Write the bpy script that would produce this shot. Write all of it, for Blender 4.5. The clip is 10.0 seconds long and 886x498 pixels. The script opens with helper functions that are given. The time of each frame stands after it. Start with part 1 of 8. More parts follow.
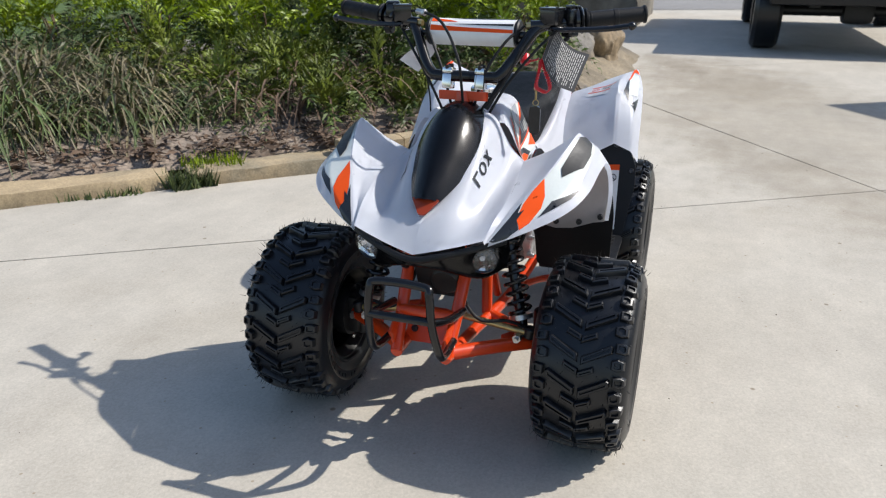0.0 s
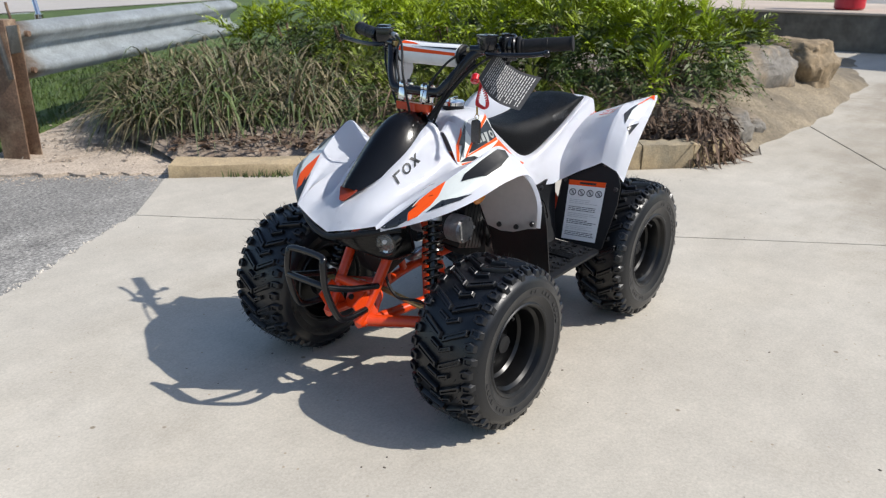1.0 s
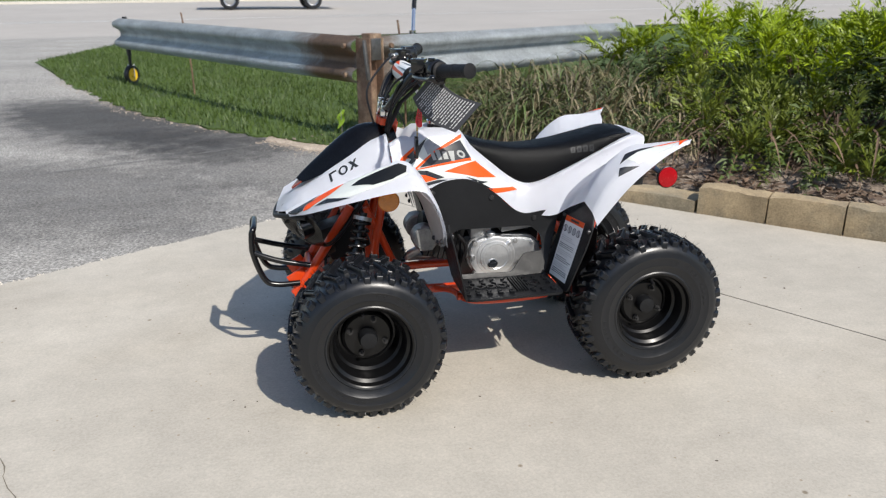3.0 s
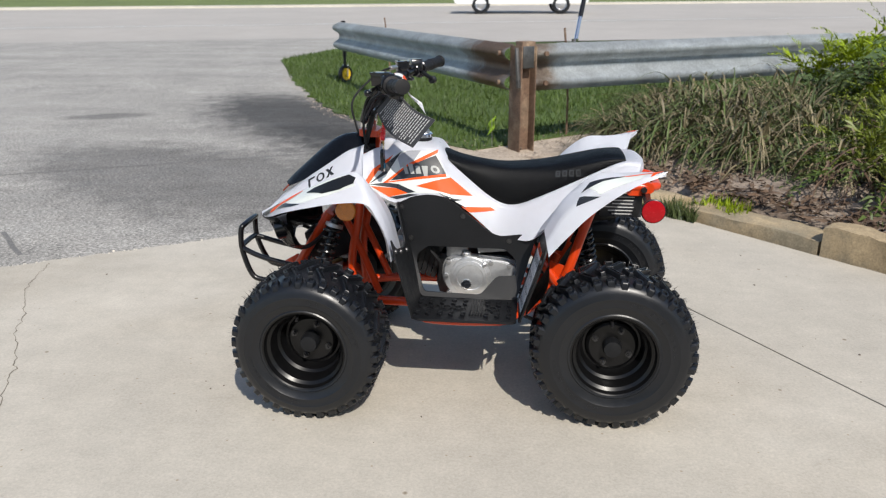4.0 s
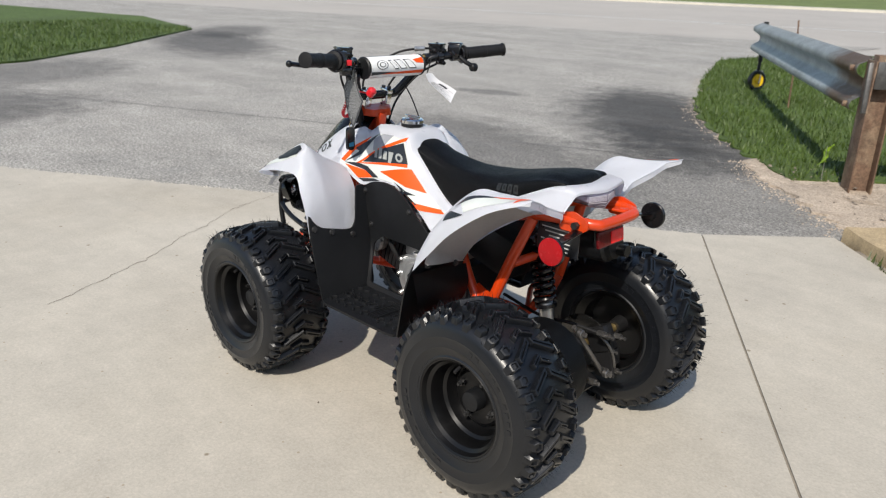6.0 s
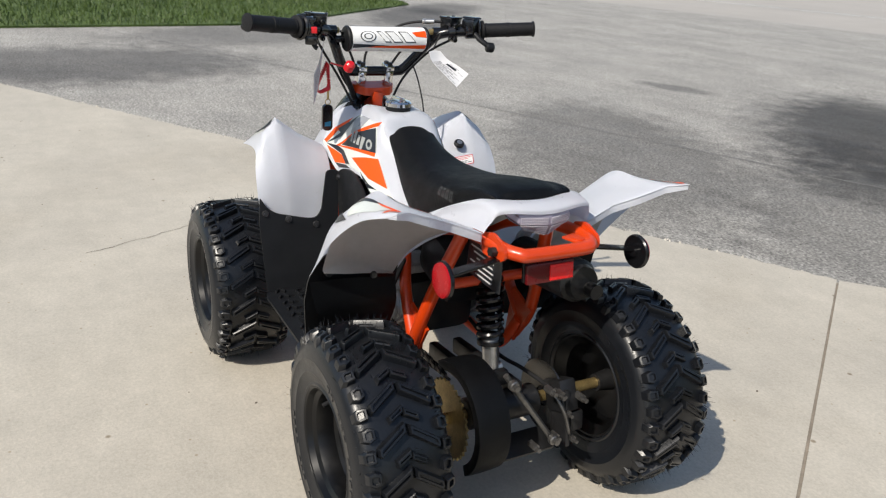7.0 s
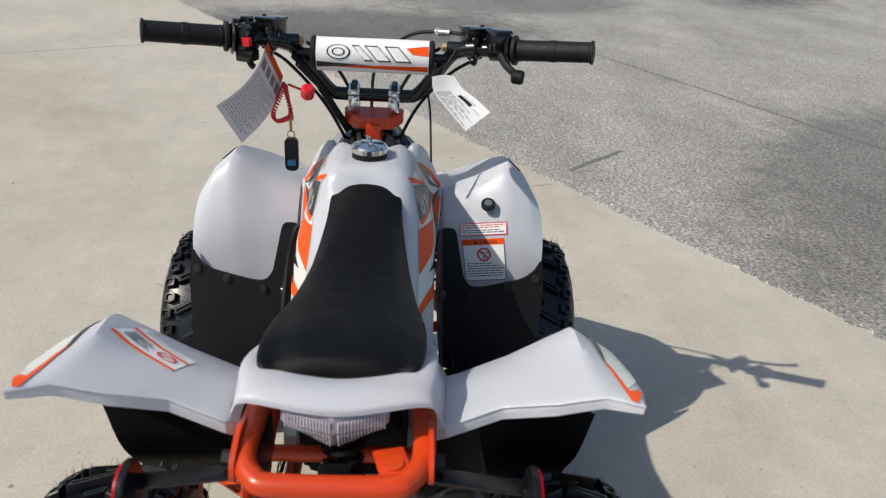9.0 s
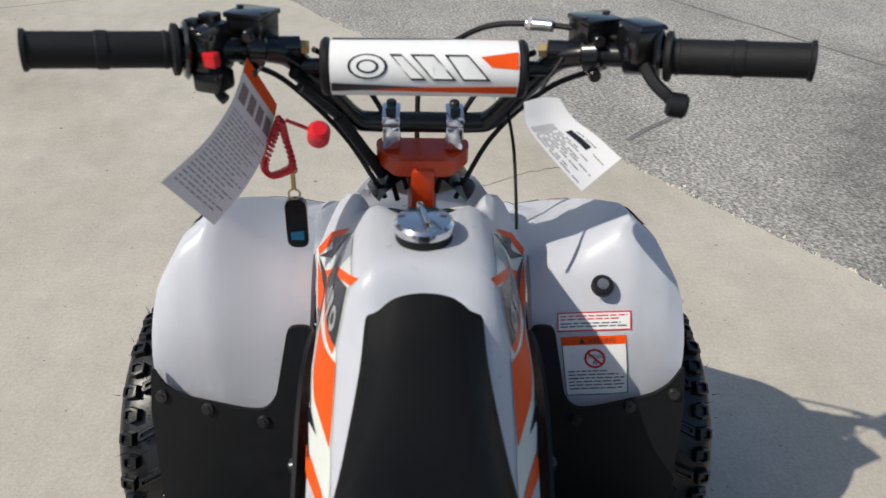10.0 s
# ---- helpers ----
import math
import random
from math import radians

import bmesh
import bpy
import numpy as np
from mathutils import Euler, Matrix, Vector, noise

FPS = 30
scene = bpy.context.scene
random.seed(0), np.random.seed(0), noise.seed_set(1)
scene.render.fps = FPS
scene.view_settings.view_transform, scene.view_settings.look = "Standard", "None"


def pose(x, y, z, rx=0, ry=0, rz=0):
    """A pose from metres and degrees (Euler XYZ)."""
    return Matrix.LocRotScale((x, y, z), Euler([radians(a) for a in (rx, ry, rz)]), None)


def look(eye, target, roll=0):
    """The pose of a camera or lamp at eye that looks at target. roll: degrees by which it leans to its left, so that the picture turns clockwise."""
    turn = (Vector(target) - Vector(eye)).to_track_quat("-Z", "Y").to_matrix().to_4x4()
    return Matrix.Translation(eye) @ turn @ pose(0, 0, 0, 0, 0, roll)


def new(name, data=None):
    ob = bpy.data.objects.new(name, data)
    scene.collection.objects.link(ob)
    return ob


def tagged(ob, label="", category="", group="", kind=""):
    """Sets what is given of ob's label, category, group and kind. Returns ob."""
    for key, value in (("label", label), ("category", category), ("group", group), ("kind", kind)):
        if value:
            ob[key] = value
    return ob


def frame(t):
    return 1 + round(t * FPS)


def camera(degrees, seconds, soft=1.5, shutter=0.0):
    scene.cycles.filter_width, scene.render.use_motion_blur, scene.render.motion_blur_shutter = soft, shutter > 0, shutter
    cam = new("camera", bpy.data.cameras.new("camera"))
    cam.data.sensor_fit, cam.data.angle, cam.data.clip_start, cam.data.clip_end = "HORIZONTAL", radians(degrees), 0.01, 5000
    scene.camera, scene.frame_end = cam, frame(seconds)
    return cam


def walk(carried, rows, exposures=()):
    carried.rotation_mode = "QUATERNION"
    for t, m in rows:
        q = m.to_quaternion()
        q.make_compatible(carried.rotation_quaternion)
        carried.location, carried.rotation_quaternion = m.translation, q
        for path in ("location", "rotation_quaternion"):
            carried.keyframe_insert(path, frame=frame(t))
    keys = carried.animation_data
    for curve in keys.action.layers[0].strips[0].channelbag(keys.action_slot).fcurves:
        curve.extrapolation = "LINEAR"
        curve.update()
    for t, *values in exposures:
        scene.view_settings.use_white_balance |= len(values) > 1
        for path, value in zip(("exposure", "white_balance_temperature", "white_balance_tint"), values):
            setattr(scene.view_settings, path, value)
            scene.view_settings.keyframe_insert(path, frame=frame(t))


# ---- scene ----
cam = camera(60.7, 10.0, soft=1.2)
cam.data.dof.use_dof, cam.data.dof.focus_distance, cam.data.dof.aperture_fstop = True, 1.6, 8.0
PATH = [
    (0, (1.756, 0.463, 0.939), (-0.007, -0.144, 0.214), 0.1),
    (0.5, (1.708, 0.832, 0.947), (0.081, -0.092, 0.24), -0.2),
    (1, (1.643, 1.194, 0.985), (0.189, 0.012, 0.287), 0.3),
    (1.5, (1.466, 1.488, 1.002), (0.22, 0.082, 0.318), 0.7),
    (2, (1.226, 1.744, 1.011), (0.238, 0.141, 0.338), 0.5),
    (2.5, (0.905, 1.925, 1.006), (0.205, 0.173, 0.343), 0.2),
    (3.8, (-0.022, 2.042, 1.007), (0.080, 0.154, 0.363), -0.1),
    (4, (-0.168, 2.011, 1.029), (0.063, 0.132, 0.385), -0.1),
    (4.5, (-0.517, 1.924, 1.03), (0.012, 0.104, 0.391), 0.3),
    (5, (-0.804, 1.763, 1.023), (0.003, 0.049, 0.383), 1.0),
    (5.5, (-1.037, 1.554, 1.02), (0.03, -0.007, 0.367), 1.7),
    (5.7, (-1.141, 1.467, 1.013), (0.026, -0.017, 0.353), 1.9),
    (6.8, (-1.361, 0.84, 0.996), (0.21, -0.164, 0.273), 4.0),
    (7, (-1.369, 0.707, 0.987), (0.251, -0.205, 0.25), 4.4),
    (7.5, (-1.351, 0.426, 1.007), (0.36, -0.274, 0.245), 5.6),
    (8, (-1.229, 0.186, 1.027), (0.546, -0.283, 0.233), 5.4),
    (8.5, (-1.116, 0.026, 1.043), (0.684, -0.234, 0.21), 4.6),
    (9, (-1.002, -0.057, 1.049), (0.792, -0.164, 0.171), 3.5),
    (9.5, (-0.793, -0.031, 1.036), (0.968, -0.089, 0.086), 2.3),
    (10, (-0.494, 0.011, 1.017), (1.217, -0.070, -0.016), 1.6),
]
walk(cam, [(t, look(eye, target, roll)) for t, eye, target, roll in PATH],
     exposures=[(0, 0.06, 6450, 10), (2.5, 0.0, 6550, 10), (4.5, -0.10, 6650, 10), (7, -0.08, 6850, 9), (8.5, -0.26, 6900, 9), (9.2, -0.30, 6850, 9), (10, -0.33, 6800, 9)])

# ---------------------------------------------------------------- light
SUN_FROM = Vector((-0.34, 0.75, 0.826)).normalized()
world = bpy.data.worlds.new("sky")
scene.world = world
world.use_nodes = True
wn = world.node_tree.nodes
sky = wn.new("ShaderNodeTexSky")
sky.sky_type = "NISHITA"
sky.sun_disc = False
sky.sun_elevation = math.asin(SUN_FROM.z)
sky.sun_rotation = math.atan2(SUN_FROM.x, SUN_FROM.y)
sky.air_density, sky.dust_density, sky.ozone_density = 1.0, 1.0, 1.0
wn["Background"].inputs["Strength"].default_value = 0.16
world.node_tree.links.new(sky.outputs[0], wn["Background"].inputs["Color"])
sun_data = bpy.data.lights.new("sun", "SUN")
sun_data.energy, sun_data.angle, sun_data.color = 5.1, radians(0.55), (1.0, 0.955, 0.885)
sun = new("sun", sun_data)
sun.matrix_world = look(SUN_FROM * 20, (0, 0, 0))


# ---------------------------------------------------------------- materials
def material(name, colour, rough=0.5, metal=0.0, vary=0.12, scale=6.0, fine=0.0, fine_scale=300.0, bump=0.0, bump_scale=400.0,
             coat=0.0, spread=0.0, second=None, second_at=0.6, spec=0.5):
    """A surface with broad and fine changes of tone, changes of gloss and a fine relief; second: a stained colour in
    patches.
    """
    m = bpy.data.materials.new(name)
    m.use_nodes = True
    nt = m.node_tree
    n, link = nt.nodes, nt.links.new
    b = n["Principled BSDF"]
    b.inputs["Metallic"].default_value = metal
    b.inputs["Coat Weight"].default_value = coat
    b.inputs["Coat Roughness"].default_value = 0.08
    b.inputs["Specular IOR Level"].default_value = spec
    co = n.new("ShaderNodeTexCoord")

    def tex(s, detail=4.0, rough_=0.6):
        t = n.new("ShaderNodeTexNoise")
        t.inputs["Scale"].default_value, t.inputs["Detail"].default_value, t.inputs["Roughness"].default_value = s, detail, rough_
        link(co.outputs["Object"], t.inputs["Vector"])
        return t.outputs["Fac"]

    def remap(sock, a, z, lo=0.3, hi=0.7):
        r = n.new("ShaderNodeMapRange")
        r.inputs["From Min"].default_value, r.inputs["From Max"].default_value = lo, hi
        r.inputs["To Min"].default_value, r.inputs["To Max"].default_value = a, z
        link(sock, r.inputs["Value"])
        return r.outputs["Result"]

    def times(a, c):
        k = n.new("ShaderNodeMix")
        k.data_type, k.blend_type = "RGBA", "MULTIPLY"
        k.inputs["Factor"].default_value = 1.0
        link(a, k.inputs[6])
        link(c, k.inputs[7])
        return k.outputs[2]

    base = n.new("ShaderNodeRGB")
    base.outputs[0].default_value = (*colour, 1)
    out = base.outputs[0]
    if second:
        k = n.new("ShaderNodeMix")
        k.data_type = "RGBA"
        link(remap(tex(scale * 0.7, 8.0, 0.65), 0, 1, second_at - 0.06, second_at + 0.08), k.inputs["Factor"])
        link(out, k.inputs[6])
        k.inputs[7].default_value = (*second, 1)
        out = k.outputs[2]
    if vary:
        out = times(out, remap(tex(scale), 1 - vary, 1 + vary))
        out = times(out, remap(tex(scale * 8.0, 5.0, 0.65), 1 - vary * 0.5, 1 + vary * 0.5))
    if fine:
        out = times(out, remap(tex(fine_scale, 2.0), 1 - fine, 1 + fine))
    if spread:
        inf = n.new("ShaderNodeObjectInfo")
        geo = n.new("ShaderNodeNewGeometry")
        add = n.new("ShaderNodeMath")
        add.operation = "ADD"
        link(inf.outputs["Random"], add.inputs[0])
        link(geo.outputs["Random Per Island"], add.inputs[1])
        out = times(out, remap(add.outputs[0], 1 - spread, 1 + spread, 0.0, 2.0))
    link(out, b.inputs["Base Color"])
    link(remap(tex(scale * 3.0), rough * 0.85, min(1.0, rough * 1.15)), b.inputs["Roughness"])
    if bump:
        bp = n.new("ShaderNodeBump")
        bp.inputs["Strength"].default_value, bp.inputs["Distance"].default_value = bump, 0.002
        link(tex(bump_scale, 3.0), bp.inputs["Height"])
        link(bp.outputs["Normal"], b.inputs["Normal"])
    return m


def stain_or_shadow(m, x, y, long, wide, turn, colour, amount, reach=0.0):
    """A ragged dark place of the ground, worn or painted as a shadow, round (x, y): its half length and width, and its
    turn in degrees.
    """
    nt = m.node_tree
    n, link = nt.nodes, nt.links.new
    b = n["Principled BSDF"]
    was = b.inputs["Base Color"].links[0].from_socket
    co = n.new("ShaderNodeTexCoord")
    mp = n.new("ShaderNodeMapping")
    mp.vector_type = "TEXTURE"
    mp.inputs["Location"].default_value = (x, y, 0)
    mp.inputs["Rotation"].default_value = (0, 0, radians(turn))
    mp.inputs["Scale"].default_value = (long, wide, 50)
    link(co.outputs["Object"], mp.inputs["Vector"])
    ln = n.new("ShaderNodeVectorMath")
    ln.operation = "LENGTH"
    link(mp.outputs[0], ln.inputs[0])
    nz = n.new("ShaderNodeTexNoise")
    nz.inputs["Scale"].default_value, nz.inputs["Detail"].default_value, nz.inputs["Roughness"].default_value = 4.5, 10.0, 0.75
    link(co.outputs["Object"], nz.inputs["Vector"])
    ma = n.new("ShaderNodeMath")
    ma.operation = "MULTIPLY_ADD"
    link(nz.outputs["Fac"], ma.inputs[0])
    ma.inputs[1].default_value = 1.7
    link(ln.outputs["Value"], ma.inputs[2])
    r = n.new("ShaderNodeMapRange")
    r.inputs["From Min"].default_value, r.inputs["From Max"].default_value = 1.95 + reach, 1.35 + reach
    r.inputs["To Min"].default_value, r.inputs["To Max"].default_value = 0.0, amount
    link(ma.outputs[0], r.inputs["Value"])
    k = n.new("ShaderNodeMix")
    k.data_type, k.blend_type = "RGBA", "MULTIPLY"
    link(r.outputs["Result"], k.inputs["Factor"])
    link(was, k.inputs[6])
    k.inputs[7].default_value = (*colour, 1)
    link(k.outputs[2], b.inputs["Base Color"])


def stones(m, scale, low, high, amount=1.0):
    """Single stones of lighter and darker tone in the surface, each a cell of its own."""
    n, link = m.node_tree.nodes, m.node_tree.links.new
    b = n["Principled BSDF"]
    was = b.inputs["Base Color"].links[0].from_socket
    co, vo, hs, r, k = (n.new("ShaderNode" + w) for w in ("TexCoord", "TexVoronoi", "SeparateColor", "MapRange", "Mix"))
    vo.inputs["Scale"].default_value = scale
    link(co.outputs["Object"], vo.inputs["Vector"])
    link(vo.outputs["Color"], hs.inputs[0])
    link(hs.outputs[0], r.inputs["Value"])
    r.inputs["To Min"].default_value, r.inputs["To Max"].default_value = low, high
    k.data_type, k.blend_type = "RGBA", "MULTIPLY"
    k.inputs["Factor"].default_value = amount
    link(was, k.inputs[6])
    link(r.outputs["Result"], k.inputs[7])
    link(k.outputs[2], b.inputs["Base Color"])


def pits(m, scale, size, colour, rare=0.5):
    """Small dark pits and specks; rare: the share of cells that have none."""
    n, link = m.node_tree.nodes, m.node_tree.links.new
    b = n["Principled BSDF"]
    was = b.inputs["Base Color"].links[0].from_socket
    co, vo, hs, near, pick, both_, k = (n.new("ShaderNode" + w) for w in ("TexCoord", "TexVoronoi", "SeparateColor", "MapRange", "Math", "Math", "Mix"))
    vo.inputs["Scale"].default_value = scale
    link(co.outputs["Object"], vo.inputs["Vector"])
    link(vo.outputs["Color"], hs.inputs[0])
    near.inputs["From Min"].default_value, near.inputs["From Max"].default_value = size, size * 0.55
    link(vo.outputs["Distance"], near.inputs["Value"])
    pick.operation, both_.operation = "GREATER_THAN", "MULTIPLY"
    pick.inputs[1].default_value = rare
    link(hs.outputs[1], pick.inputs[0])
    link(near.outputs["Result"], both_.inputs[0])
    link(pick.outputs[0], both_.inputs[1])
    k.data_type, k.blend_type = "RGBA", "MULTIPLY"
    link(both_.outputs[0], k.inputs["Factor"])
    link(was, k.inputs[6])
    k.inputs[7].default_value = (*colour, 1)
    link(k.outputs[2], b.inputs["Base Color"])


def streaks(m, sx, sy, turn, lo, hi, at=(0.35, 0.65)):
    """Long faint marks in one direction, as a trowel or tyres leave them."""
    n, link = m.node_tree.nodes, m.node_tree.links.new
    b = n["Principled BSDF"]
    was = b.inputs["Base Color"].links[0].from_socket
    co, mp, tx, r, k = (n.new("ShaderNode" + w) for w in ("TexCoord", "Mapping", "TexNoise", "MapRange", "Mix"))
    mp.inputs["Rotation"].default_value, mp.inputs["Scale"].default_value = (0, 0, radians(turn)), (sx, sy, 1)
    link(co.outputs["Object"], mp.inputs["Vector"])
    link(mp.outputs[0], tx.inputs["Vector"])
    tx.inputs["Scale"].default_value, tx.inputs["Detail"].default_value, tx.inputs["Roughness"].default_value = 1.0, 8.0, 0.7
    link(tx.outputs["Fac"], r.inputs["Value"])
    r.inputs["From Min"].default_value, r.inputs["From Max"].default_value = at
    r.inputs["To Min"].default_value, r.inputs["To Max"].default_value = lo, hi
    k.data_type, k.blend_type = "RGBA", "MULTIPLY"
    k.inputs["Factor"].default_value = 1.0
    link(was, k.inputs[6])
    link(r.outputs["Result"], k.inputs[7])
    link(k.outputs[2], b.inputs["Base Color"])


WHITE = material("white_plastic", (0.815, 0.835, 0.89), 0.32, vary=0.012, scale=9, coat=0.1)
# greyer copy of the white plastic: the fenders' underside shade, painted in
UNDER = material("shaded_white_plastic", (0.62, 0.58, 0.55), 0.55, vary=0.05, scale=9)
BLACK = material("black_moulded_plastic", (0.0068, 0.0074, 0.0088), 0.48, spec=0.32, vary=0.15, scale=14, bump=0.12, bump_scale=900)
GLOSS = material("glossy_black_plastic", (0.006, 0.006, 0.007), 0.2, vary=0.1, scale=8, coat=0.3)
TUBE = material("black_painted_tube", (0.005, 0.005, 0.006), 0.24, vary=0.15, scale=20)
ORANGE = material("orange_powder_coat", (0.57, 0.046, 0.005), 0.34, vary=0.08, scale=12, bump=0.03, bump_scale=300, coat=0.2)
DECAL_O = material("orange_film", (0.80, 0.084, 0.008), 0.45, spec=0.2, vary=0.03, scale=20)
DECAL_K = material("black_film", (0.014, 0.016, 0.02), 0.3, vary=0.08, scale=20)
DECAL_G = material("pale_grey_film", (0.60, 0.63, 0.60), 0.33, vary=0.04, scale=20)
DECAL_W = material("white_film", (0.8, 0.8, 0.79), 0.35, vary=0.03, scale=20)
RUBBER = material("tyre_rubber", (0.0060, 0.0070, 0.0092), 0.33, spec=0.48, vary=0.12, scale=16, fine=0.1, fine_scale=220, bump=0.10, bump_scale=500)
RIM = material("black_steel_wheel", (0.0035, 0.0035, 0.0039), 0.33, spec=0.36, vary=0.12, scale=18)
VINYL = material("black_seat_vinyl", (0.0058, 0.0063, 0.0074), 0.46, spec=0.36, vary=0.1, scale=12, bump=0.35, bump_scale=1300)
TAILLENS = material("smoky_prismatic_lens", (0.24, 0.22, 0.28), 0.2, vary=0.06, fine=0.12, fine_scale=500, bump=0.35, bump_scale=700, coat=0.5)
GREYPRINT = material("grey_seat_print", (0.019, 0.020, 0.021), 0.4, vary=0.05)
MARK_G = material("dull_grey_print", (0.30, 0.31, 0.30), 0.4, vary=0.05)
CASTDARK = material("grey_cast_metal", (0.34, 0.34, 0.34), 0.5, metal=0.7, vary=0.25, scale=30, bump=0.2, bump_scale=300)
ALLOY = material("cast_aluminium", (0.70, 0.71, 0.72), 0.38, metal=0.85, vary=0.1, scale=14, bump=0.1, bump_scale=300)
CHROME = material("chrome", (0.75, 0.76, 0.77), 0.12, metal=1.0, vary=0.05)
STEEL = material("zinc_plated_steel", (0.5, 0.5, 0.5), 0.32, metal=0.9, vary=0.15, scale=30)
WORNSTEEL = material("dull_dark_steel", (0.16, 0.155, 0.15), 0.42, metal=0.85, vary=0.25, scale=30)
BRASS = material("yellow_zinc_steel", (0.46, 0.34, 0.15), 0.36, metal=0.8, vary=0.25, scale=25)
DARKMETAL = material("dark_engine_metal", (0.013, 0.013, 0.014), 0.42, metal=0.2, vary=0.25, scale=25)
BLACKZINC = material("black_zinc_screw", (0.06, 0.06, 0.062), 0.33, metal=0.7, vary=0.2, scale=60)
SILVERED = material("silvered_reflector", (0.90, 0.91, 0.93), 0.08, metal=1.0, vary=0.05, scale=200)
REFLECTOR_DARK = material("dark_red_housing", (0.10, 0.004, 0.006), 0.3, vary=0.15, scale=60)
RED = material("red_reflector", (0.32, 0.004, 0.008), 0.25, spec=0.3, vary=0.1, scale=60)
REDPLASTIC = material("red_plastic", (0.62, 0.012, 0.02), 0.3, vary=0.05, coat=0.2)
AMBER = material("amber_reflector", (0.52, 0.17, 0.02), 0.25, vary=0.15, scale=60, coat=0.4)
PAPER = material("white_card", (0.74, 0.73, 0.74), 0.6, vary=0.03)
INK = material("dark_grey_print", (0.07, 0.07, 0.08), 0.6, vary=0.05)
PALEINK = material("pale_print", (0.55, 0.55, 0.55), 0.6, vary=0.05)
CARD_K = material("black_card", (0.035, 0.036, 0.042), 0.55, vary=0.05)
GRIP = material("grip_rubber", (0.009, 0.009, 0.010), 0.55, spec=0.28, vary=0.15, scale=30, bump=0.3, bump_scale=700)
FOBBLUE = material("blue_mark", (0.02, 0.22, 0.38), 0.4)

CONCRETE = material("concrete", (0.440, 0.406, 0.346), 0.85, vary=0.09, scale=1.1, fine=0.07, fine_scale=120, bump=0.28, bump_scale=200,
                    second=(0.415, 0.378, 0.316), second_at=0.57)
for _s in ((0.4, 1.5, 0.3, 0.1, 20, 0.3), (-0.5, 1.35, 0.25, 0.12, -30, 0.3), (2.2, 1.3, 0.6, 0.2, 35, 0.3), (-1.9, 0.9, 0.9, 0.3, 30, 0.3), (-3.6, 0.9, 2.6, 1.0, 10, 0.6), (2.6, 2.2, 1.6, 0.8, 30, 0.25), (-5.0, 0.5, 1.5, 0.6, 15, 0.55), (-5.9, 0.1, 0.9, 0.25, 20, 0.6)):
    stain_or_shadow(CONCRETE, *_s[:5], (0.70, 0.66, 0.60), _s[5])
streaks(CONCRETE, 1.5, 7.0, 33, 0.955, 1.035)
streaks(CONCRETE, 30.0, 24.0, -20, 0.965, 1.03)
stones(CONCRETE, 260, 0.95, 1.05)
pits(CONCRETE, 30, 0.12, (0.72, 0.66, 0.58), 0.80)
pits(CONCRETE, 9, 0.07, (0.50, 0.45, 0.38), 0.60)
OLD_CONCRETE = material("weathered_kerb_concrete", (0.37, 0.285, 0.172), 0.9, vary=0.22, scale=3.0, fine=0.2, fine_scale=120, bump=0.8, bump_scale=150,
                        second=(0.26, 0.22, 0.15), second_at=0.55, spread=0.12)
ASPHALT = material("worn_asphalt", (0.300, 0.287, 0.263), 0.9, vary=0.1, scale=1.6, fine=0.55, fine_scale=78, bump=1.0, bump_scale=120,
                   second=(0.27, 0.26, 0.24), second_at=0.58)
# worn dark patches; the one at (9.3, -4.6) is a shadow painted on the asphalt
for _s in ((1.75, -4.35, 1.5, 0.75, -50, 0.9), (1.9, -2.2, 1.3, 0.65, -30, 0.7), (9.3, -4.6, 1.9, 0.75, -25, 0.95), (5.0, 0.4, 0.8, 1.4, 10, 0.9), (6.9, -1.2, 1.2, 0.7, -57, 0.7), (11.0, -5.9, 1.3, 0.6, -40, 0.8), (3.6, -4.3, 0.35, 0.15, 20, 0.7), (0.55, -2.6, 1.1, 0.6, -45, 0.5), (2.1, -4.75, 1.3, 0.5, -56, 0.8), (1.15, -3.4, 0.8, 0.4, -50, 0.7)):
    stain_or_shadow(ASPHALT, *_s[:5], (0.36, 0.36, 0.37), _s[5], 0.25)
stones(ASPHALT, 95, 0.80, 1.22)
stones(ASPHALT, 210, 0.85, 1.15)
streaks(ASPHALT, 0.5, 1.6, -27, 0.86, 1.12)
LOT = material("grey_lot_asphalt", (0.22, 0.21, 0.20), 0.9, vary=0.1, scale=0.6, fine=0.15, fine_scale=50)
ROADWAY = material("pale_road_asphalt", (0.37, 0.345, 0.315), 0.9, vary=0.06, scale=0.35, fine=0.1, fine_scale=60)
SAND = material("sandy_gravel", (0.40, 0.33, 0.26), 0.95, vary=0.2, scale=4, fine=0.35, fine_scale=90, bump=1.0, bump_scale=100,
                second=(0.22, 0.17, 0.12), second_at=0.6)
MULCH = material("leaf_litter", (0.25, 0.20, 0.157), 0.95, vary=0.35, scale=6, fine=0.4, fine_scale=70, bump=1.0, bump_scale=80,
                 second=(0.15, 0.11, 0.08), second_at=0.56)
TURF = material("turf_ground", (0.058, 0.094, 0.016), 0.95, vary=0.25, scale=1.5, fine=0.4, fine_scale=60, bump=1.0, bump_scale=60)
BLADE = material("grass_blade", (0.050, 0.083, 0.012), 0.6, vary=0.15, scale=1.0, spread=0.4)
VERGE = material("roadside_grass", (0.12, 0.155, 0.04), 0.95, vary=0.25, scale=0.6, fine=0.3, fine_scale=8)
GALV = material("galvanised_steel", (0.52, 0.55, 0.56), 0.45, metal=0.35, vary=0.18, scale=5, fine=0.12, fine_scale=90,
                second=(0.24, 0.15, 0.08), second_at=0.72)
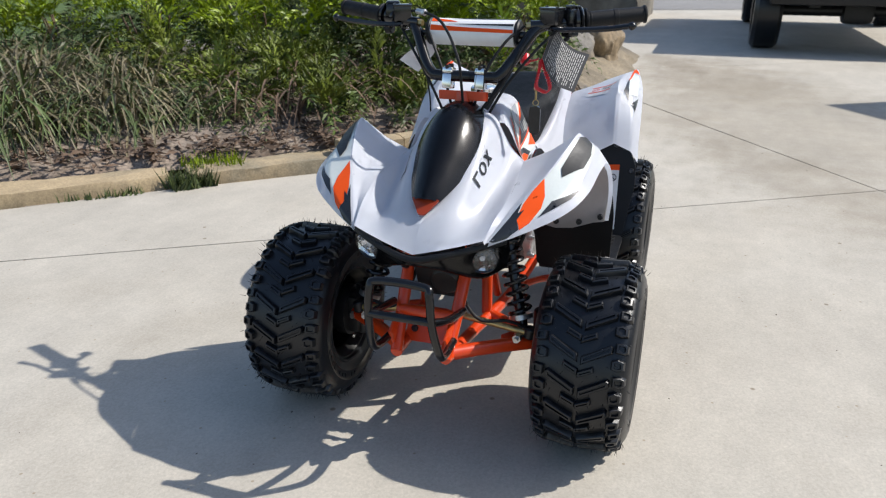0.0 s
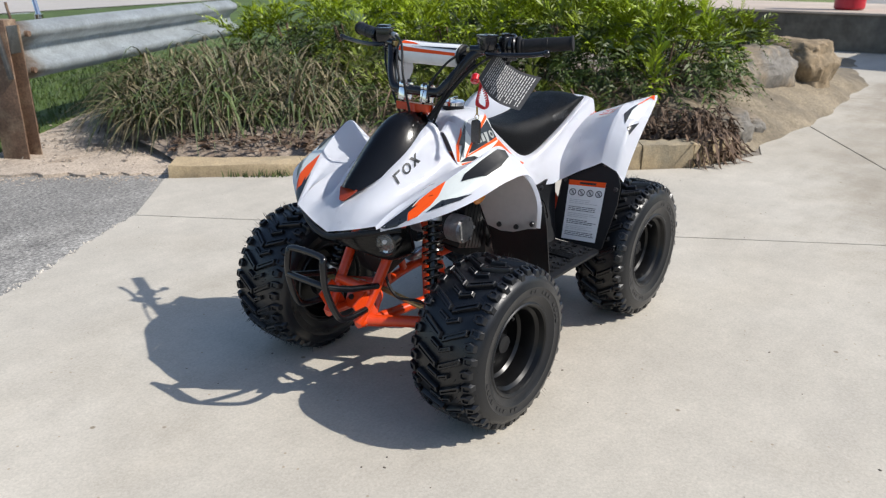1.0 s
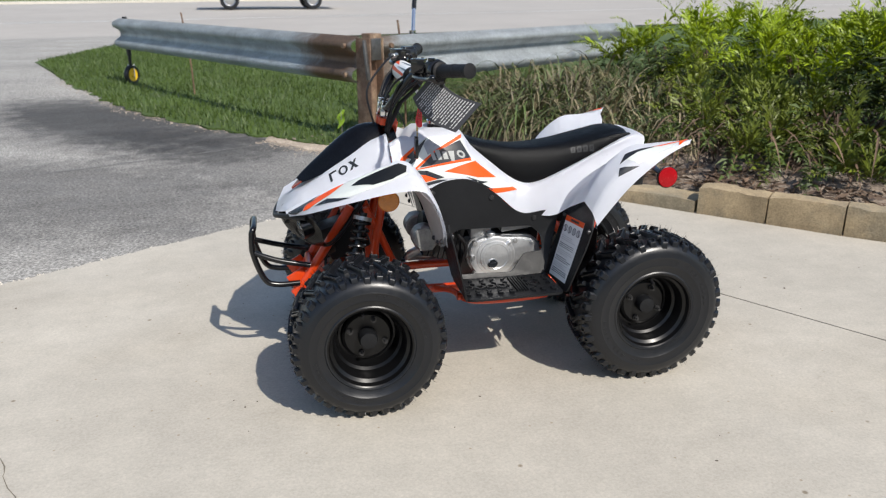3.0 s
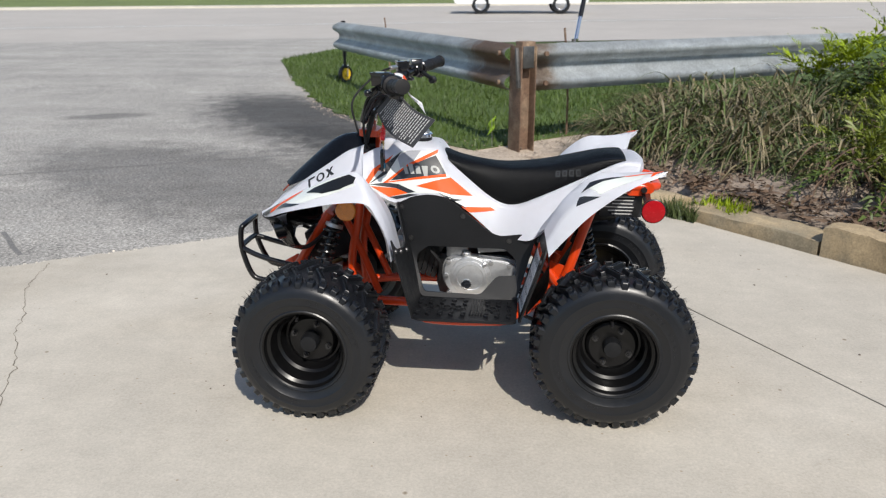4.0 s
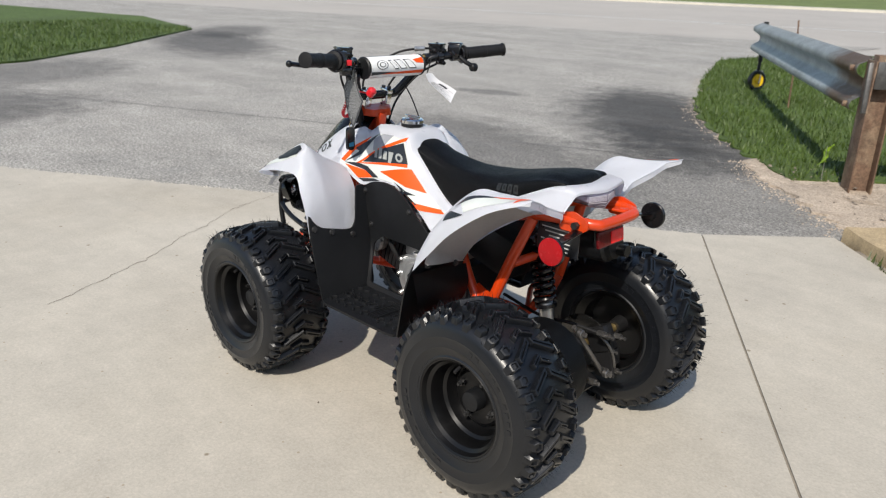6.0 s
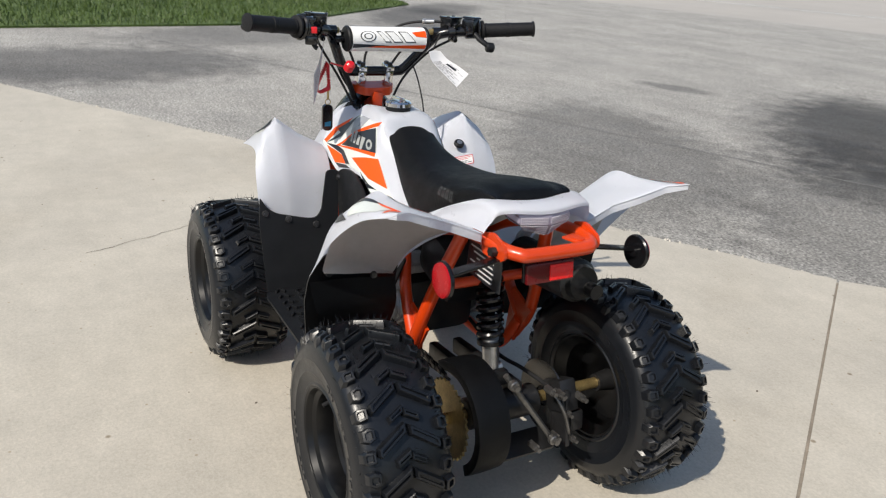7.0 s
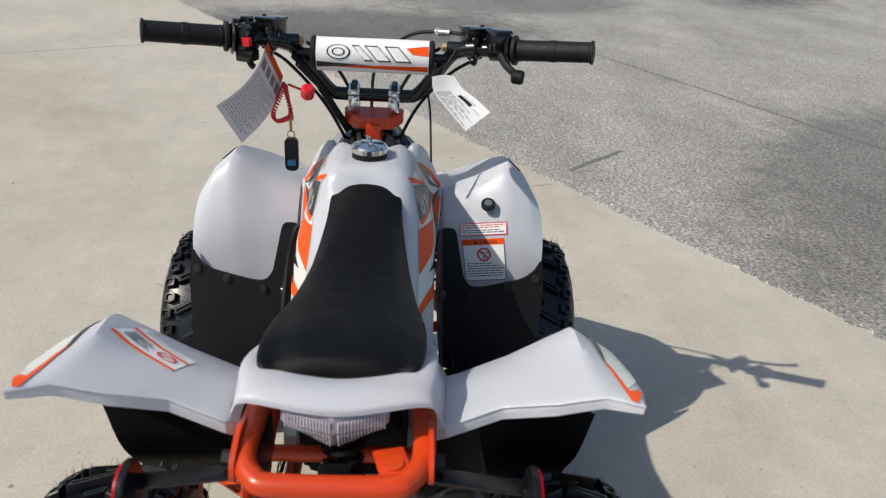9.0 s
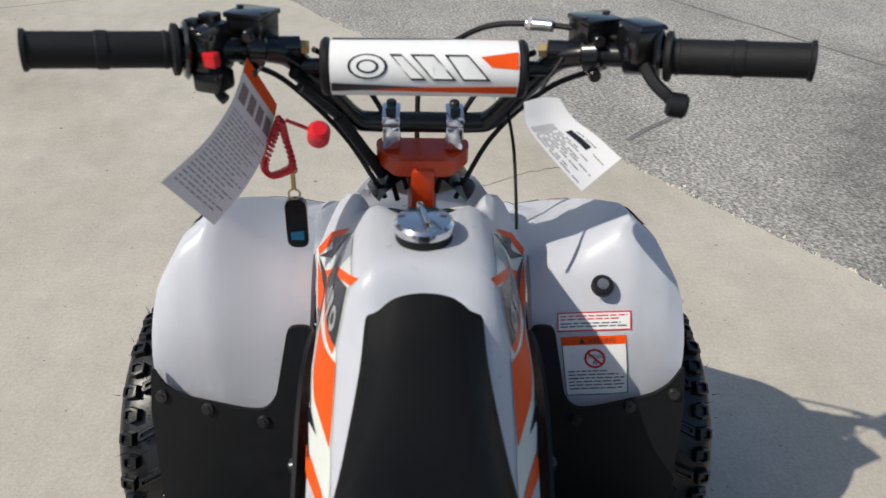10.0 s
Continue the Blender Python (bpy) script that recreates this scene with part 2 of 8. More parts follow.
stain_or_shadow(GALV, 0.12, -3.47, 0.42, 0.3, -60, (0.42, 0.23, 0.12), 0.9)
stain_or_shadow(GALV, -0.16, -3.30, 0.14, 0.16, 32, (0.5, 0.34, 0.22), 0.8)
RUSTPOST = material("rusty_brown_steel", (0.14, 0.085, 0.055), 0.75, vary=0.3, scale=6, fine=0.25, fine_scale=90, bump=0.4, bump_scale=90,
                    second=(0.25, 0.18, 0.12), second_at=0.58)
LEAF_TAN = material("dry_strap_leaf", (0.180, 0.150, 0.083), 0.55, vary=0.2, scale=3, spread=0.55)
LEAF_OLIVE = material("olive_strap_leaf", (0.070, 0.098, 0.026), 0.5, vary=0.2, scale=3, spread=0.5)
LEAF_FERN = material("fern_leaf", (0.118, 0.148, 0.017), 0.45, vary=0.2, scale=3, spread=0.55, spec=0.3)
# darker leaf green with the shade under the crowns put into its colour
LEAF_SHADED = material("shaded_green_leaf", (0.052, 0.078, 0.014), 0.5, vary=0.2, scale=3, spread=0.6, spec=0.3)
LEAF_LIME = material("bright_green_leaf", (0.175, 0.235, 0.006), 0.40, vary=0.2, scale=3, spread=0.8, spec=0.3)
DRYLEAF = material("brown_dead_leaf", (0.112, 0.071, 0.045), 0.8, vary=0.3, scale=5, spread=0.5)
ROCK = material("sandstone", (0.235, 0.185, 0.125), 0.9, vary=0.35, scale=3, fine=0.2, fine_scale=40, bump=1.0, bump_scale=40,
                second=(0.135, 0.125, 0.11), second_at=0.50)
TANROCK = material("tan_sandstone", (0.27, 0.20, 0.12), 0.9, vary=0.3, scale=3, fine=0.2, fine_scale=40, bump=1.0, bump_scale=40,
                   second=(0.20, 0.155, 0.10), second_at=0.52)
SOIL = material("sandy_slope_soil", (0.205, 0.168, 0.115), 0.95, vary=0.25, scale=2.5, fine=0.3, fine_scale=60, bump=1.0, bump_scale=60,
                second=(0.14, 0.115, 0.08), second_at=0.53)
YELLOW = material("yellow_plastic", (0.72, 0.45, 0.01), 0.45, vary=0.06)
LIMEFLAG = material("lime_flag", (0.42, 0.60, 0.06), 0.6, vary=0.1)
CARWHITE = material("white_car_paint", (0.72, 0.73, 0.74), 0.25, vary=0.03, coat=0.4)
DARKBODY = material("dark_truck_paint", (0.02, 0.02, 0.022), 0.35, vary=0.1)
GLASSDARK = material("tinted_glass", (0.02, 0.025, 0.03), 0.08, vary=0.05)
RENDERWALL = material("painted_wall", (0.6, 0.58, 0.53), 0.85, vary=0.06, scale=1.5, bump=0.3, bump_scale=80)
LENS = bpy.data.materials.new("clear_lens")
LENS.use_nodes = True
_n, _l = LENS.node_tree.nodes, LENS.node_tree.links.new
_n.remove(_n["Principled BSDF"])
_c, _g, _x, _t, _p = (_n.new("ShaderNode" + k) for k in ("BsdfTransparent", "BsdfGlossy", "MixShader", "TexVoronoi", "Bump"))
_c.inputs["Color"].default_value = (0.93, 0.94, 0.96, 1)
_g.inputs["Roughness"].default_value, _x.inputs["Fac"].default_value = 0.05, 0.12
_t.inputs["Scale"].default_value, _p.inputs["Strength"].default_value, _p.inputs["Distance"].default_value = 160.0, 0.4, 0.002
_l(_t.outputs["Distance"], _p.inputs["Height"])
_l(_p.outputs["Normal"], _g.inputs["Normal"])
_l(_c.outputs[0], _x.inputs[1])
_l(_g.outputs[0], _x.inputs[2])
_l(_x.outputs[0], _n["Material Output"].inputs["Surface"])


# ---------------------------------------------------------------- mesh helpers
def V(*p):
    return Vector(p)


def finish(bm, sharp=35):
    me = bpy.data.meshes.new("mesh")
    bmesh.ops.recalc_face_normals(bm, faces=bm.faces)
    bm.to_mesh(me)
    bm.free()
    me.polygons.foreach_set("use_smooth", [True] * len(me.polygons))
    me.set_sharp_from_angle(angle=radians(sharp))
    return me


def part(name, bm, mat, parent=None, label="", sharp=35):
    me = finish(bm, sharp)
    for m in (mat if isinstance(mat, (list, tuple)) else [mat]):
        me.materials.append(m)
    ob = new(name, me)
    ob.parent = parent
    if label:
        ob["label"] = label
    return ob


def thing(name, label, category, group="", kind="", at=(0, 0, 0)):
    ob = new(name)
    ob.location = at
    ob.empty_display_size = 0.1
    return tagged(ob, label, category, group, kind)


def smooth_line(pts, n=8, closed=False):
    """A curve through the points, n steps from one to the next."""
    pts = [Vector(p) for p in pts]
    out = []
    cnt = len(pts)
    for i in range(cnt if closed else cnt - 1):
        if closed:
            p0, p1, p2, p3 = (pts[(i + k) % cnt] for k in (-1, 0, 1, 2))
        else:
            p1, p2 = pts[i], pts[i + 1]
            p0 = pts[i - 1] if i else p1 * 2 - p2
            p3 = pts[i + 2] if i + 2 < cnt else p2 * 2 - p1
        for k in range(n):
            t = k / n
            out.append(0.5 * ((2 * p1) + (p2 - p0) * t + (2 * p0 - 5 * p1 + 4 * p2 - p3) * t * t + (3 * p1 - p0 - 3 * p2 + p3) * t ** 3))
    if not closed:
        out.append(pts[-1])
    return out


def ring_tube(bm, line, r, seg=10, closed=False, squash=1.0):
    """A tube along a line; r is one radius or one for each point."""
    line = [Vector(p) for p in line]
    rs = r if isinstance(r, (list, tuple)) else [r] * len(line)
    rings, side = [], None
    cnt = len(line)
    for i, p in enumerate(line):
        a = line[(i - 1) % cnt] if closed or i else p
        z = line[(i + 1) % cnt] if closed or i < cnt - 1 else p
        d = (z - a).normalized()
        if side is None:
            side = d.orthogonal().normalized()
        side = (side - d * side.dot(d)).normalized()
        up = d.cross(side)
        rings.append([bm.verts.new(p + rs[i] * (math.cos(2 * math.pi * k / seg) * side + squash * math.sin(2 * math.pi * k / seg) * up)) for k in range(seg)])
    for i in range(cnt if closed else cnt - 1):
        a, z = rings[i], rings[(i + 1) % cnt]
        for k in range(seg):
            bm.faces.new((a[k], a[(k + 1) % seg], z[(k + 1) % seg], z[k]))
    if not closed:
        bm.faces.new(rings[0])
        bm.faces.new(rings[-1])
    return bm


def tube(pts, r, n=6, seg=10, closed=False, bm=None):
    return ring_tube(bm or bmesh.new(), smooth_line(pts, n, closed), r, seg, closed)


def cyl(bm, a, z, r0, r1=None, seg=20, bevel=0.0):
    a, z = Vector(a), Vector(z)
    r1 = r0 if r1 is None else r1
    if bevel:
        d = (z - a).normalized() * bevel
        return ring_tube(bm, [a, a + d, z - d, z], [r0 - bevel, r0, r1, r1 - bevel], seg)
    return ring_tube(bm, [a, z], [r0, r1], seg)


def box(bm, c, size, rot=(0, 0, 0), bevel=0.0, taper=None):
    """A box, its edges rounded; taper: (x, y) factors of its top."""
    made = bmesh.ops.create_cube(bm, size=1.0)["verts"]
    for v in made:
        if taper and v.co.z > 0:
            v.co.x *= taper[0]
            v.co.y *= taper[1]
    m = pose(*c, *rot) @ Matrix.Diagonal((*size, 1))
    bmesh.ops.transform(bm, matrix=m, verts=made)
    if bevel:
        edges = {e for v in made for e in v.link_edges}
        bmesh.ops.bevel(bm, geom=list(edges), offset=bevel, segments=2, affect="EDGES", profile=0.6)
    return bm


def revolve(bm, profile, seg=48, m=Matrix()):
    """A turned body: (radius, height along the y axis) round the y axis."""
    rings = []
    for r, h in profile:
        rings.append([bm.verts.new(m @ V(r * math.cos(2 * math.pi * k / seg), h, r * math.sin(2 * math.pi * k / seg))) for k in range(seg)])
    for a, z in zip(rings, rings[1:]):
        for k in range(seg):
            bm.faces.new((a[k], a[(k + 1) % seg], z[(k + 1) % seg], z[k]))
    return bm


def net_points(net, nu, nv):
    rows = [smooth_line(row, nv) for row in net]
    cols = [smooth_line([row[j] for row in rows], nu) for j in range(len(rows[0]))]
    return [[cols[j][i] for j in range(len(cols))] for i in range(len(cols[0]))]


def skin(net, nu=5, nv=5, thick=0.003, side=1, bm=None, sharp_rows=False):
    """A shell through a net of points; side -1 mirrors it in the middle plane."""
    bm = bm or bmesh.new()
    if sharp_rows:
        rows = [smooth_line(row, nv) for row in net]
        grid = []
        for a, z in zip(rows, rows[1:]):
            grid += [[p.lerp(q, k / nu) for p, q in zip(a, z)] for k in range(nu)]
        grid.append(rows[-1])
    else:
        grid = net_points(net, nu, nv)
    vs = [[bm.verts.new((p.x, p.y * side, p.z)) for p in row] for row in grid]
    faces = []
    for a, z in zip(vs, vs[1:]):
        for k in range(len(a) - 1):
            f = (a[k], a[k + 1], z[k + 1], z[k])
            faces.append(bm.faces.new(f if side > 0 else f[::-1]))
    if thick:
        bmesh.ops.solidify(bm, geom=faces, thickness=thick)
    return bm


def plate(outline, thick, to_world, bm=None, holes=()):
    """A flat plate of that outline (2D), thick along its normal; to_world maps (u, v, w) to a place."""
    bm = bm or bmesh.new()
    before = set(bm.verts)
    edges = []
    for loop in (outline, *holes):
        vs = [bm.verts.new((u, v, 0)) for u, v in loop]
        edges += [bm.edges.new((vs[i], vs[(i + 1) % len(vs)])) for i in range(len(vs))]
    res = bmesh.ops.triangle_fill(bm, use_beauty=True, use_dissolve=False, edges=edges)
    faces = [f for f in res["geom"] if isinstance(f, bmesh.types.BMFace)]
    ext = bmesh.ops.extrude_face_region(bm, geom=faces)["geom"]
    for v in ext:
        if isinstance(v, bmesh.types.BMVert):
            v.co.z += thick
    for v in bm.verts:
        if v not in before:
            v.co = to_world(v.co.x, v.co.y, v.co.z)
    return bm


def rounded(poly, r, n=3):
    """The outline with its corners rounded."""
    out = []
    cnt = len(poly)
    for i in range(cnt):
        a, b, c = (Vector(poly[(i + k) % cnt]) for k in (-1, 0, 1))
        d = min(r, (a - b).length * 0.45, (c - b).length * 0.45)
        p, q = b + (a - b).normalized() * d, b + (c - b).normalized() * d
        for k in range(n + 1):
            t = k / n
            out.append(tuple(p * (1 - t) ** 2 + b * 2 * t * (1 - t) + q * t * t))
    return out


# ---------------------------------------------------------------- the ground
E1, E2 = V(0.84, 0.5426, 0), V(-0.5426, 0.84, 0)   # along the apron's edge; from the edge inwards, away from the asphalt
rng = random.Random(7)


def slab_xy(s, d):
    return E1 * s + E2 * d


def rise(x, y):
    """The land climbs gently towards the road and beyond it."""
    return 0.0145 * max(0.0, -y - 6.0)


def sheet(name, poly, z, mat, label, category, cell=0.0, thick=0.0, kind="structure", bumpy=0.0):
    """A piece of ground of that outline, following the rise of the land."""
    bm = bmesh.new()
    vs = [bm.verts.new((x, y, 0)) for x, y in poly]
    bm.faces.new(vs)
    if cell:
        xs, ys = [p[0] for p in poly], [p[1] for p in poly]
        for k in range(1, int((max(xs) - min(xs)) / cell)):
            bmesh.ops.bisect_plane(bm, geom=bm.verts[:] + bm.edges[:] + bm.faces[:], plane_co=(min(xs) + k * cell, 0, 0), plane_no=(1, 0, 0))
        for k in range(1, int((max(ys) - min(ys)) / cell)):
            bmesh.ops.bisect_plane(bm, geom=bm.verts[:] + bm.edges[:] + bm.faces[:], plane_co=(0, min(ys) + k * cell, 0), plane_no=(0, 1, 0))
    if thick:
        ext = bmesh.ops.extrude_face_region(bm, geom=bm.faces[:])["geom"]
        for v in ext:
            if isinstance(v, bmesh.types.BMVert):
                v.co.z -= thick
    for v in bm.verts:
        if bumpy and v.co.z > -0.01:
            v.co.z += bumpy * noise.noise(v.co * 1.7)
        v.co.z += z + rise(v.co.x, v.co.y)
    ob = part(name, bm, mat, sharp=50)
    return tagged(ob, label, category, kind=kind)


def ragged(a, z, step, amount, gen):
    """A worn edge from a to z."""
    a, z = Vector(a), Vector(z)
    cnt = max(2, int((z - a).length / step))
    nrm = V(-(z - a).y, (z - a).x).normalized() if len(a) == 2 else None
    return [tuple(a.lerp(z, k / cnt) + nrm * gen.uniform(-amount, amount) * (0 < k < cnt)) for k in range(cnt + 1)]


def inside(poly, x, y):
    hit = False
    for (x0, y0), (x1, y1) in zip(poly, poly[1:] + poly[:1]):
        if (y0 > y) != (y1 > y) and x < (x1 - x0) * (y - y0) / (y1 - y0) + x0:
            hit = not hit
    return hit


# one wide sheet of rough verge reaching the horizon
bm = bmesh.new()
ticks = [-900, -300, -120, -60, -35, -20, -12, -6, 0, 6, 12, 20, 35, 60, 120, 300, 900]
grid = [[bm.verts.new((x, y, -0.09 + rise(x, y))) for x in ticks] for y in ticks]
for j in range(len(ticks) - 1):
    for i in range(len(ticks) - 1):
        bm.faces.new((grid[j][i], grid[j][i + 1], grid[j + 1][i + 1], grid[j + 1][i]))
tagged(part("ground", bm, VERGE), "rough green roadside verge reaching the horizon", "ground", kind="structure")

sheet("car_park", [tuple(slab_xy(30, -1.4))[:2], tuple(slab_xy(14.2, -1.4))[:2], tuple(slab_xy(-1.15, -1.4))[:2], (-0.45, -2.35), (0.20, -3.15), (0.80, -3.9), (1.72, -5.1), (2.72, -7.4), (3.6, -9.6), (3.0, -14.5), (40, -3.6)], -0.012, ASPHALT,
      "worn grey asphalt car park with darker patches", "asphalt", cell=1.0)
sheet("road", [(-140, -55.8), (160, 34.7), (160, 13.0), (-140, -79.0)], -0.02, ROADWAY, "wide pale grey asphalt road beyond the verge", "road", cell=6.0)
sheet("road_kerb", [(-140, -79.0), (160, 13.0), (160, 11.7), (-140, -80.3)], 0.06, material("pale_road_kerb", (0.50, 0.47, 0.40), 0.9, vary=0.12, scale=0.5), "pale concrete kerb along the far side of the road", "kerb", cell=8.0, thick=0.12)
for off, wide, lab in ((0.35, 0.12, "faded white edge line on the road"), (8.0, 0.12, "faded pale lane line on the road")):
    d = V(0.957, 0.289)
    q = V(0.289, -0.957)
    a = V(0, -12.75) + q * off
    pts = [a + d * -110, a + d * 120, a + d * 120 + q * wide, a + d * -110 + q * wide]
    sheet("road_line", [tuple(p) for p in pts], -0.016, DECAL_G, lab, "road marking", cell=6.0)

sheet("rear_lot", [(-11.6, -4.7), (-14.6, 2.7), (-20.0, 16.0), (-48.0, 16.0), (-48.0, -4.7)], 0.006, LOT, "plain mid-grey asphalt lot behind the concrete drive", "asphalt", cell=4.0)

# concrete slabs with open joints; the edge towards the asphalt is chipped
JOINTS_S, JOINTS_D = (-14.0, -8.2, -4.5, -0.848, 4.2, 9.2, 14.0), (-1.515, 2.0, 5.5, 9.0, 14.0)
apron = thing("concrete_apron", "pale sunlit concrete apron with fine cracks and joints", "pavement", kind="structure")
for i in range(len(JOINTS_S) - 1):
    for j in range(len(JOINTS_D) - 1):
        s0, s1, d0, d1 = JOINTS_S[i] + 0.0032, JOINTS_S[i + 1] - 0.0032, JOINTS_D[j] + 0.0032, JOINTS_D[j + 1] - 0.0032
        if j == 0 and i < 3:
            continue
        edge = [(s0, d0), (s1, d0)]
        if j == 0:
            edge = ragged((s0, d0), (s1, d0), 0.035, 0.012, rng)
        outline = edge + [(s1, d1), (s0, d1)]
        bm = plate(outline, 0.12, lambda u, v, w: slab_xy(u, v) + V(0, 0, w - 0.12))
        part("slab", bm, CONCRETE, apron, sharp=30)
# the slabs beside the garden are cut along its kerb
cut = [(-0.30, -2.16), (-0.82, -1.64), (-1.33, -1.09), (-1.76, -0.64), (-2.2, -0.24), (-2.75, -0.06), (-3.4, -0.30), (-4.2, -0.45), (-4.34, -0.436)]
tail = [tuple(slab_xy(-0.852, 1.996))[:2], tuple(slab_xy(-0.852, -1.51))[:2]]
bm = plate(cut + tail, 0.12, lambda u, v, w: V(u, v, w - 0.12))
part("slab", bm, CONCRETE, apron, sharp=30)
# dirt in the joints, a little below the slabs
bm = bmesh.new()
bm.faces.new([bm.verts.new(slab_xy(u, v) + V(0, 0, -0.006)) for u, v in ((-8.0, -1.50), (8.8, -1.50), (8.8, 13.9), (-8.0, 13.9))])
part("joint_filler", bm, material("joint_dirt", (0.22, 0.19, 0.155), 0.95, vary=0.2, scale=9), apron)
# hairline cracks
for line in ([(1.12, 0.62), (1.19, 0.45), (1.27, 0.28), (1.33, 0.17), (1.45, 0.0), (1.54, -0.17), (1.66, -0.36), (1.72, -0.53), (1.75, -0.64)],):
    bm = bmesh.new()
    pts = smooth_line([V(x, y, 0.0008) for x, y in line], 8)
    pts = [p + V(rng.uniform(-1, 1), rng.uniform(-1, 1), 0) * 0.008 for p in pts]
    prev = None
    for p in pts:
        w = rng.uniform(0.0006, 0.0022)
        pair = (bm.verts.new(p + V(w, 0, 0)), bm.verts.new(p - V(w, 0, 0)))
        if prev:
            bm.faces.new((prev[0], pair[0], pair[1], prev[1]))
        prev = pair
    part("crack", bm, material("crack_dirt", (0.16, 0.14, 0.11), 0.95), apron)
# grit and specks on the slabs
bm = bmesh.new()
for _ in range(130):
    x, y = rng.uniform(-2.2, 2.6), rng.uniform(-1.6, 2.0)
    if (V(x, y) - V(0, -1.78)).dot(V(-0.5426, 0.84)) < 0.05 or (x < -0.6 and y < -x * 0.9 - 2.0):
        continue
    r = rng.choice((0.0015, 0.002, 0.002, 0.003, 0.005))
    made = bmesh.ops.create_icosphere(bm, subdivisions=1, radius=r)["verts"]
    bmesh.ops.transform(bm, matrix=pose(x, y, 0.001, 0, 0, rng.uniform(0, 360)) @ Matrix.Diagonal((rng.uniform(0.6, 1.6), 0.8, 0.4, 1)), verts=made)
tagged(part("grit", bm, material("grit_specks", (0.12, 0.10, 0.08), 0.95)), "scattered dark grit on the concrete", "grit", kind="stuff")

# pale crumbs and exposed aggregate where the slab meets the asphalt
verts, faces = [], []
for _ in range(1500):
    t = rng.uniform(-0.8, 7.0)
    p = slab_xy(t, JOINTS_D[0] + rng.gauss(-0.012, 0.011) + 0.014 * noise.noise(V(t * 9, 0, 0)))
    r = rng.choice((0.0025, 0.003, 0.004, 0.005, 0.007))
    a = rng.uniform(0, 6.28)
    u, v = V(math.cos(a), math.sin(a)) * r * rng.uniform(0.8, 1.7), V(-math.sin(a), math.cos(a)) * r
    i, z = len(verts), -0.013
    verts += [(p.x - u.x, p.y - u.y, z), (p.x + v.x, p.y + v.y, z), (p.x + u.x, p.y + u.y, z), (p.x - v.x, p.y - v.y, z), (p.x, p.y, z + 0.004 + r * 0.9)]
    faces += [(i, i + 1, i + 4), (i + 1, i + 2, i + 4), (i + 2, i + 3, i + 4), (i + 3, i, i + 4)]
me = bpy.data.meshes.new("mesh")
me.from_pydata(verts, [], faces)
me.materials.append(material("pale_concrete_crumbs", (0.50, 0.46, 0.40), 0.9, vary=0.15, spread=0.35))
tagged(new("concrete_crumbs", me), "pale crumbled aggregate along the apron's broken edge", "crumbs", kind="stuff")

# a dark tar seam and stains on the asphalt
for a, z, w in (((9.5, 1.2), (0.6, -3.3), 0.018), ((1.95, -0.74), (2.24, -1.03), 0.022)):
    a, z = V(*a), V(*z)
    n_ = V(-(z - a).y, (z - a).x).normalized()
    L = ragged(tuple(a + n_ * w * 0.5), tuple(z + n_ * w * 0.5), 0.12, w * 0.35, rng)
    R_ = ragged(tuple(z - n_ * w * 0.5), tuple(a - n_ * w * 0.5), 0.12, w * 0.35, rng)
    sheet("tar_seam", L + R_, -0.0105, material("tar", (0.15, 0.146, 0.14), 0.85, fine=0.3, fine_scale=90), "dark tar mark on the grey asphalt", "tar mark")

# the sandy strip round the rail post, the turf and its blades
sheet("sand_patch", [(-1.0, -1.75), (-2.6, -2.6), (-2.4, -5.2), (-0.3, -3.95), (0.30, -3.45), (0.62, -3.62)] + ragged((0.66, -3.40), (0.36, -2.98), 0.05, 0.03, rng) + ragged((0.35, -2.97), (-0.36, -2.28), 0.05, 0.035, rng), -0.004, SAND, "pinkish sandy gravel between asphalt and turf", "gravel", cell=0.3, thick=0.06, bumpy=0.012)
# pebbles and bits of litter on the sandy strip and the bed's edge
verts, faces = [], []
for _ in range(1500):
    x, y = rng.uniform(-2.3, 0.6), rng.uniform(-4.2, -1.9)
    if not inside([(-0.42, -2.35), (-0.98, -1.82), (-2.4, -2.6), (-2.3, -4.6), (-0.3, -3.9), (0.55, -3.35), (0.3, -3.05)], x, y):
        continue
    r = rng.choice((0.003, 0.004, 0.005, 0.007, 0.011))
    a = rng.uniform(0, 6.28)
    u, v = V(math.cos(a), math.sin(a)) * r * rng.uniform(0.8, 1.8), V(-math.sin(a), math.cos(a)) * r
    i, z = len(verts), rng.uniform(0.0, 0.012)
    verts += [(x - u.x, y - u.y, z), (x + v.x, y + v.y, z), (x + u.x, y + u.y, z), (x - v.x, y - v.y, z), (x + 0.2 * v.x, y + 0.2 * v.y, z + r * 0.8)]
    faces += [(i, i + 1, i + 4), (i + 1, i + 2, i + 4), (i + 2, i + 3, i + 4), (i + 3, i, i + 4)]
me = bpy.data.meshes.new("mesh")
me.from_pydata(verts, [], faces)
me.materials.append(material("mixed_pebbles", (0.30, 0.25, 0.20), 0.9, vary=0.2, spread=0.6))
tagged(new("pebbles", me), "small mixed pebbles and litter on the sandy strip", "pebbles", kind="stuff")
verts, faces = [], []
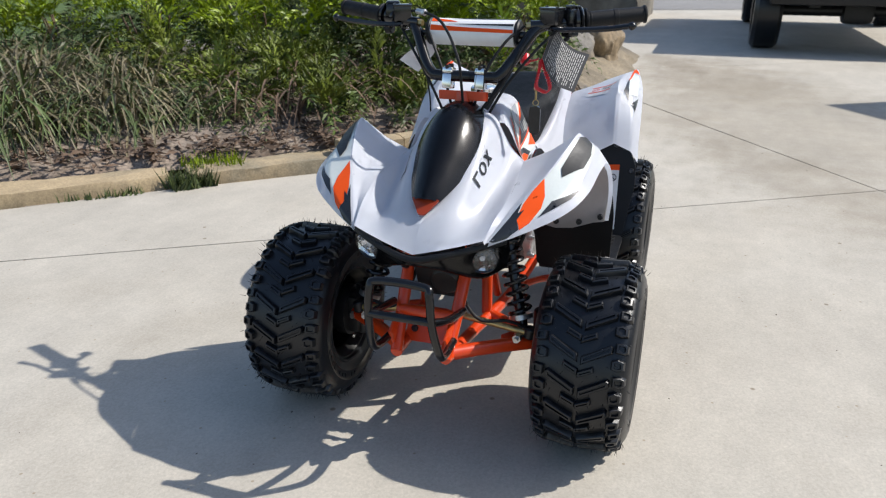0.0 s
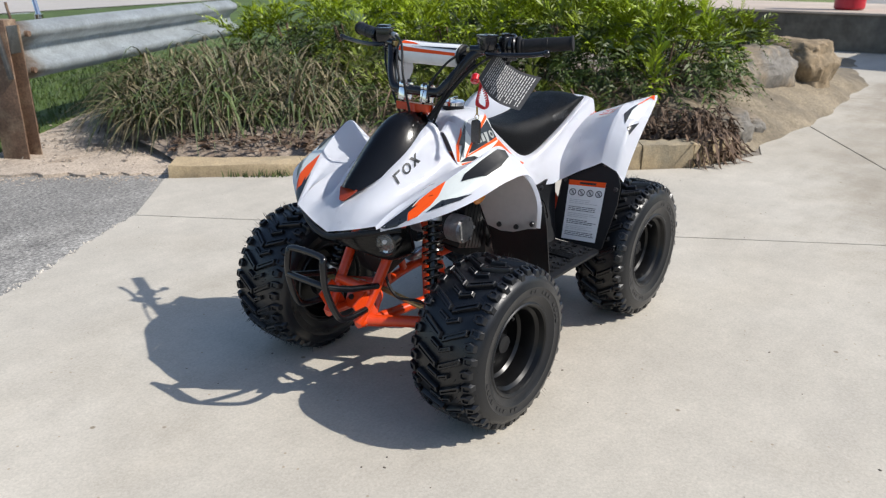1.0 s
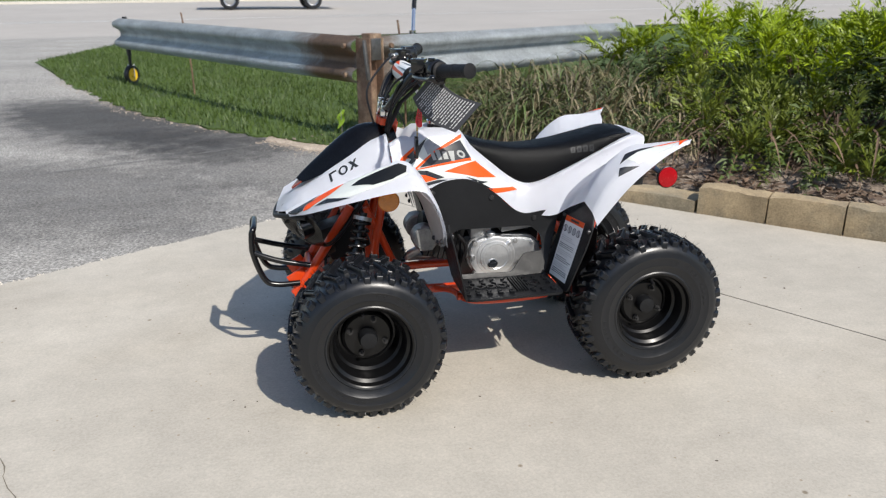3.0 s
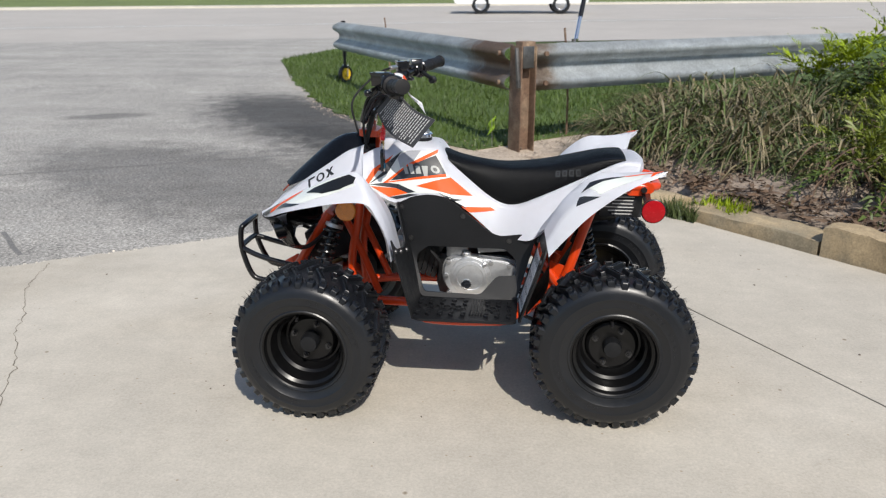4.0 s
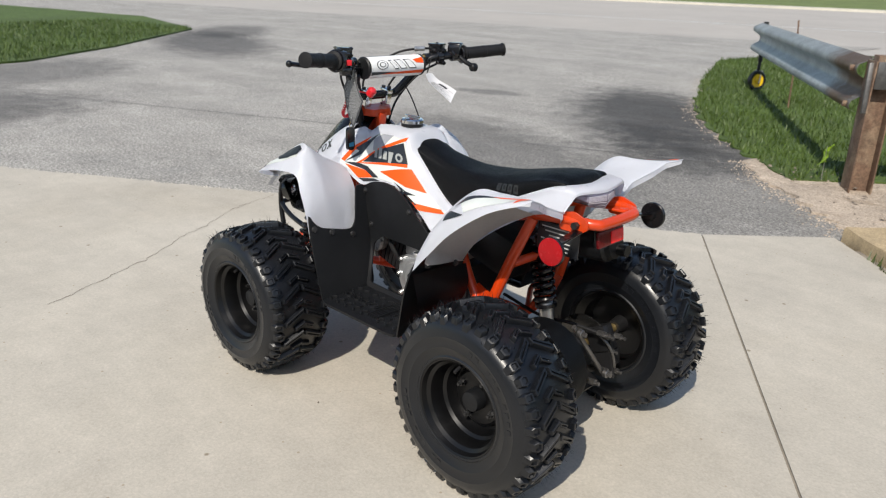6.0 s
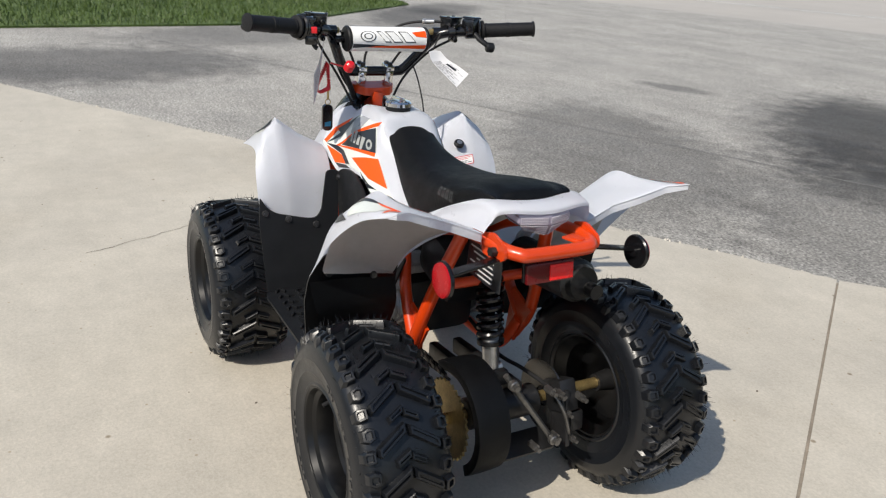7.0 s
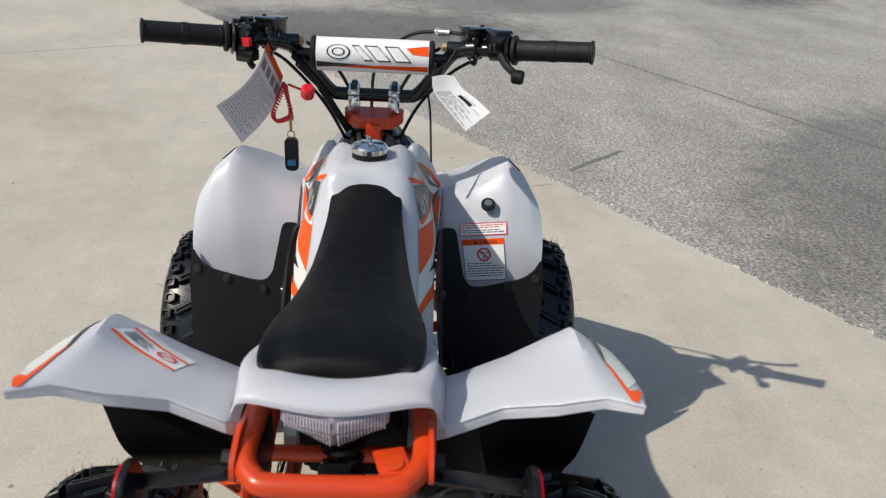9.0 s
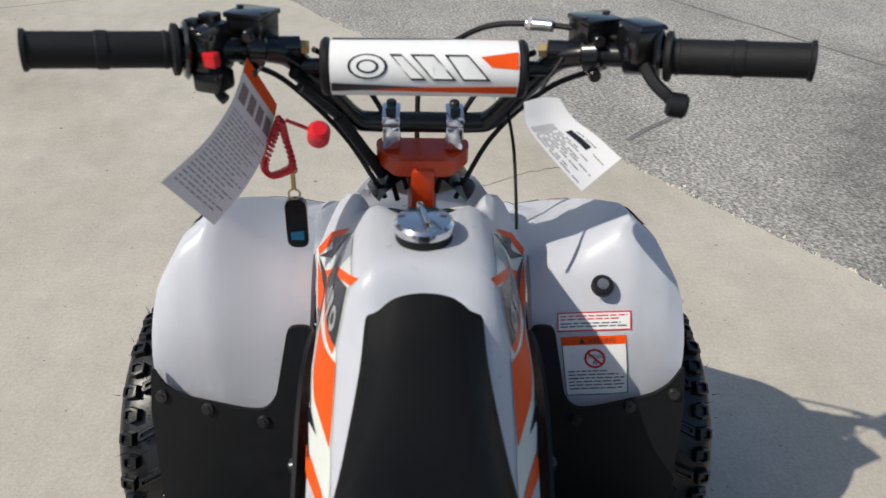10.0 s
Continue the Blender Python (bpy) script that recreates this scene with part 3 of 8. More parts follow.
for _ in range(1600):
    a, z = rng.choice((((0.66, -3.42), (0.36, -2.98)), ((0.36, -2.98), (-0.36, -2.28)), ((0.36, -2.98), (-0.36, -2.28)), ((0.9, -3.75), (1.9, -5.1)), ((1.9, -5.1), (2.9, -7.4))))
    p = V(*a).lerp(V(*z), rng.random()) + V(0.72, 0.69) * abs(rng.gauss(0, 0.07)) - V(0.72, 0.69) * 0.03
    r = rng.choice((0.0025, 0.003, 0.004, 0.006))
    t = rng.uniform(0, 6.28)
    u, v = V(math.cos(t), math.sin(t)) * r * rng.uniform(0.8, 1.8), V(-math.sin(t), math.cos(t)) * r
    i, z = len(verts), -0.011 + rise(p.x, p.y)
    verts += [(p.x - u.x, p.y - u.y, z), (p.x + v.x, p.y + v.y, z), (p.x + u.x, p.y + u.y, z), (p.x - v.x, p.y - v.y, z), (p.x, p.y, z + r * 0.9)]
    faces += [(i, i + 1, i + 4), (i + 1, i + 2, i + 4), (i + 2, i + 3, i + 4), (i + 3, i, i + 4)]
me = bpy.data.meshes.new("mesh")
me.from_pydata(verts, [], faces)
me.materials.append(material("spilt_sand", (0.42, 0.35, 0.28), 0.9, vary=0.2, spread=0.4))
tagged(new("loose_gravel", me), "sandy gravel spilt over the edge of the asphalt", "gravel", kind="stuff")
turf_poly = ragged((0.25, -3.12), (0.9, -3.75), 0.09, 0.045, rng) + ragged((0.93, -3.79), (1.85, -5.05), 0.10, 0.05, rng) + ragged((1.87, -5.1), (2.85, -7.3), 0.12, 0.06, rng) + [(3.75, -9.5), (3.2, -12.1), (-20, -19.0), (-20, -8), (-2.6, -5.6), (-0.6, -3.9)]
sheet("lawn", turf_poly, 0.004, TURF, "short green turf behind the guard rail", "lawn", cell=0.6, thick=0.07, bumpy=0.02)
sheet("lawn", [(7.0, 1.3), (7.75, -1.5), (9.0, -3.0), (11.6, -5.5), (15.0, -6.2), (30, -1.5), (30, 11.0)], 0.01, TURF, "short green turf island across the car park", "lawn", cell=1.0, thick=0.07, bumpy=0.02)


def blades(name, poly, count, tall, mat, label, z0=0.0):
    """Many single grass blades in one mesh."""
    xs, ys = [p[0] for p in poly], [p[1] for p in poly]
    verts, faces = [], []
    while len(faces) < count:
        x, y = rng.uniform(min(xs), max(xs)), rng.uniform(min(ys), max(ys))
        if not inside(poly, x, y):
            continue
        a, h, w = rng.uniform(0, 6.28), tall * rng.uniform(0.5, 1.3), rng.uniform(0.004, 0.008)
        lean = rng.uniform(0.1, 0.7) * h
        b = rng.uniform(0, 6.28)
        z = z0 + rise(x, y)
        i = len(verts)
        verts += [(x - w * math.cos(a), y - w * math.sin(a), z), (x + w * math.cos(a), y + w * math.sin(a), z), (x + lean * math.cos(b), y + lean * math.sin(b), z + h)]
        faces.append((i, i + 1, i + 2))
    me = bpy.data.meshes.new("mesh")
    me.from_pydata(verts, [], faces)
    me.materials.append(mat)
    return tagged(new(name, me), label, "grass", kind="stuff")


blades("grass", [(0.25, -3.1), (0.9, -3.75), (1.85, -5.05), (2.9, -7.3), (3.7, -9.5), (3.2, -11.5), (-3.0, -11.5), (-3.0, -5.7), (-0.6, -3.9)], 42000, 0.055, BLADE, "short green grass blades on the turf")
blades("grass", [(7.0, 1.2), (7.75, -1.5), (9.0, -3.0), (11.6, -5.5), (14.0, -5.0), (12.0, 1.2)], 14000, 0.06, BLADE, "short green grass blades on the turf island", 0.01)
blades("grass", [(-0.95, -1.62), (-1.1, -1.45), (-1.2, -1.6), (-1.05, -1.8)], 260, 0.07, LEAF_LIME, "tuft of young green grass by the kerb", 0.02)
blades("grass", [(-0.78, -1.60), (-0.92, -1.50), (-0.96, -1.62), (-0.82, -1.72)], 260, 0.08, LEAF_OLIVE, "weeds in the gap between two kerb blocks")
blades("grass", [(-0.45, -2.0), (-0.5, -1.97), (-0.75, -1.72), (-0.7, -1.72)], 60, 0.035, LEAF_OLIVE, "thin weeds along the kerb")


# ---------------------------------------------------------------- the garden bed
def kerb_block(a, z, high, wide, gen):
    """One weathered kerb block from a to z, its edges worn."""
    a, z = V(*a, 0), V(*z, 0)
    d = (z - a).normalized()
    q = V(d.y, -d.x, 0) * -1
    bm = bmesh.new()
    cnt = 7
    rings = []
    for k in range(cnt + 1):
        p = a.lerp(z, k / cnt)
        ring = []
        for u, w in ((0, 0), (0.008, 0.78), (0.03, 0.97), (0.5, 1.0), (0.95, 0.97), (1.0, 0.8), (1.0, 0)):
            j = gen.uniform(-0.006, 0.006)
            ring.append(bm.verts.new(p + q * (u * wide + j) + V(0, 0, w * high + j * (w > 0) - 0.02 * (w == 0))))
        rings.append(ring)
    for r0, r1 in zip(rings, rings[1:]):
        for k in range(6):
            bm.faces.new((r0[k], r0[k + 1], r1[k + 1], r1[k]))
    bm.faces.new(rings[0])
    bm.faces.new(rings[-1])
    ob = part("kerb_block", bm, OLD_CONCRETE, sharp=30)
    return tagged(ob, "weathered brownish concrete kerb block edging the garden bed", "kerb", "kerb blocks round the garden")


KERB = [((-0.33, -2.17), (-0.83, -1.67)), ((-0.88, -1.60), (-1.34, -1.11)), ((-1.35, -1.10), (-1.56, -0.88)), ((-1.565, -0.875), (-1.78, -0.655)),
        ((-1.785, -0.65), (-2.0, -0.44)), ((-2.005, -0.435), (-2.22, -0.25)), ((-2.225, -0.246), (-2.5, -0.15))]
for k, (a, z) in enumerate(KERB):
    kerb_block(a, z, 0.055 if k < 2 else 0.125, 0.19 if k < 2 else 0.13, rng)

# the bed: a low mound of litter
bm = bmesh.new()
bed = [(-0.5, -2.4), (-0.95, -1.85), (-1.45, -1.22), (-2.1, -0.52), (-2.6, -0.25), (-3.3, -0.5), (-4.4, -0.6), (-5.5, -0.7), (-5.6, -3.5), (-3.6, -4.9), (-2.4, -4.7), (-0.7, -3.6)]
cx, cy = -2.6, -2.4
rows_ = []
for f, z in ((1.0, 0.03), (0.93, 0.07), (0.8, 0.10), (0.5, 0.14), (0.2, 0.16)):
    dense = []
    for (x0, y0), (x1, y1) in zip(bed, bed[1:] + bed[:1]):
        for k in range(5):
            x, y = x0 + (x1 - x0) * k / 5, y0 + (y1 - y0) * k / 5
            dense.append(bm.verts.new((cx + (x - cx) * f, cy + (y - cy) * f, z + 0.03 * noise.noise(V(x * 2, y * 2, f * 5)))))
    rows_.append(dense)
for r0, r1 in zip(rows_, rows_[1:]):
    for k in range(len(r0)):
        bm.faces.new((r0[k], r0[(k + 1) % len(r0)], r1[(k + 1) % len(r0)], r1[k]))
bm.faces.new(rows_[-1])
tagged(part("garden_bed", bm, MULCH), "low bed of brown leaf litter and pale gravel", "garden bed", kind="structure")

verts, faces = [], []
for _ in range(2300):
    k = rng.random()
    a, z = V(*rng.choice(bed[:6])), V(*rng.choice(bed[:6]))
    p = a.lerp(z, k) + V(-0.7071, -0.7071) * abs(rng.gauss(0.12, 0.2))
    w, l, t = rng.uniform(0.004, 0.012), rng.uniform(0.015, 0.05), rng.uniform(0, 6.28)
    h = 0.06 + rng.uniform(0, 0.06)
    u, v = V(math.cos(t), math.sin(t)), V(-math.sin(t), math.cos(t))
    i = len(verts)
    verts += [(*(p - u * l), h), (*(p + v * w), h + rng.uniform(-0.01, 0.02)), (*(p + u * l), h + rng.uniform(-0.01, 0.025)), (*(p - v * w), h + 0.004)]
    faces.append((i, i + 1, i + 2, i + 3))
me = bpy.data.meshes.new("mesh")
me.from_pydata(verts, [], faces)
me.materials.append(DRYLEAF)
tagged(new("leaf_litter", me), "brown dead leaves and twigs on the bed", "leaf litter", kind="stuff")


def strap(verts, faces, base, yaw, length, width, droop, up, gen, steps=5):
    """One arching strap leaf, folded along its middle."""
    d, s = V(math.cos(yaw), math.sin(yaw), 0), V(-math.sin(yaw), math.cos(yaw), 0)
    i = len(verts)
    for k in range(steps + 1):
        t = k / steps
        p = base + d * (length * (math.sin(up) * 0.0 + math.cos(up) * t + 0.12 * t * t)) + V(0, 0, length * (math.sin(up) * t - droop * t * t))
        w = width * (1 - t) ** 0.6 * min(1, 0.5 + 2 * t)
        verts += [tuple(p + s * w + V(0, 0, w * 0.35)), tuple(p), tuple(p - s * w + V(0, 0, w * 0.35))]
    for k in range(steps):
        a = i + 3 * k
        faces += [(a, a + 1, a + 4, a + 3), (a + 1, a + 2, a + 5, a + 4)]


def frond(verts, faces, base, yaw, length, droop, up, leaflet, gen, pairs=18):
    """A feather-shaped frond: leaflets in pairs along an arching rib."""
    d, s = V(math.cos(yaw), math.sin(yaw), 0), V(-math.sin(yaw), math.cos(yaw), 0)
    for k in range(2, pairs + 1):
        t = k / pairs
        p = base + d * (length * math.cos(up) * t) + V(0, 0, length * (math.sin(up) * t - droop * t * t))
        ahead = (d * math.cos(up) + V(0, 0, math.sin(up) - 2 * droop * t)).normalized()
        ll = leaflet * (math.sin(math.pi * min(1, 0.12 + 0.88 * t)) * 0.75 + 0.3)
        for sg in (-1, 1):
            if gen.random() < 0.12:
                continue
            tip = p + (s * sg * gen.uniform(0.35, 0.85) + ahead * gen.uniform(0.5, 1.0) + V(0, 0, gen.uniform(-0.2, 0.5))) * ll * gen.uniform(0.7, 1.2)
            w = (ahead + s * gen.uniform(-0.5, 0.5) + V(0, 0, gen.uniform(-0.5, 0.5))) * ll * 0.125
            mid = p.lerp(tip, 0.45) + V(0, 0, 0.01)
            i = len(verts)
            verts += [tuple(p), tuple(mid + w), tuple(tip), tuple(mid - w)]
            faces.append((i, i + 1, i + 2, i + 3))


def plant(name, at, label, category, parts_):
    """A plant: each entry of parts_ is (part name, verts, faces, material)."""
    root = thing(name, label, category, at=at)
    for nm, vv, ff, mt in parts_:
        if ff:
            me_ = bpy.data.meshes.new("mesh")
            me_.from_pydata(vv, [], ff)
            me_.materials.append(mt)
            ob = new(nm, me_)
            ob.parent = root
    return root


def strap_clump(x, y, rad, tall, count, dry, seed):
    gen = random.Random(seed)
    sets = {"leaves": ([], []), "dry_leaves": ([], [])}
    for _ in range(int(count * 1.25)):
        vv, ff = sets["dry_leaves" if gen.random() < dry else "leaves"]
        a, r = gen.uniform(0, 6.28), rad * 0.75 * math.sqrt(gen.random())
        yaw = a + gen.gauss(0, 0.9)
        ln = tall * gen.choice((0.45, 0.6, 0.75, 0.85, 0.95, 1.15)) * gen.uniform(0.85, 1.1)
        hump = tall * 0.35 * (1 - (r / rad) ** 2) * gen.random()
        strap(vv, ff, V(r * math.cos(a), r * math.sin(a), 0.05 + hump), yaw, ln, gen.uniform(0.004, 0.0095), gen.uniform(0.55, 1.35), gen.uniform(0.6, 1.4), gen)
    plant("strap_leaf_clump", (x, y, 0.05), "arching clump of dull green and straw-coloured strap leaves", "ornamental grass",
          [("leaves", *sets["leaves"], LEAF_OLIVE), ("dry_leaves", *sets["dry_leaves"], LEAF_TAN)])


def fern(x, y, rad, tall, count, mat, seed, label, leaflet=0.075, dead=0.0, crown=0.0, under=0.0, skirt=0.0):
    gen = random.Random(seed)
    live, old, shade = ([], []), ([], []), ([], [])
    vv, ff = live
    for _ in range(max(7, count // 10)):
        a, r = gen.uniform(0, 6.28), rad * 0.85 * math.sqrt(gen.random())
        z = 0.03 + crown * (under + (1 - under) * gen.random() ** 0.7) * (1 - 0.4 * r / rad)
        lean, reach = gen.uniform(0.15, 0.5), tall * gen.uniform(0.45, 0.85)
        for k in range(9):
            yaw = k * 0.698 + gen.gauss(0, 0.25)
            out = math.cos(yaw - a)
            frond(vv, ff, V(r * math.cos(a), r * math.sin(a), z), yaw, reach * gen.uniform(0.75, 1.2), gen.uniform(0.2, 0.65), gen.uniform(0.75, 1.25) - lean * out, leaflet * gen.uniform(0.7, 1.1), gen, 15)
    # low skirt of fronds, coloured dark to paint the shade inside the shrub
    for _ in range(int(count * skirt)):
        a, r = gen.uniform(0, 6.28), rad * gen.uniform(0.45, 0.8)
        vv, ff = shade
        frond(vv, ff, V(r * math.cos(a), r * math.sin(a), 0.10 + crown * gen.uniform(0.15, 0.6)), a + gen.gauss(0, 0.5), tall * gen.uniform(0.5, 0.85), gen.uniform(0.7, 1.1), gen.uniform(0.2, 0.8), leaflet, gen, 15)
    for _ in range(int(count * dead)):
        a, r = gen.uniform(0, 6.28), rad * 0.8 * math.sqrt(gen.random())
        vv, ff = old
        strap(vv, ff, V(r * math.cos(a), r * math.sin(a), 0.1 + 0.2 * gen.random()), a + gen.gauss(0, 1), tall * 0.45, 0.007, 1.1, gen.uniform(0.1, 0.6), gen)
    root = plant("fern_shrub", (x, y, 0.06), label, "shrub", [("fronds", *live, mat), ("lower_fronds", *shade, LEAF_SHADED), ("dead_fronds", *old, DRYLEAF)])
    for _ in range(7):
        a = gen.uniform(0, 6.28)
        bmst = bmesh.new()
        tube([V(0.05 * math.cos(a), 0.05 * math.sin(a), -0.03), V(rad * 0.3 * math.cos(a), rad * 0.3 * math.sin(a), 0.08 + crown * 0.3), V(rad * 0.45 * math.cos(a), rad * 0.45 * math.sin(a), 0.12 + crown * 0.55)], 0.006, 3, 5, bm=bmst)
        part("stem", bmst, DRYLEAF, root)


for k, (x, y, r, h, c) in enumerate(((-0.80, -3.02, 0.34, 0.42, 380), (-1.05, -2.72, 0.42, 0.52, 500), (-1.1, -3.35, 0.45, 0.58, 500), (-1.42, -2.45, 0.42, 0.52, 460), (-1.42, -3.05, 0.5, 0.7, 560),
                                     (-1.35, -3.7, 0.5, 0.7, 460), (-1.85, -2.75, 0.45, 0.66, 420), (-1.95, -3.4, 0.5, 0.72, 420), (-1.75, -2.05, 0.36, 0.42, 300), (-2.1, -4.0, 0.5, 0.7, 320))):
    strap_clump(x, y, r, h, c, 0.55, 50 + k)
for k, (x, y, r, h, c, cr) in enumerate(((-1.85, -1.65, 0.4, 0.5, 110, 0.15), (-2.15, -2.1, 0.45, 0.6, 120, 0.25), (-2.2, -1.25, 0.36, 0.40, 100, 0.1),
                                         (-2.6, -1.65, 0.5, 0.6, 140, 0.35), (-2.35, -2.75, 0.45, 0.6, 110, 0.3))):
    fern(x, y, r, h, c, LEAF_FERN, 80 + k, "olive and yellow-green fern-like shrub with dead fronds below", dead=0.8, crown=cr, skirt=0.25)
for k, (x, y, r, h, c, cr) in enumerate(((-3.0, -0.85, 0.5, 0.5, 150, 0.5), (-3.05, -1.4, 0.55, 0.55, 170, 0.6), (-3.5, -0.95, 0.5, 0.5, 150, 0.5), (-3.3, -1.95, 0.6, 0.6, 170, 0.65), (-2.85, -2.3, 0.5, 0.55, 150, 0.55),
                                         (-2.65, -3.1, 0.5, 0.6, 140, 0.5), (-3.9, -1.5, 0.6, 0.6, 150, 0.6), (-3.3, -2.9, 0.6, 0.6, 150, 0.6), (-2.6, -3.8, 0.5, 0.6, 130, 0.45), (-4.0, -2.4, 0.6, 0.6, 130, 0.6),
                                         (-3.2, -3.8, 0.6, 0.6, 130, 0.55), (-4.5, -1.2, 0.5, 0.5, 110, 0.45))):
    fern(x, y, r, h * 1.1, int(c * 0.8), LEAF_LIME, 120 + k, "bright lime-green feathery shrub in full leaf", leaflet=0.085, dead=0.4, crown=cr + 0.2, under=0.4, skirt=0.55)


def dead_drape(x, y, rad, count, seed):
    """A heap of crumpled brown dead fronds slumped against the kerb."""
    gen = random.Random(seed)
    vv, ff = [], []
    for _ in range(count):
        a, r = gen.uniform(0, 6.28), rad * math.sqrt(gen.random())
        high = 0.27 * (1 - (r / rad) ** 2) ** 0.5 * gen.random() + 0.02
        base = V(r * math.cos(a), r * math.sin(a), high)
        yaw, long_ = gen.gauss(0.9, 1.5), gen.uniform(0.035, 0.13)
        strap(vv, ff, base, yaw, long_, gen.uniform(0.005, 0.013), gen.uniform(0.3, 1.5), gen.uniform(-1.3, 0.7), gen, 3)
    for k in range(0, len(vv), 2):
        p = V(*vv[k])
        vv[k] = (p.x + gen.uniform(-0.006, 0.006), p.y + gen.uniform(-0.006, 0.006), max(0.004, p.z + gen.uniform(-0.008, 0.008)))
    vv = [(p[0], p[1], max(0.004, p[2])) for p in vv]
    plant("dead_frond_clump", (x, y, 0.0), "brown dead fronds heaped over the kerb of the bed", "dead fronds", [("dead_fronds", vv, ff, DRYLEAF)])


for k, (x, y, r, c) in enumerate(((-2.40, -0.30, 0.17, 380), (-2.60, -0.33, 0.19, 400), (-2.46, -0.55, 0.20, 300))):
    dead_drape(x, y, r, c, 300 + k)

# a bank of sandy soil falling from the bed to the drive
SLOPE = [(-2.55, -0.16), (-3.0, -0.12), (-3.4, -0.10), (-4.3, -0.07), (-5.2, -0.15), (-6.2, -0.20), (-7.2, -0.45), (-8.4, -0.75)]
bm = bmesh.new()
rows_ = []
for k in range(58):
    x = -2.6 - 0.1 * k
    i = max(j for j in range(len(SLOPE) - 1) if SLOPE[j][0] >= x)
    (x0, y0), (x1, y1) = SLOPE[i], SLOPE[i + 1]
    y = y0 + (y1 - y0) * (x - x0) / (x1 - x0) + 0.05 * noise.noise(V(x * 3.0, 0.3, 0))
    fade = max(0.12, min(1, (x + 7.0) / 1.2)) * min(1, (-2.3 - x) / 0.7)
    row = [bm.verts.new((x, y + 0.01, -0.02))]
    for j in range(1, 17):
        v = j / 16
        up = 0.23 * fade * (1 - (1 - min(1, v * 1.9)) ** 2)
        row.append(bm.verts.new((x, y - 1.5 * v, up + 0.035 * min(1, v * 6) * noise.noise(V(x * 2.2, v * 3, 4.0)) + 0.012 * noise.noise(V(x * 9, v * 13, 2.0)) + 0.004)))
    rows_.append(row)
for r0, r1 in zip(rows_, rows_[1:]):
    for j in range(16):
        bm.faces.new((r0[j], r0[j + 1], r1[j + 1], r1[j]))
tagged(part("soil_bank", bm, SOIL, sharp=70), "tan sandy bank sloping from the bed to the drive", "soil", kind="structure")


def boulder(at, size, yaw, seed, mat, label):
    """A blocky weathered stone with flattened faces and worn edges."""
    bm_ = bmesh.new()
    bmesh.ops.create_icosphere(bm_, subdivisions=5, radius=1.0)
    for v in bm_.verts:
        c = [math.copysign(abs(q) ** 0.62, q) for q in v.co]
        p = V(*c) * 1.3 + V(seed * 3.1, seed, 0)
        f = 1 + 0.16 * noise.noise(p) + 0.07 * noise.noise(p * 3) + 0.03 * noise.noise(p * 9)
        ledge = 0.05 * math.sin(c[2] * 7 + 2 * noise.noise(p * 1.5))
        v.co = V(c[0] * size[0] * (f + ledge), c[1] * size[1] * (f + ledge), c[2] * size[2] * f)
    ob = part("boulder", bm_, mat, sharp=30)
    ob.location, ob.rotation_euler = at, (0, 0, radians(yaw))
    return tagged(ob, label, "boulder")


boulder((-4.20, -0.76, 0.22), (0.66, 0.26, 0.21), 168, 1, ROCK, "long grey weathered boulder with ledges on the sandy bank")
boulder((-5.12, -0.58, 0.20), (0.24, 0.30, 0.25), 160, 3, TANROCK, "tan sandstone boulder beside the longer grey one")
boulder((-2.86, -0.36, 0.08), (0.20, 0.16, 0.13), 165, 2, ROCK, "low grey stone at the edge of the bed")
boulder((-3.16, -0.30, 0.05), (0.10, 0.10, 0.09), 140, 5, ROCK, "small grey stone at the edge of the bed")


# ---------------------------------------------------------------- guard rail
POST = V(-0.07, -3.19)


def w_beam(a, z, label, side=1):
    """A W-beam rail from a to z, at its standard height; side: which way its ribs face."""
    a, z = V(*a), V(*z)
    d = (z - a).normalized()
    q = V(d.y, -d.x) * side
    prof = [(0.0, 0.0), (0.012, 0.006), (0.072, 0.035), (0.082, 0.06), (0.072, 0.085), (0.008, 0.125), (0.0, 0.156), (0.008, 0.187), (0.072, 0.227), (0.082, 0.252), (0.072, 0.277), (0.012, 0.306), (0.0, 0.312)]
    bm_ = bmesh.new()
    rows2 = []
    cnt = 12
    for k in range(cnt + 1):
        p = a.lerp(z, k / cnt)
        dent = 0.006 * noise.noise(V(k * 0.7, a.x, 0))
        rows2.append([bm_.verts.new((p.x + q.x * (o + dent), p.y + q.y * (o + dent), 0.385 + h)) for o, h in prof])
    faces_ = []
    for r0, r1 in zip(rows2, rows2[1:]):
        for k in range(len(prof) - 1):
            faces_.append(bm_.faces.new((r0[k], r0[k + 1], r1[k + 1], r1[k])))
    bmesh.ops.solidify(bm_, geom=faces_, thickness=0.004)
    ob = thing("guard_rail", label, "guard rail", "guard rails")
    part("beam", bm_, GALV, ob, sharp=60)
    for h in (0.445, 0.637):
        p = a + d * 0.07
        bmb = bmesh.new()
        cyl(bmb, (p.x + q.x * 0.07, p.y + q.y * 0.07, h), (p.x + q.x * 0.10, p.y + q.y * 0.10, h), 0.016, seg=8)
        part("bolt", bmb, RUSTPOST, ob)
    return ob


w_beam((-0.015, -3.225), (2.15, -6.95), "galvanised W-beam guard rail with rust at its end", -1)
w_beam((-0.115, -3.262), (-2.75, -4.92), "galvanised W-beam guard rail running behind the shrubs", 1)

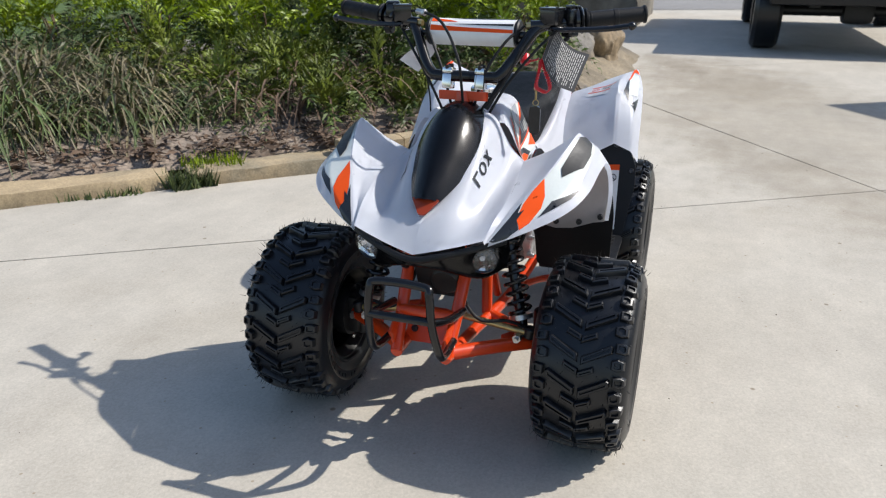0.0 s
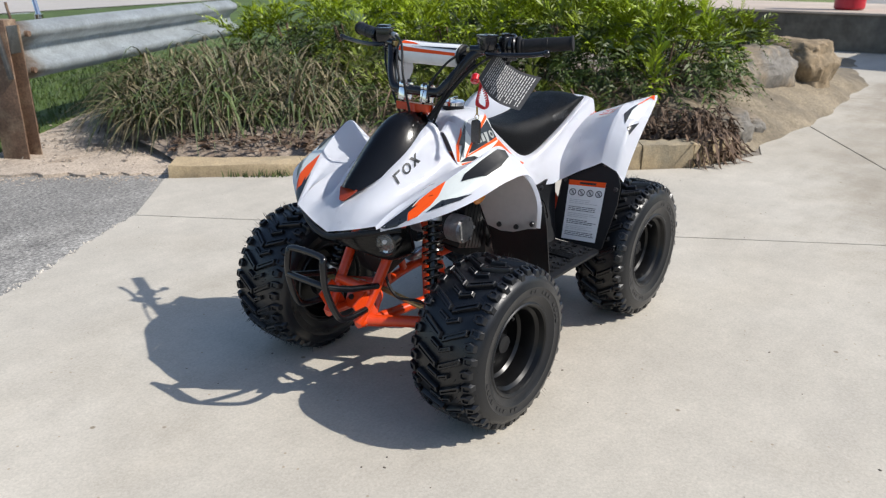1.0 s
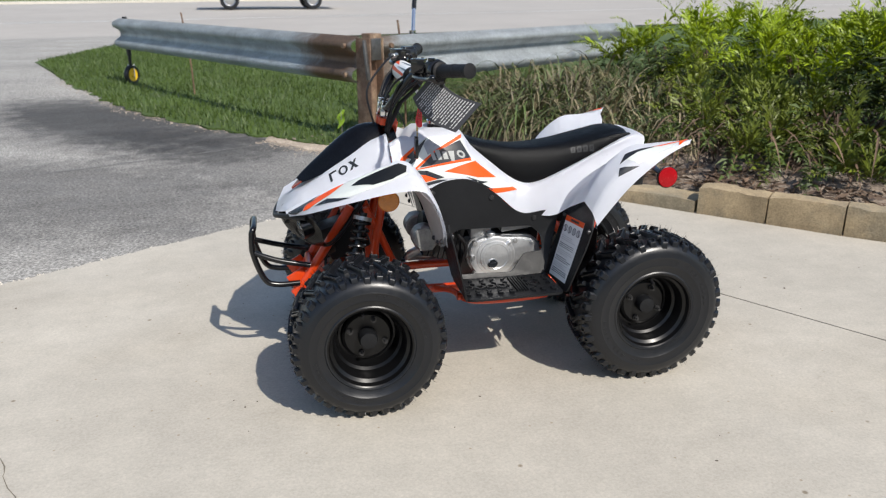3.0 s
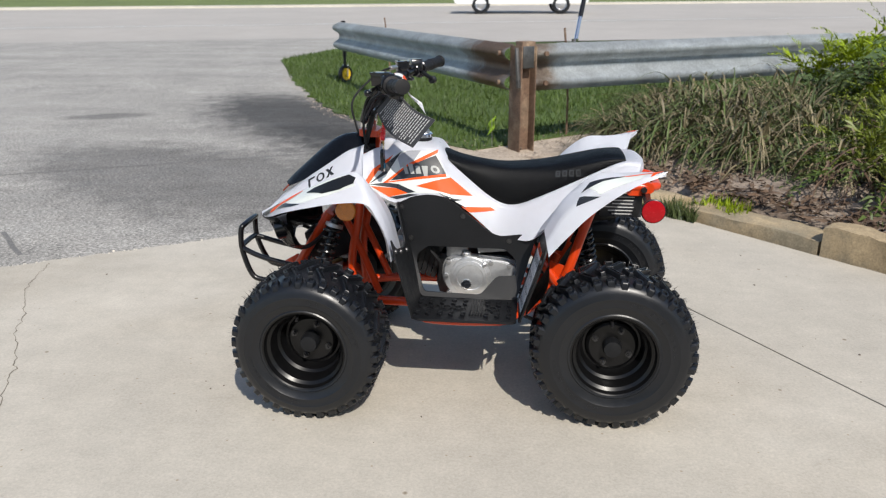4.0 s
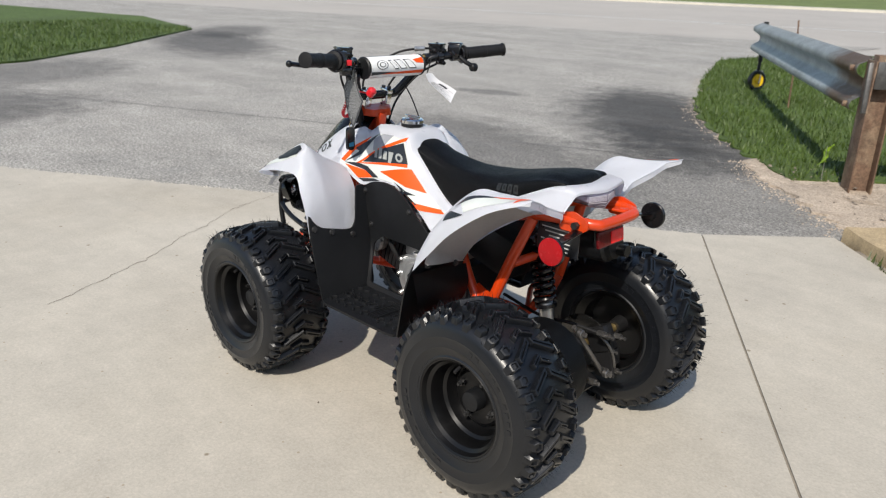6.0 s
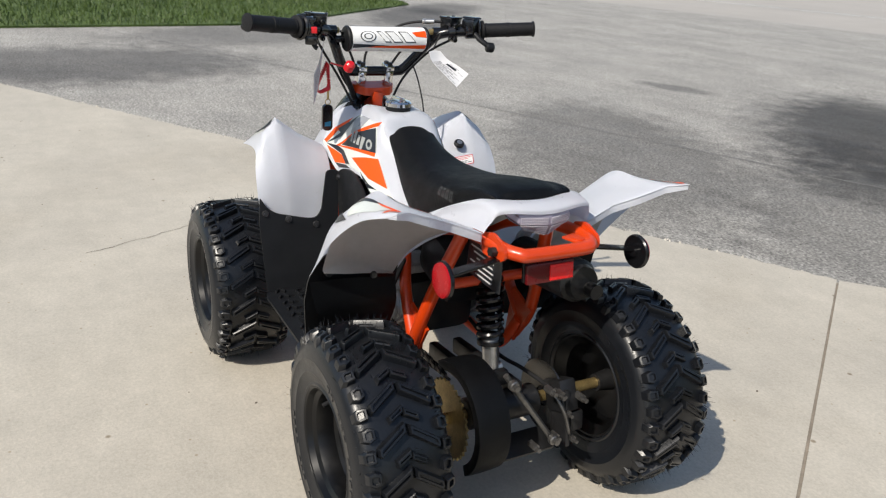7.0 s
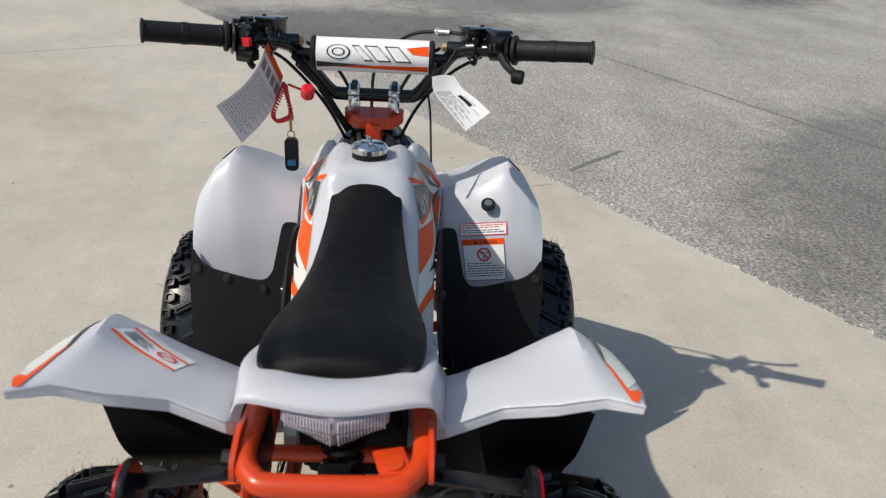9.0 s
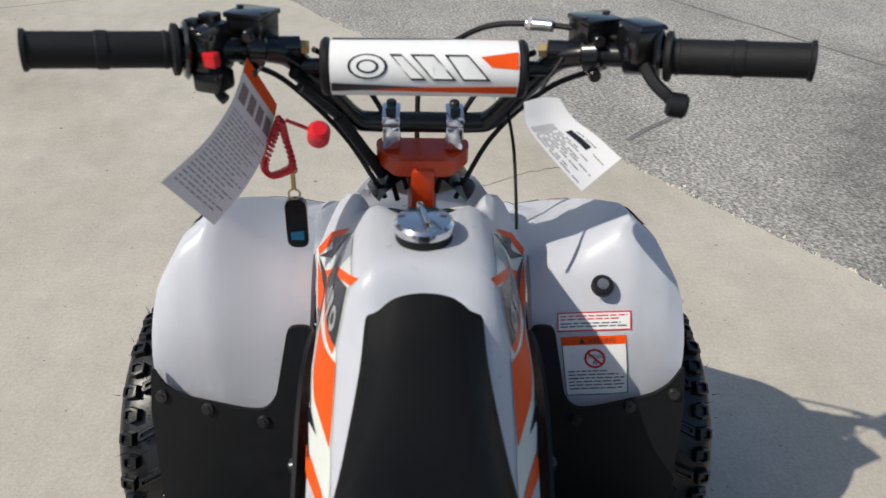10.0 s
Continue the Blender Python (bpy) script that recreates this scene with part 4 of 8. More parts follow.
post = thing("rail_post", "rusty brown steel I-section post holding two rails", "post")
bm = bmesh.new()
for off in (-0.055, 0.055):
    box(bm, (POST.x + off * 0.84, POST.y + off * 0.54, 0.33), (0.008, 0.15, 0.72), (0, 0, 33), 0.002)
part("flange", bm, RUSTPOST, post)
bm = bmesh.new()
box(bm, (POST.x, POST.y, 0.33), (0.112, 0.008, 0.718), (0, 0, 33))
part("web", bm, RUSTPOST, post)
bm = bmesh.new()
box(bm, (POST.x - 0.035, POST.y + 0.065, 0.62), (0.085, 0.006, 0.14), (0, 0, 33), 0.002)
box(bm, (POST.x + 0.03, POST.y + 0.075, 0.55), (0.03, 0.02, 0.26), (8, 0, 33), 0.004)
part("bracket", bm, WORNSTEEL, post, "dull steel spacer bracket")
bm = bmesh.new()
box(bm, (POST.x - 0.012, POST.y + 0.018, 0.655), (0.10, 0.09, 0.13), (0, 0, 33), 0.006)
part("spacer", bm, RUSTPOST, post)

# the stand with a yellow wheel at the rail's far end
stand = thing("jockey_wheel", "steel jockey wheel with a yellow plastic hub on the turf", "jockey wheel", at=(2.08, -6.88, rise(0, -6.88)))
bm = bmesh.new()
cyl(bm, (0, 0, 0.3), (0, 0, 0.7), 0.024, seg=12)
cyl(bm, (0, 0, 0.16), (0, 0, 0.32), 0.017, seg=12)
part("leg", bm, DARKMETAL, stand)
bm = bmesh.new()
for sx in (-0.03, 0.03):
    box(bm, (sx, -0.02, 0.14), (0.006, 0.03, 0.14), (15, 0, 0))
part("fork", bm, STEEL, stand)
bm = bmesh.new()
revolve(bm, [(0.07, -0.02), (0.095, -0.025), (0.105, -0.012), (0.105, 0.012), (0.095, 0.025), (0.07, 0.02), (0.07, -0.02)], 28, pose(0, 0, 0.1, 0, 0, 60))
part("tyre", bm, RUBBER, stand)
bm = bmesh.new()
revolve(bm, [(0.0, -0.02), (0.02, -0.024), (0.03, -0.012), (0.07, -0.018), (0.07, 0.018), (0.03, 0.012), (0.02, 0.024), (0.0, 0.02)], 28, pose(0, 0, 0.1, 0, 0, 60))
part("hub", bm, YELLOW, stand, "bright yellow plastic hub")

rod = thing("clamp_rod", "leaning chrome and black rod clamped on the rail", "rod")
bm = bmesh.new()
cyl(bm, (-0.42, -3.50, 0.70), (-0.45, -3.62, 0.86), 0.014, seg=12)
cyl(bm, (-0.415, -3.49, 0.685), (-0.415, -3.49, 0.72), 0.024, seg=12)
part("sleeve", bm, CHROME, rod)
bm = bmesh.new()
cyl(bm, (-0.45, -3.62, 0.86), (-0.55, -3.98, 1.34), 0.017, seg=12)
part("shaft", bm, TUBE, rod)
for x, y in ((1.35, -5.9), (-0.4, -3.75)):
    bm = bmesh.new()
    tube([V(x, y, -0.02), V(x + 0.01, y + 0.01, 0.4), V(x + 0.05, y, 0.78)], 0.008, 3, 6, bm=bm)
    tagged(part("garden_stake", bm, RUSTPOST), "thin rusty steel stake behind the guard rail", "stake")

flag = thing("marker_flag", "small crumpled lime marker flag on a wire", "marker flag", at=(0.13, -3.24, 0.0))
bm = bmesh.new()
cyl(bm, (0, 0, -0.01), (0.005, 0, 0.2), 0.002, seg=6)
part("wire", bm, STEEL, flag)
net = [[V(0.005 + 0.03 * math.sin(k + 2 * j), 0.03 * k - 0.04, 0.10 + 0.055 * j - 0.008 * k) for k in range(3)] for j in range(3)]
part("flag", skin(net, 3, 3, 0.001), LIMEFLAG, flag)


# ---------------------------------------------------------------- distance: low wall, bollards, truck, car, unseen shade block
low_wall = thing("low_wall", "low stained concrete wall beside the drive", "wall")
bm = bmesh.new()
box(bm, (-10.85, -4.07, 0.215), (3.1, 7.0, 0.47), (0, 0, 0), 0.03)
part("wall", bm, material("stained_wall_concrete", (0.155, 0.138, 0.112), 0.9, vary=0.3, scale=1.5, fine=0.15, bump=0.5, second=(0.09, 0.08, 0.065), second_at=0.55), low_wall)
bm = bmesh.new()
box(bm, (-10.85, -4.07, 0.462), (3.14, 7.04, 0.03), (0, 0, 0), 0.012)
part("coping", bm, material("pale_coping_concrete", (0.42, 0.35, 0.29), 0.9, vary=0.15, scale=1.5, fine=0.1), low_wall)
for x, y in ((-10.0, -1.30),):
    b_ = thing("bollard", "stout red painted bollard on the low wall", "bollard", "", at=(x, y, 0.476))
    bm = bmesh.new()
    cyl(bm, (0, 0, 0), (0, 0, 0.9), 0.19, seg=24, bevel=0.03)
    part("shaft", bm, material("red_paint", (0.42, 0.015, 0.03), 0.45), b_)
    bm = bmesh.new()
    cyl(bm, (0, 0, 0.9), (0, 0, 0.94), 0.16, 0.1, seg=24)
    part("cap", bm, material("red_paint_cap", (0.40, 0.015, 0.03), 0.45), b_)


def road_wheel(parent, at, r, wide, rim=STEEL):
    bm_ = bmesh.new()
    m = pose(*at)
    revolve(bm_, [(r * 0.62, -wide / 2), (r * 0.9, -wide / 2), (r, -wide * 0.36), (r, wide * 0.36), (r * 0.9, wide / 2), (r * 0.62, wide / 2)], 36, m)
    w_ = part("wheel", bm_, RUBBER, parent)
    bm_ = bmesh.new()
    revolve(bm_, [(0.0, -wide * 0.4), (r * 0.2, -wide * 0.42), (r * 0.5, -wide * 0.3), (r * 0.63, -wide * 0.45), (r * 0.63, wide * 0.45), (r * 0.5, wide * 0.3), (r * 0.2, wide * 0.42), (0.0, wide * 0.4)], 30, m)
    part("rim", bm_, rim, w_)


truck = thing("pickup_truck", "dark pickup truck parked on the concrete in its own shade", "pickup truck")
for x in (-7.45, -11.05):
    for y in (0.98, 2.75):
        road_wheel(truck, (x, y, 0.40), 0.40, 0.28, DARKMETAL)
bm = bmesh.new()
box(bm, (-9.2, 1.86, 0.85), (4.6, 1.92, 0.62), (0, 0, 0), 0.09)
box(bm, (-11.0, 1.86, 1.33), (1.5, 1.86, 0.5), (0, 0, 0), 0.06)
box(bm, (-9.25, 1.86, 1.62), (2.9, 1.84, 1.06), (0, 0, 0), 0.14, (0.66, 0.95))
for x in (-7.45, -11.05):
    for y in (0.88, 2.84):
        box(bm, (x, y, 0.90), (1.05, 0.06, 0.14), (0, 0, 0), 0.025, (0.7, 1.0))
part("body", bm, DARKBODY, truck)
bm = bmesh.new()
box(bm, (-6.84, 1.86, 0.58), (0.16, 1.8, 0.2), (0, 0, 0), 0.04)
part("bumper", bm, DARKMETAL, truck)
bm = bmesh.new()
for x in (-7.45, -11.05):
    cyl(bm, (x, 1.0, 0.40), (x, 2.72, 0.40), 0.06, seg=12)
    box(bm, (x, 1.86, 0.40), (0.26, 0.3, 0.26), (0, 0, 0), 0.06)
for y in (1.4, 2.3):
    box(bm, (-9.2, y, 0.52), (4.4, 0.1, 0.14))
part("chassis", bm, DARKMETAL, truck)
for y in (0.96, 2.76):
    bm = bmesh.new()
    box(bm, (-9.25, y, 1.72), (2.0, 0.03, 0.5), (0, 0, 0), 0.01, (0.75, 1.0))
    part("window", bm, GLASSDARK, truck)

car = thing("sedan_car", "white sedan car on the far lane of the road", "car", at=(0.55, -27.0, rise(0, -27.0) - 0.02))
car.rotation_euler = (0, 0, radians(3))
bm = bmesh.new()
prof = [(-2.35, 0.35), (-2.4, 0.75), (-2.2, 0.92), (-1.35, 0.98), (-0.75, 1.4), (0.65, 1.42), (1.35, 0.98), (2.15, 0.86), (2.38, 0.6), (2.35, 0.33)]
plate(rounded(prof, 0.12), 1.72, lambda u, v, w: V(u, w - 0.86, v), bm)
part("body", bm, CARWHITE, car, sharp=30)
for sy in (-0.868, 0.862):
    bm = bmesh.new()
    plate(rounded([(-1.15, 0.98), (-0.68, 1.34), (0.58, 1.35), (1.12, 0.98)], 0.06), 0.006, lambda u, v, w: V(u, sy + w, v), bm)
    part("window", bm, GLASSDARK, car)
for x in (-1.4, 1.42):
    for y in (-0.76, 0.76):
        road_wheel(car, (x, y, 0.32), 0.32, 0.22)

# out of view: a block added so its corner throws the shadow wedge
shade_block = thing("unseen_shade_block", "plain unseen wall block added to cast a wedge of shade on the drive", "building", kind="structure")
c0 = V(-5.15, 3.95, 0)
bm = bmesh.new()
box(bm, c0 + E1 * 8 + E2 * 3 + V(0, 0, 1.45), (16, 6, 3.1), (0, 0, math.degrees(math.atan2(E1.y, E1.x))), 0.02)
part("wall", bm, RENDERWALL, shade_block)


# ---------------------------------------------------------------- the quad bike
quad = thing("quad_bike", "white, black and orange youth quad bike parked on the concrete", "quad bike")


def both(fn):
    """Calls fn for the left side and for the right side."""
    return [fn(1), fn(-1)]


def mirrored(net):
    """A half net, from the middle outwards, made whole."""
    return [[V(p[0], -p[1], p[2]) for p in reversed(row[1:])] + [V(*p) for p in row] for row in net]


def bolt(parent, at, axis, r=0.007, mat=BLACKZINC):
    a = Vector(axis).normalized()
    b_ = bmesh.new()
    cyl(b_, Vector(at) - a * 0.002, Vector(at) + a * 0.003, r, r * 0.8, 12)
    cyl(b_, Vector(at) + a * 0.0025, Vector(at) + a * 0.0045, r * 0.45, seg=6)
    return part("bolt", b_, mat, parent)


# --- wheels
TYRE_R, TYRE_W, RIM_R = 0.192, 0.166, 0.099


def tread_r(y):
    """The carcass's radius at y from its middle."""
    u = abs(y) / (TYRE_W / 2)
    return TYRE_R * (1 - 0.034 * u * u - 0.05 * max(0, u - 0.70) ** 1.5 / 0.15)


def inset(poly, d):
    """A convex outline, counter-clockwise, moved inwards by d (outwards where d is negative)."""
    cnt, out = len(poly), []
    for i in range(cnt):
        a, b, c = (Vector(poly[(i + k) % cnt]) for k in (-1, 0, 1))
        e1, e2 = (b - a).normalized(), (c - b).normalized()
        n1, n2 = Vector((-e1.y, e1.x)), Vector((-e2.y, e2.x))
        m = (n1 + n2)
        m = m / max(0.35, 1 + n1.dot(n2))
        out.append(tuple(b + m * d))
    return out


def lug(bm_, pts, h, slot, depth=0.0042, squeeze=lambda r: r):
    """A tread block over an outline of (length round the tyre, y): steep walls, a small chamfer and a narrow slot in its top."""
    area = sum(a[0] * b[1] - b[0] * a[1] for a, b in zip(pts, pts[1:] + pts[:1]))
    pts = pts if area > 0 else pts[::-1]
    rings = []
    for d, up in ((-0.0016, -0.004), (0.0003, h * 0.86), (0.0015, h), (slot, h), (slot + 0.0006, h - depth)):
        ring_ = []
        for u, y in inset(pts, d):
            r, a = squeeze(tread_r(y) + up), u / TYRE_R
            ring_.append(bm_.verts.new((math.cos(a) * r, y, -math.sin(a) * r)))
        rings.append(ring_)
    bm_.faces.new(rings[-1])
    for a, z in zip(rings, rings[1:]):
        for k in range(len(pts)):
            n_ = (k + 1) % len(pts)
            bm_.faces.new((a[k], a[n_], z[n_], z[k]))


def wheel(at, side, cap, seed, tall=1.0, slim=0.92):
    """One wheel: steel disc, tyre with chevron lugs, hub cap and nuts. side: +1 left, -1 right; tall: how far the tyre stands out from its rim."""
    gen = random.Random(seed)
    m = pose(*at, 0, gen.uniform(0, 25), 0)
    flip, slim = Matrix.Diagonal((1, side, 1, 1)), Matrix.Diagonal((1, slim, 1, 1))

    def squeeze(r):
        return RIM_R + (r - RIM_R) * tall
    b_ = bmesh.new()
    disc = [(0.0, 0.008), (0.028, 0.008), (0.032, 0.008), (0.056, 0.008), (0.062, 0.004), (0.066, -0.004), (0.071, -0.004), (0.076, 0.006), (0.078, 0.020), (0.084, 0.026), (0.086, 0.046), (0.090, 0.058), (0.097, 0.064), (0.101, 0.075), (0.104, 0.077), (0.106, 0.074),
            (0.100, 0.06), (0.088, 0.04), (0.088, -0.045), (0.1, -0.06), (0.105, -0.072), (0.099, -0.07), (0.083, -0.05), (0.078, -0.012), (0.0, 0.0)]
    revolve(b_, disc, 56)
    bmesh.ops.transform(b_, matrix=m @ flip @ slim, verts=b_.verts)
    w_ = part("wheel", b_, RIM, quad, sharp=28)

    b_ = bmesh.new()
    side_prof = [(0.099, 0.064), (0.105, 0.077), (0.109, 0.0785), (0.112, 0.0765), (0.116, 0.0775), (0.128, 0.0825), (0.131, 0.0842), (0.134, 0.0838), (0.150, 0.0850), (0.153, 0.0862), (0.156, 0.0852), (0.165, 0.0835), (0.173, 0.0800)]
    tread_prof = [(tread_r(y), y) for y in (0.074, 0.066, 0.05, 0.03, 0.0, -0.03, -0.05, -0.066, -0.074)]
    full = [(squeeze(r), y) for r, y in side_prof + tread_prof + [(r, -y) for r, y in reversed(side_prof)]]
    revolve(b_, full, 80)
    n_lug = 19
    pitch = 2 * math.pi * TYRE_R / n_lug
    for k in range(n_lug):
        for sg in (-1, 1):
            e = gen.uniform(-0.0006, 0.0006)
            o = pitch * k + (0.004 if sg > 0 else 0.0) + e

            def block(outline, h, slot, depth=0.0045):
                lug(b_, [(o + u, y * sg) for u, y in outline], h, slot, depth, squeeze)
            # long arm of the chevron, blunt at the middle
            block([(0.0170, 0.0035), (0.0020, 0.0035), (-0.0255, 0.0490), (-0.0225, 0.0530), (-0.0115, 0.0520)], 0.0125, 0.0045)
            # short closed chevron between the long arms
            q = pitch * 0.5
            block([(q + 0.0100, 0.0002), (q - 0.0010, 0.0002), (q - 0.0130, 0.0240), (q - 0.0030, 0.0260)], 0.0105, 0.0036)
            # shoulder: a square knob at the end of each arm, a kidney-shaped one between
            block([(-0.0140, 0.0575), (-0.0310, 0.0575), (-0.0325, 0.0710), (-0.0290, 0.0770), (-0.0160, 0.0770), (-0.0125, 0.0710)], 0.0110, 0.0042)
            q = pitch * 0.5 - 0.0225
            block([(q + 0.0080, 0.0530), (q - 0.0070, 0.0530), (q - 0.0115, 0.0630), (q - 0.0075, 0.0735), (q + 0.0080, 0.0735), (q + 0.0115, 0.0630)], 0.0110, 0.0045)
    # raised marks on the wall
    for k in range(52):
        if k % 26 in (0, 1, 2, 3, 5, 6, 7, 9, 10):
            a = 2 * math.pi * k / 52
            for sg in (-1, 1):
                r = squeeze(0.142)
                c = V(math.cos(a) * r, sg * 0.0847, -math.sin(a) * r)
                box(b_, c, (0.008, 0.0012, 0.010), (0, math.degrees(a), 0))
    # vent nibs
    for _ in range(420):
        a, y = gen.uniform(0, 6.283), gen.choice((-1, 1)) * gen.uniform(0.0, 0.084)
        r = squeeze((tread_r(y) if abs(y) < 0.074 else 0.170) + 0.009)
        p = V(math.cos(a) * r, y, -math.sin(a) * r)
        d = V(math.cos(a), gen.uniform(-0.5, 0.5) + 4 * y, -math.sin(a)).normalized()
        q = p + d * gen.uniform(0.009, 0.019)
        s1, s2 = d.orthogonal().normalized() * 0.0007, d.cross(d.orthogonal()).normalized() * 0.0007
        v4 = [b_.verts.new(x) for x in (p + s1, p - s1, p + s2, q)]
        for f in ((0, 1, 3), (1, 2, 3), (2, 0, 3)):
            b_.faces.new([v4[i] for i in f])
    bmesh.ops.transform(b_, matrix=m @ flip @ slim, verts=b_.verts)
    part("tyre", b_, RUBBER, w_, "chunky black off-road tyre with chevron lugs", sharp=30)

    b_ = bmesh.new()
    revolve(b_, [(0.0235, 0.006), (0.0235, cap - 0.012), (0.0222, cap - 0.006), (0.0205, cap), (0.016, cap + 0.001), (0.0, cap + 0.002)], 28)
    bmesh.ops.transform(b_, matrix=m @ flip, verts=b_.verts)
    part("hub_cap", b_, BLACK, w_, "black plastic hub cap")
    for k in range(4):
        a = 2 * math.pi * (k + 0.35) / 4
        b_ = bmesh.new()
        p = V(math.cos(a) * 0.046, 0.007, math.sin(a) * 0.046)
        cyl(b_, p, p + V(0, 0.005, 0), 0.0080, seg=14)
        cyl(b_, p, p + V(0, 0.011, 0), 0.0062, seg=6)
        cyl(b_, p, p + V(0, 0.017, 0), 0.0036, seg=8)
        bmesh.ops.transform(b_, matrix=m @ flip, verts=b_.verts)
        part("wheel_nut", b_, BLACKZINC, w_)
    b_ = bmesh.new()
    p = V(0.0, 0.05, 0.087)
    cyl(b_, p, p + V(0, 0.022, -0.008), 0.004, seg=8)
    bmesh.ops.transform(b_, matrix=m @ flip, verts=b_.verts)
    part("valve", b_, GRIP, w_)
    return w_


FRONT_AXLE, REAR_AXLE = 0.378, -0.375
wheel((FRONT_AXLE, 0.305, 0.1915), 1, 0.040, 11, 0.90, 1.09)
wheel((FRONT_AXLE, -0.306, 0.1915), -1, 0.040, 12, 0.90, 1.09)
wheel((REAR_AXLE, 0.273, 0.2), 1, 0.032, 13, 1.0, 0.94)
wheel((REAR_AXLE, -0.264, 0.2), -1, 0.032, 14, 1.0, 0.94)

# --- white body panels
hood_half = [
    [(0.581, 0, 0.437), (0.575, 0.045, 0.448), (0.565, 0.088, 0.459), (0.555, 0.126, 0.470)],
    [(0.535, 0, 0.487), (0.526, 0.047, 0.489), (0.513, 0.092, 0.478), (0.505, 0.133, 0.495)],
    [(0.500, 0, 0.508), (0.490, 0.052, 0.514), (0.473, 0.094, 0.486), (0.460, 0.138, 0.510)],
    [(0.440, 0, 0.545), (0.432, 0.061, 0.556), (0.420, 0.097, 0.507), (0.405, 0.140, 0.526)],
    [(0.350, 0, 0.610), (0.345, 0.064, 0.614), (0.335, 0.102, 0.538), (0.325, 0.135, 0.540)],
    [(0.285, 0, 0.640), (0.283, 0.062, 0.638), (0.278, 0.100, 0.576), (0.272, 0.128, 0.545)],
]
rows = [[V(*p) for p in r] for r in hood_half]
hood = part("front_cowl", skin(rows, 6, 6, 0.003, -1, skin(rows, 6, 6, 0.003)), WHITE, quad, "glossy white plastic front cowl", sharp=40)

fender_half = [
    [(0.555, 0.124, 0.470), (0.552, 0.128, 0.464), (0.546, 0.130, 0.456)],
    [(0.505, 0.132, 0.497), (0.500, 0.153, 0.498), (0.502, 0.197, 0.479)],
    [(0.455, 0.138, 0.512), (0.452, 0.176, 0.528), (0.457, 0.252, 0.504)],
    [(0.395, 0.140, 0.528), (0.400, 0.200, 0.557), (0.393, 0.279, 0.525)],
    [(0.325, 0.133, 0.540), (0.325, 0.224, 0.593), (0.303, 0.286, 0.543)],
    [(0.272, 0.128, 0.545), (0.268, 0.236, 0.610), (0.232, 0.292, 0.545)],
    [(0.235, 0.127, 0.530), (0.225, 0.240, 0.572), (0.203, 0.300, 0.512)],
    [(0.200, 0.130, 0.475), (0.185, 0.235, 0.490), (0.180, 0.302, 0.462)],
    [(0.172, 0.150, 0.385), (0.166, 0.225, 0.380), (0.172, 0.297, 0.402)],
]


def front_fender(sg):
    rows = [[V(*r[0]), V(*r[0]).lerp(V(*r[1]), 0.5) + V(0, 0, -0.006), V(*r[1]), V(*r[1]).lerp(V(*r[2]), 0.55) + V(0, 0.004, 0.006), V(*r[2])] for r in fender_half]
    rows = [list(r) for r in zip(*rows)]
    f_ = part("front_fender", skin(rows, 4, 6, 0.003, sg, sharp_rows=True), WHITE, quad, "flared white plastic front fender", sharp=50)
    back = [[p + V(0.006, -0.004, -0.003) for p in r[5:]] for r in rows]
    back[-1] = [p + V(0, -0.004, 0.002) for p in back[-1]]
    part("fender_inside", skin(back, 3, 5, 0.001, sg, sharp_rows=True), UNDER, f_, "inner face of the white fender, greyed as in shade", sharp=50)
    for y, z in ((0.185, 0.392), (0.235, 0.396), (0.280, 0.412)):
        bolt(f_, (0.184, y * sg, z), (1, 0, 0), 0.007)
    return f_


front_fenders = both(front_fender)

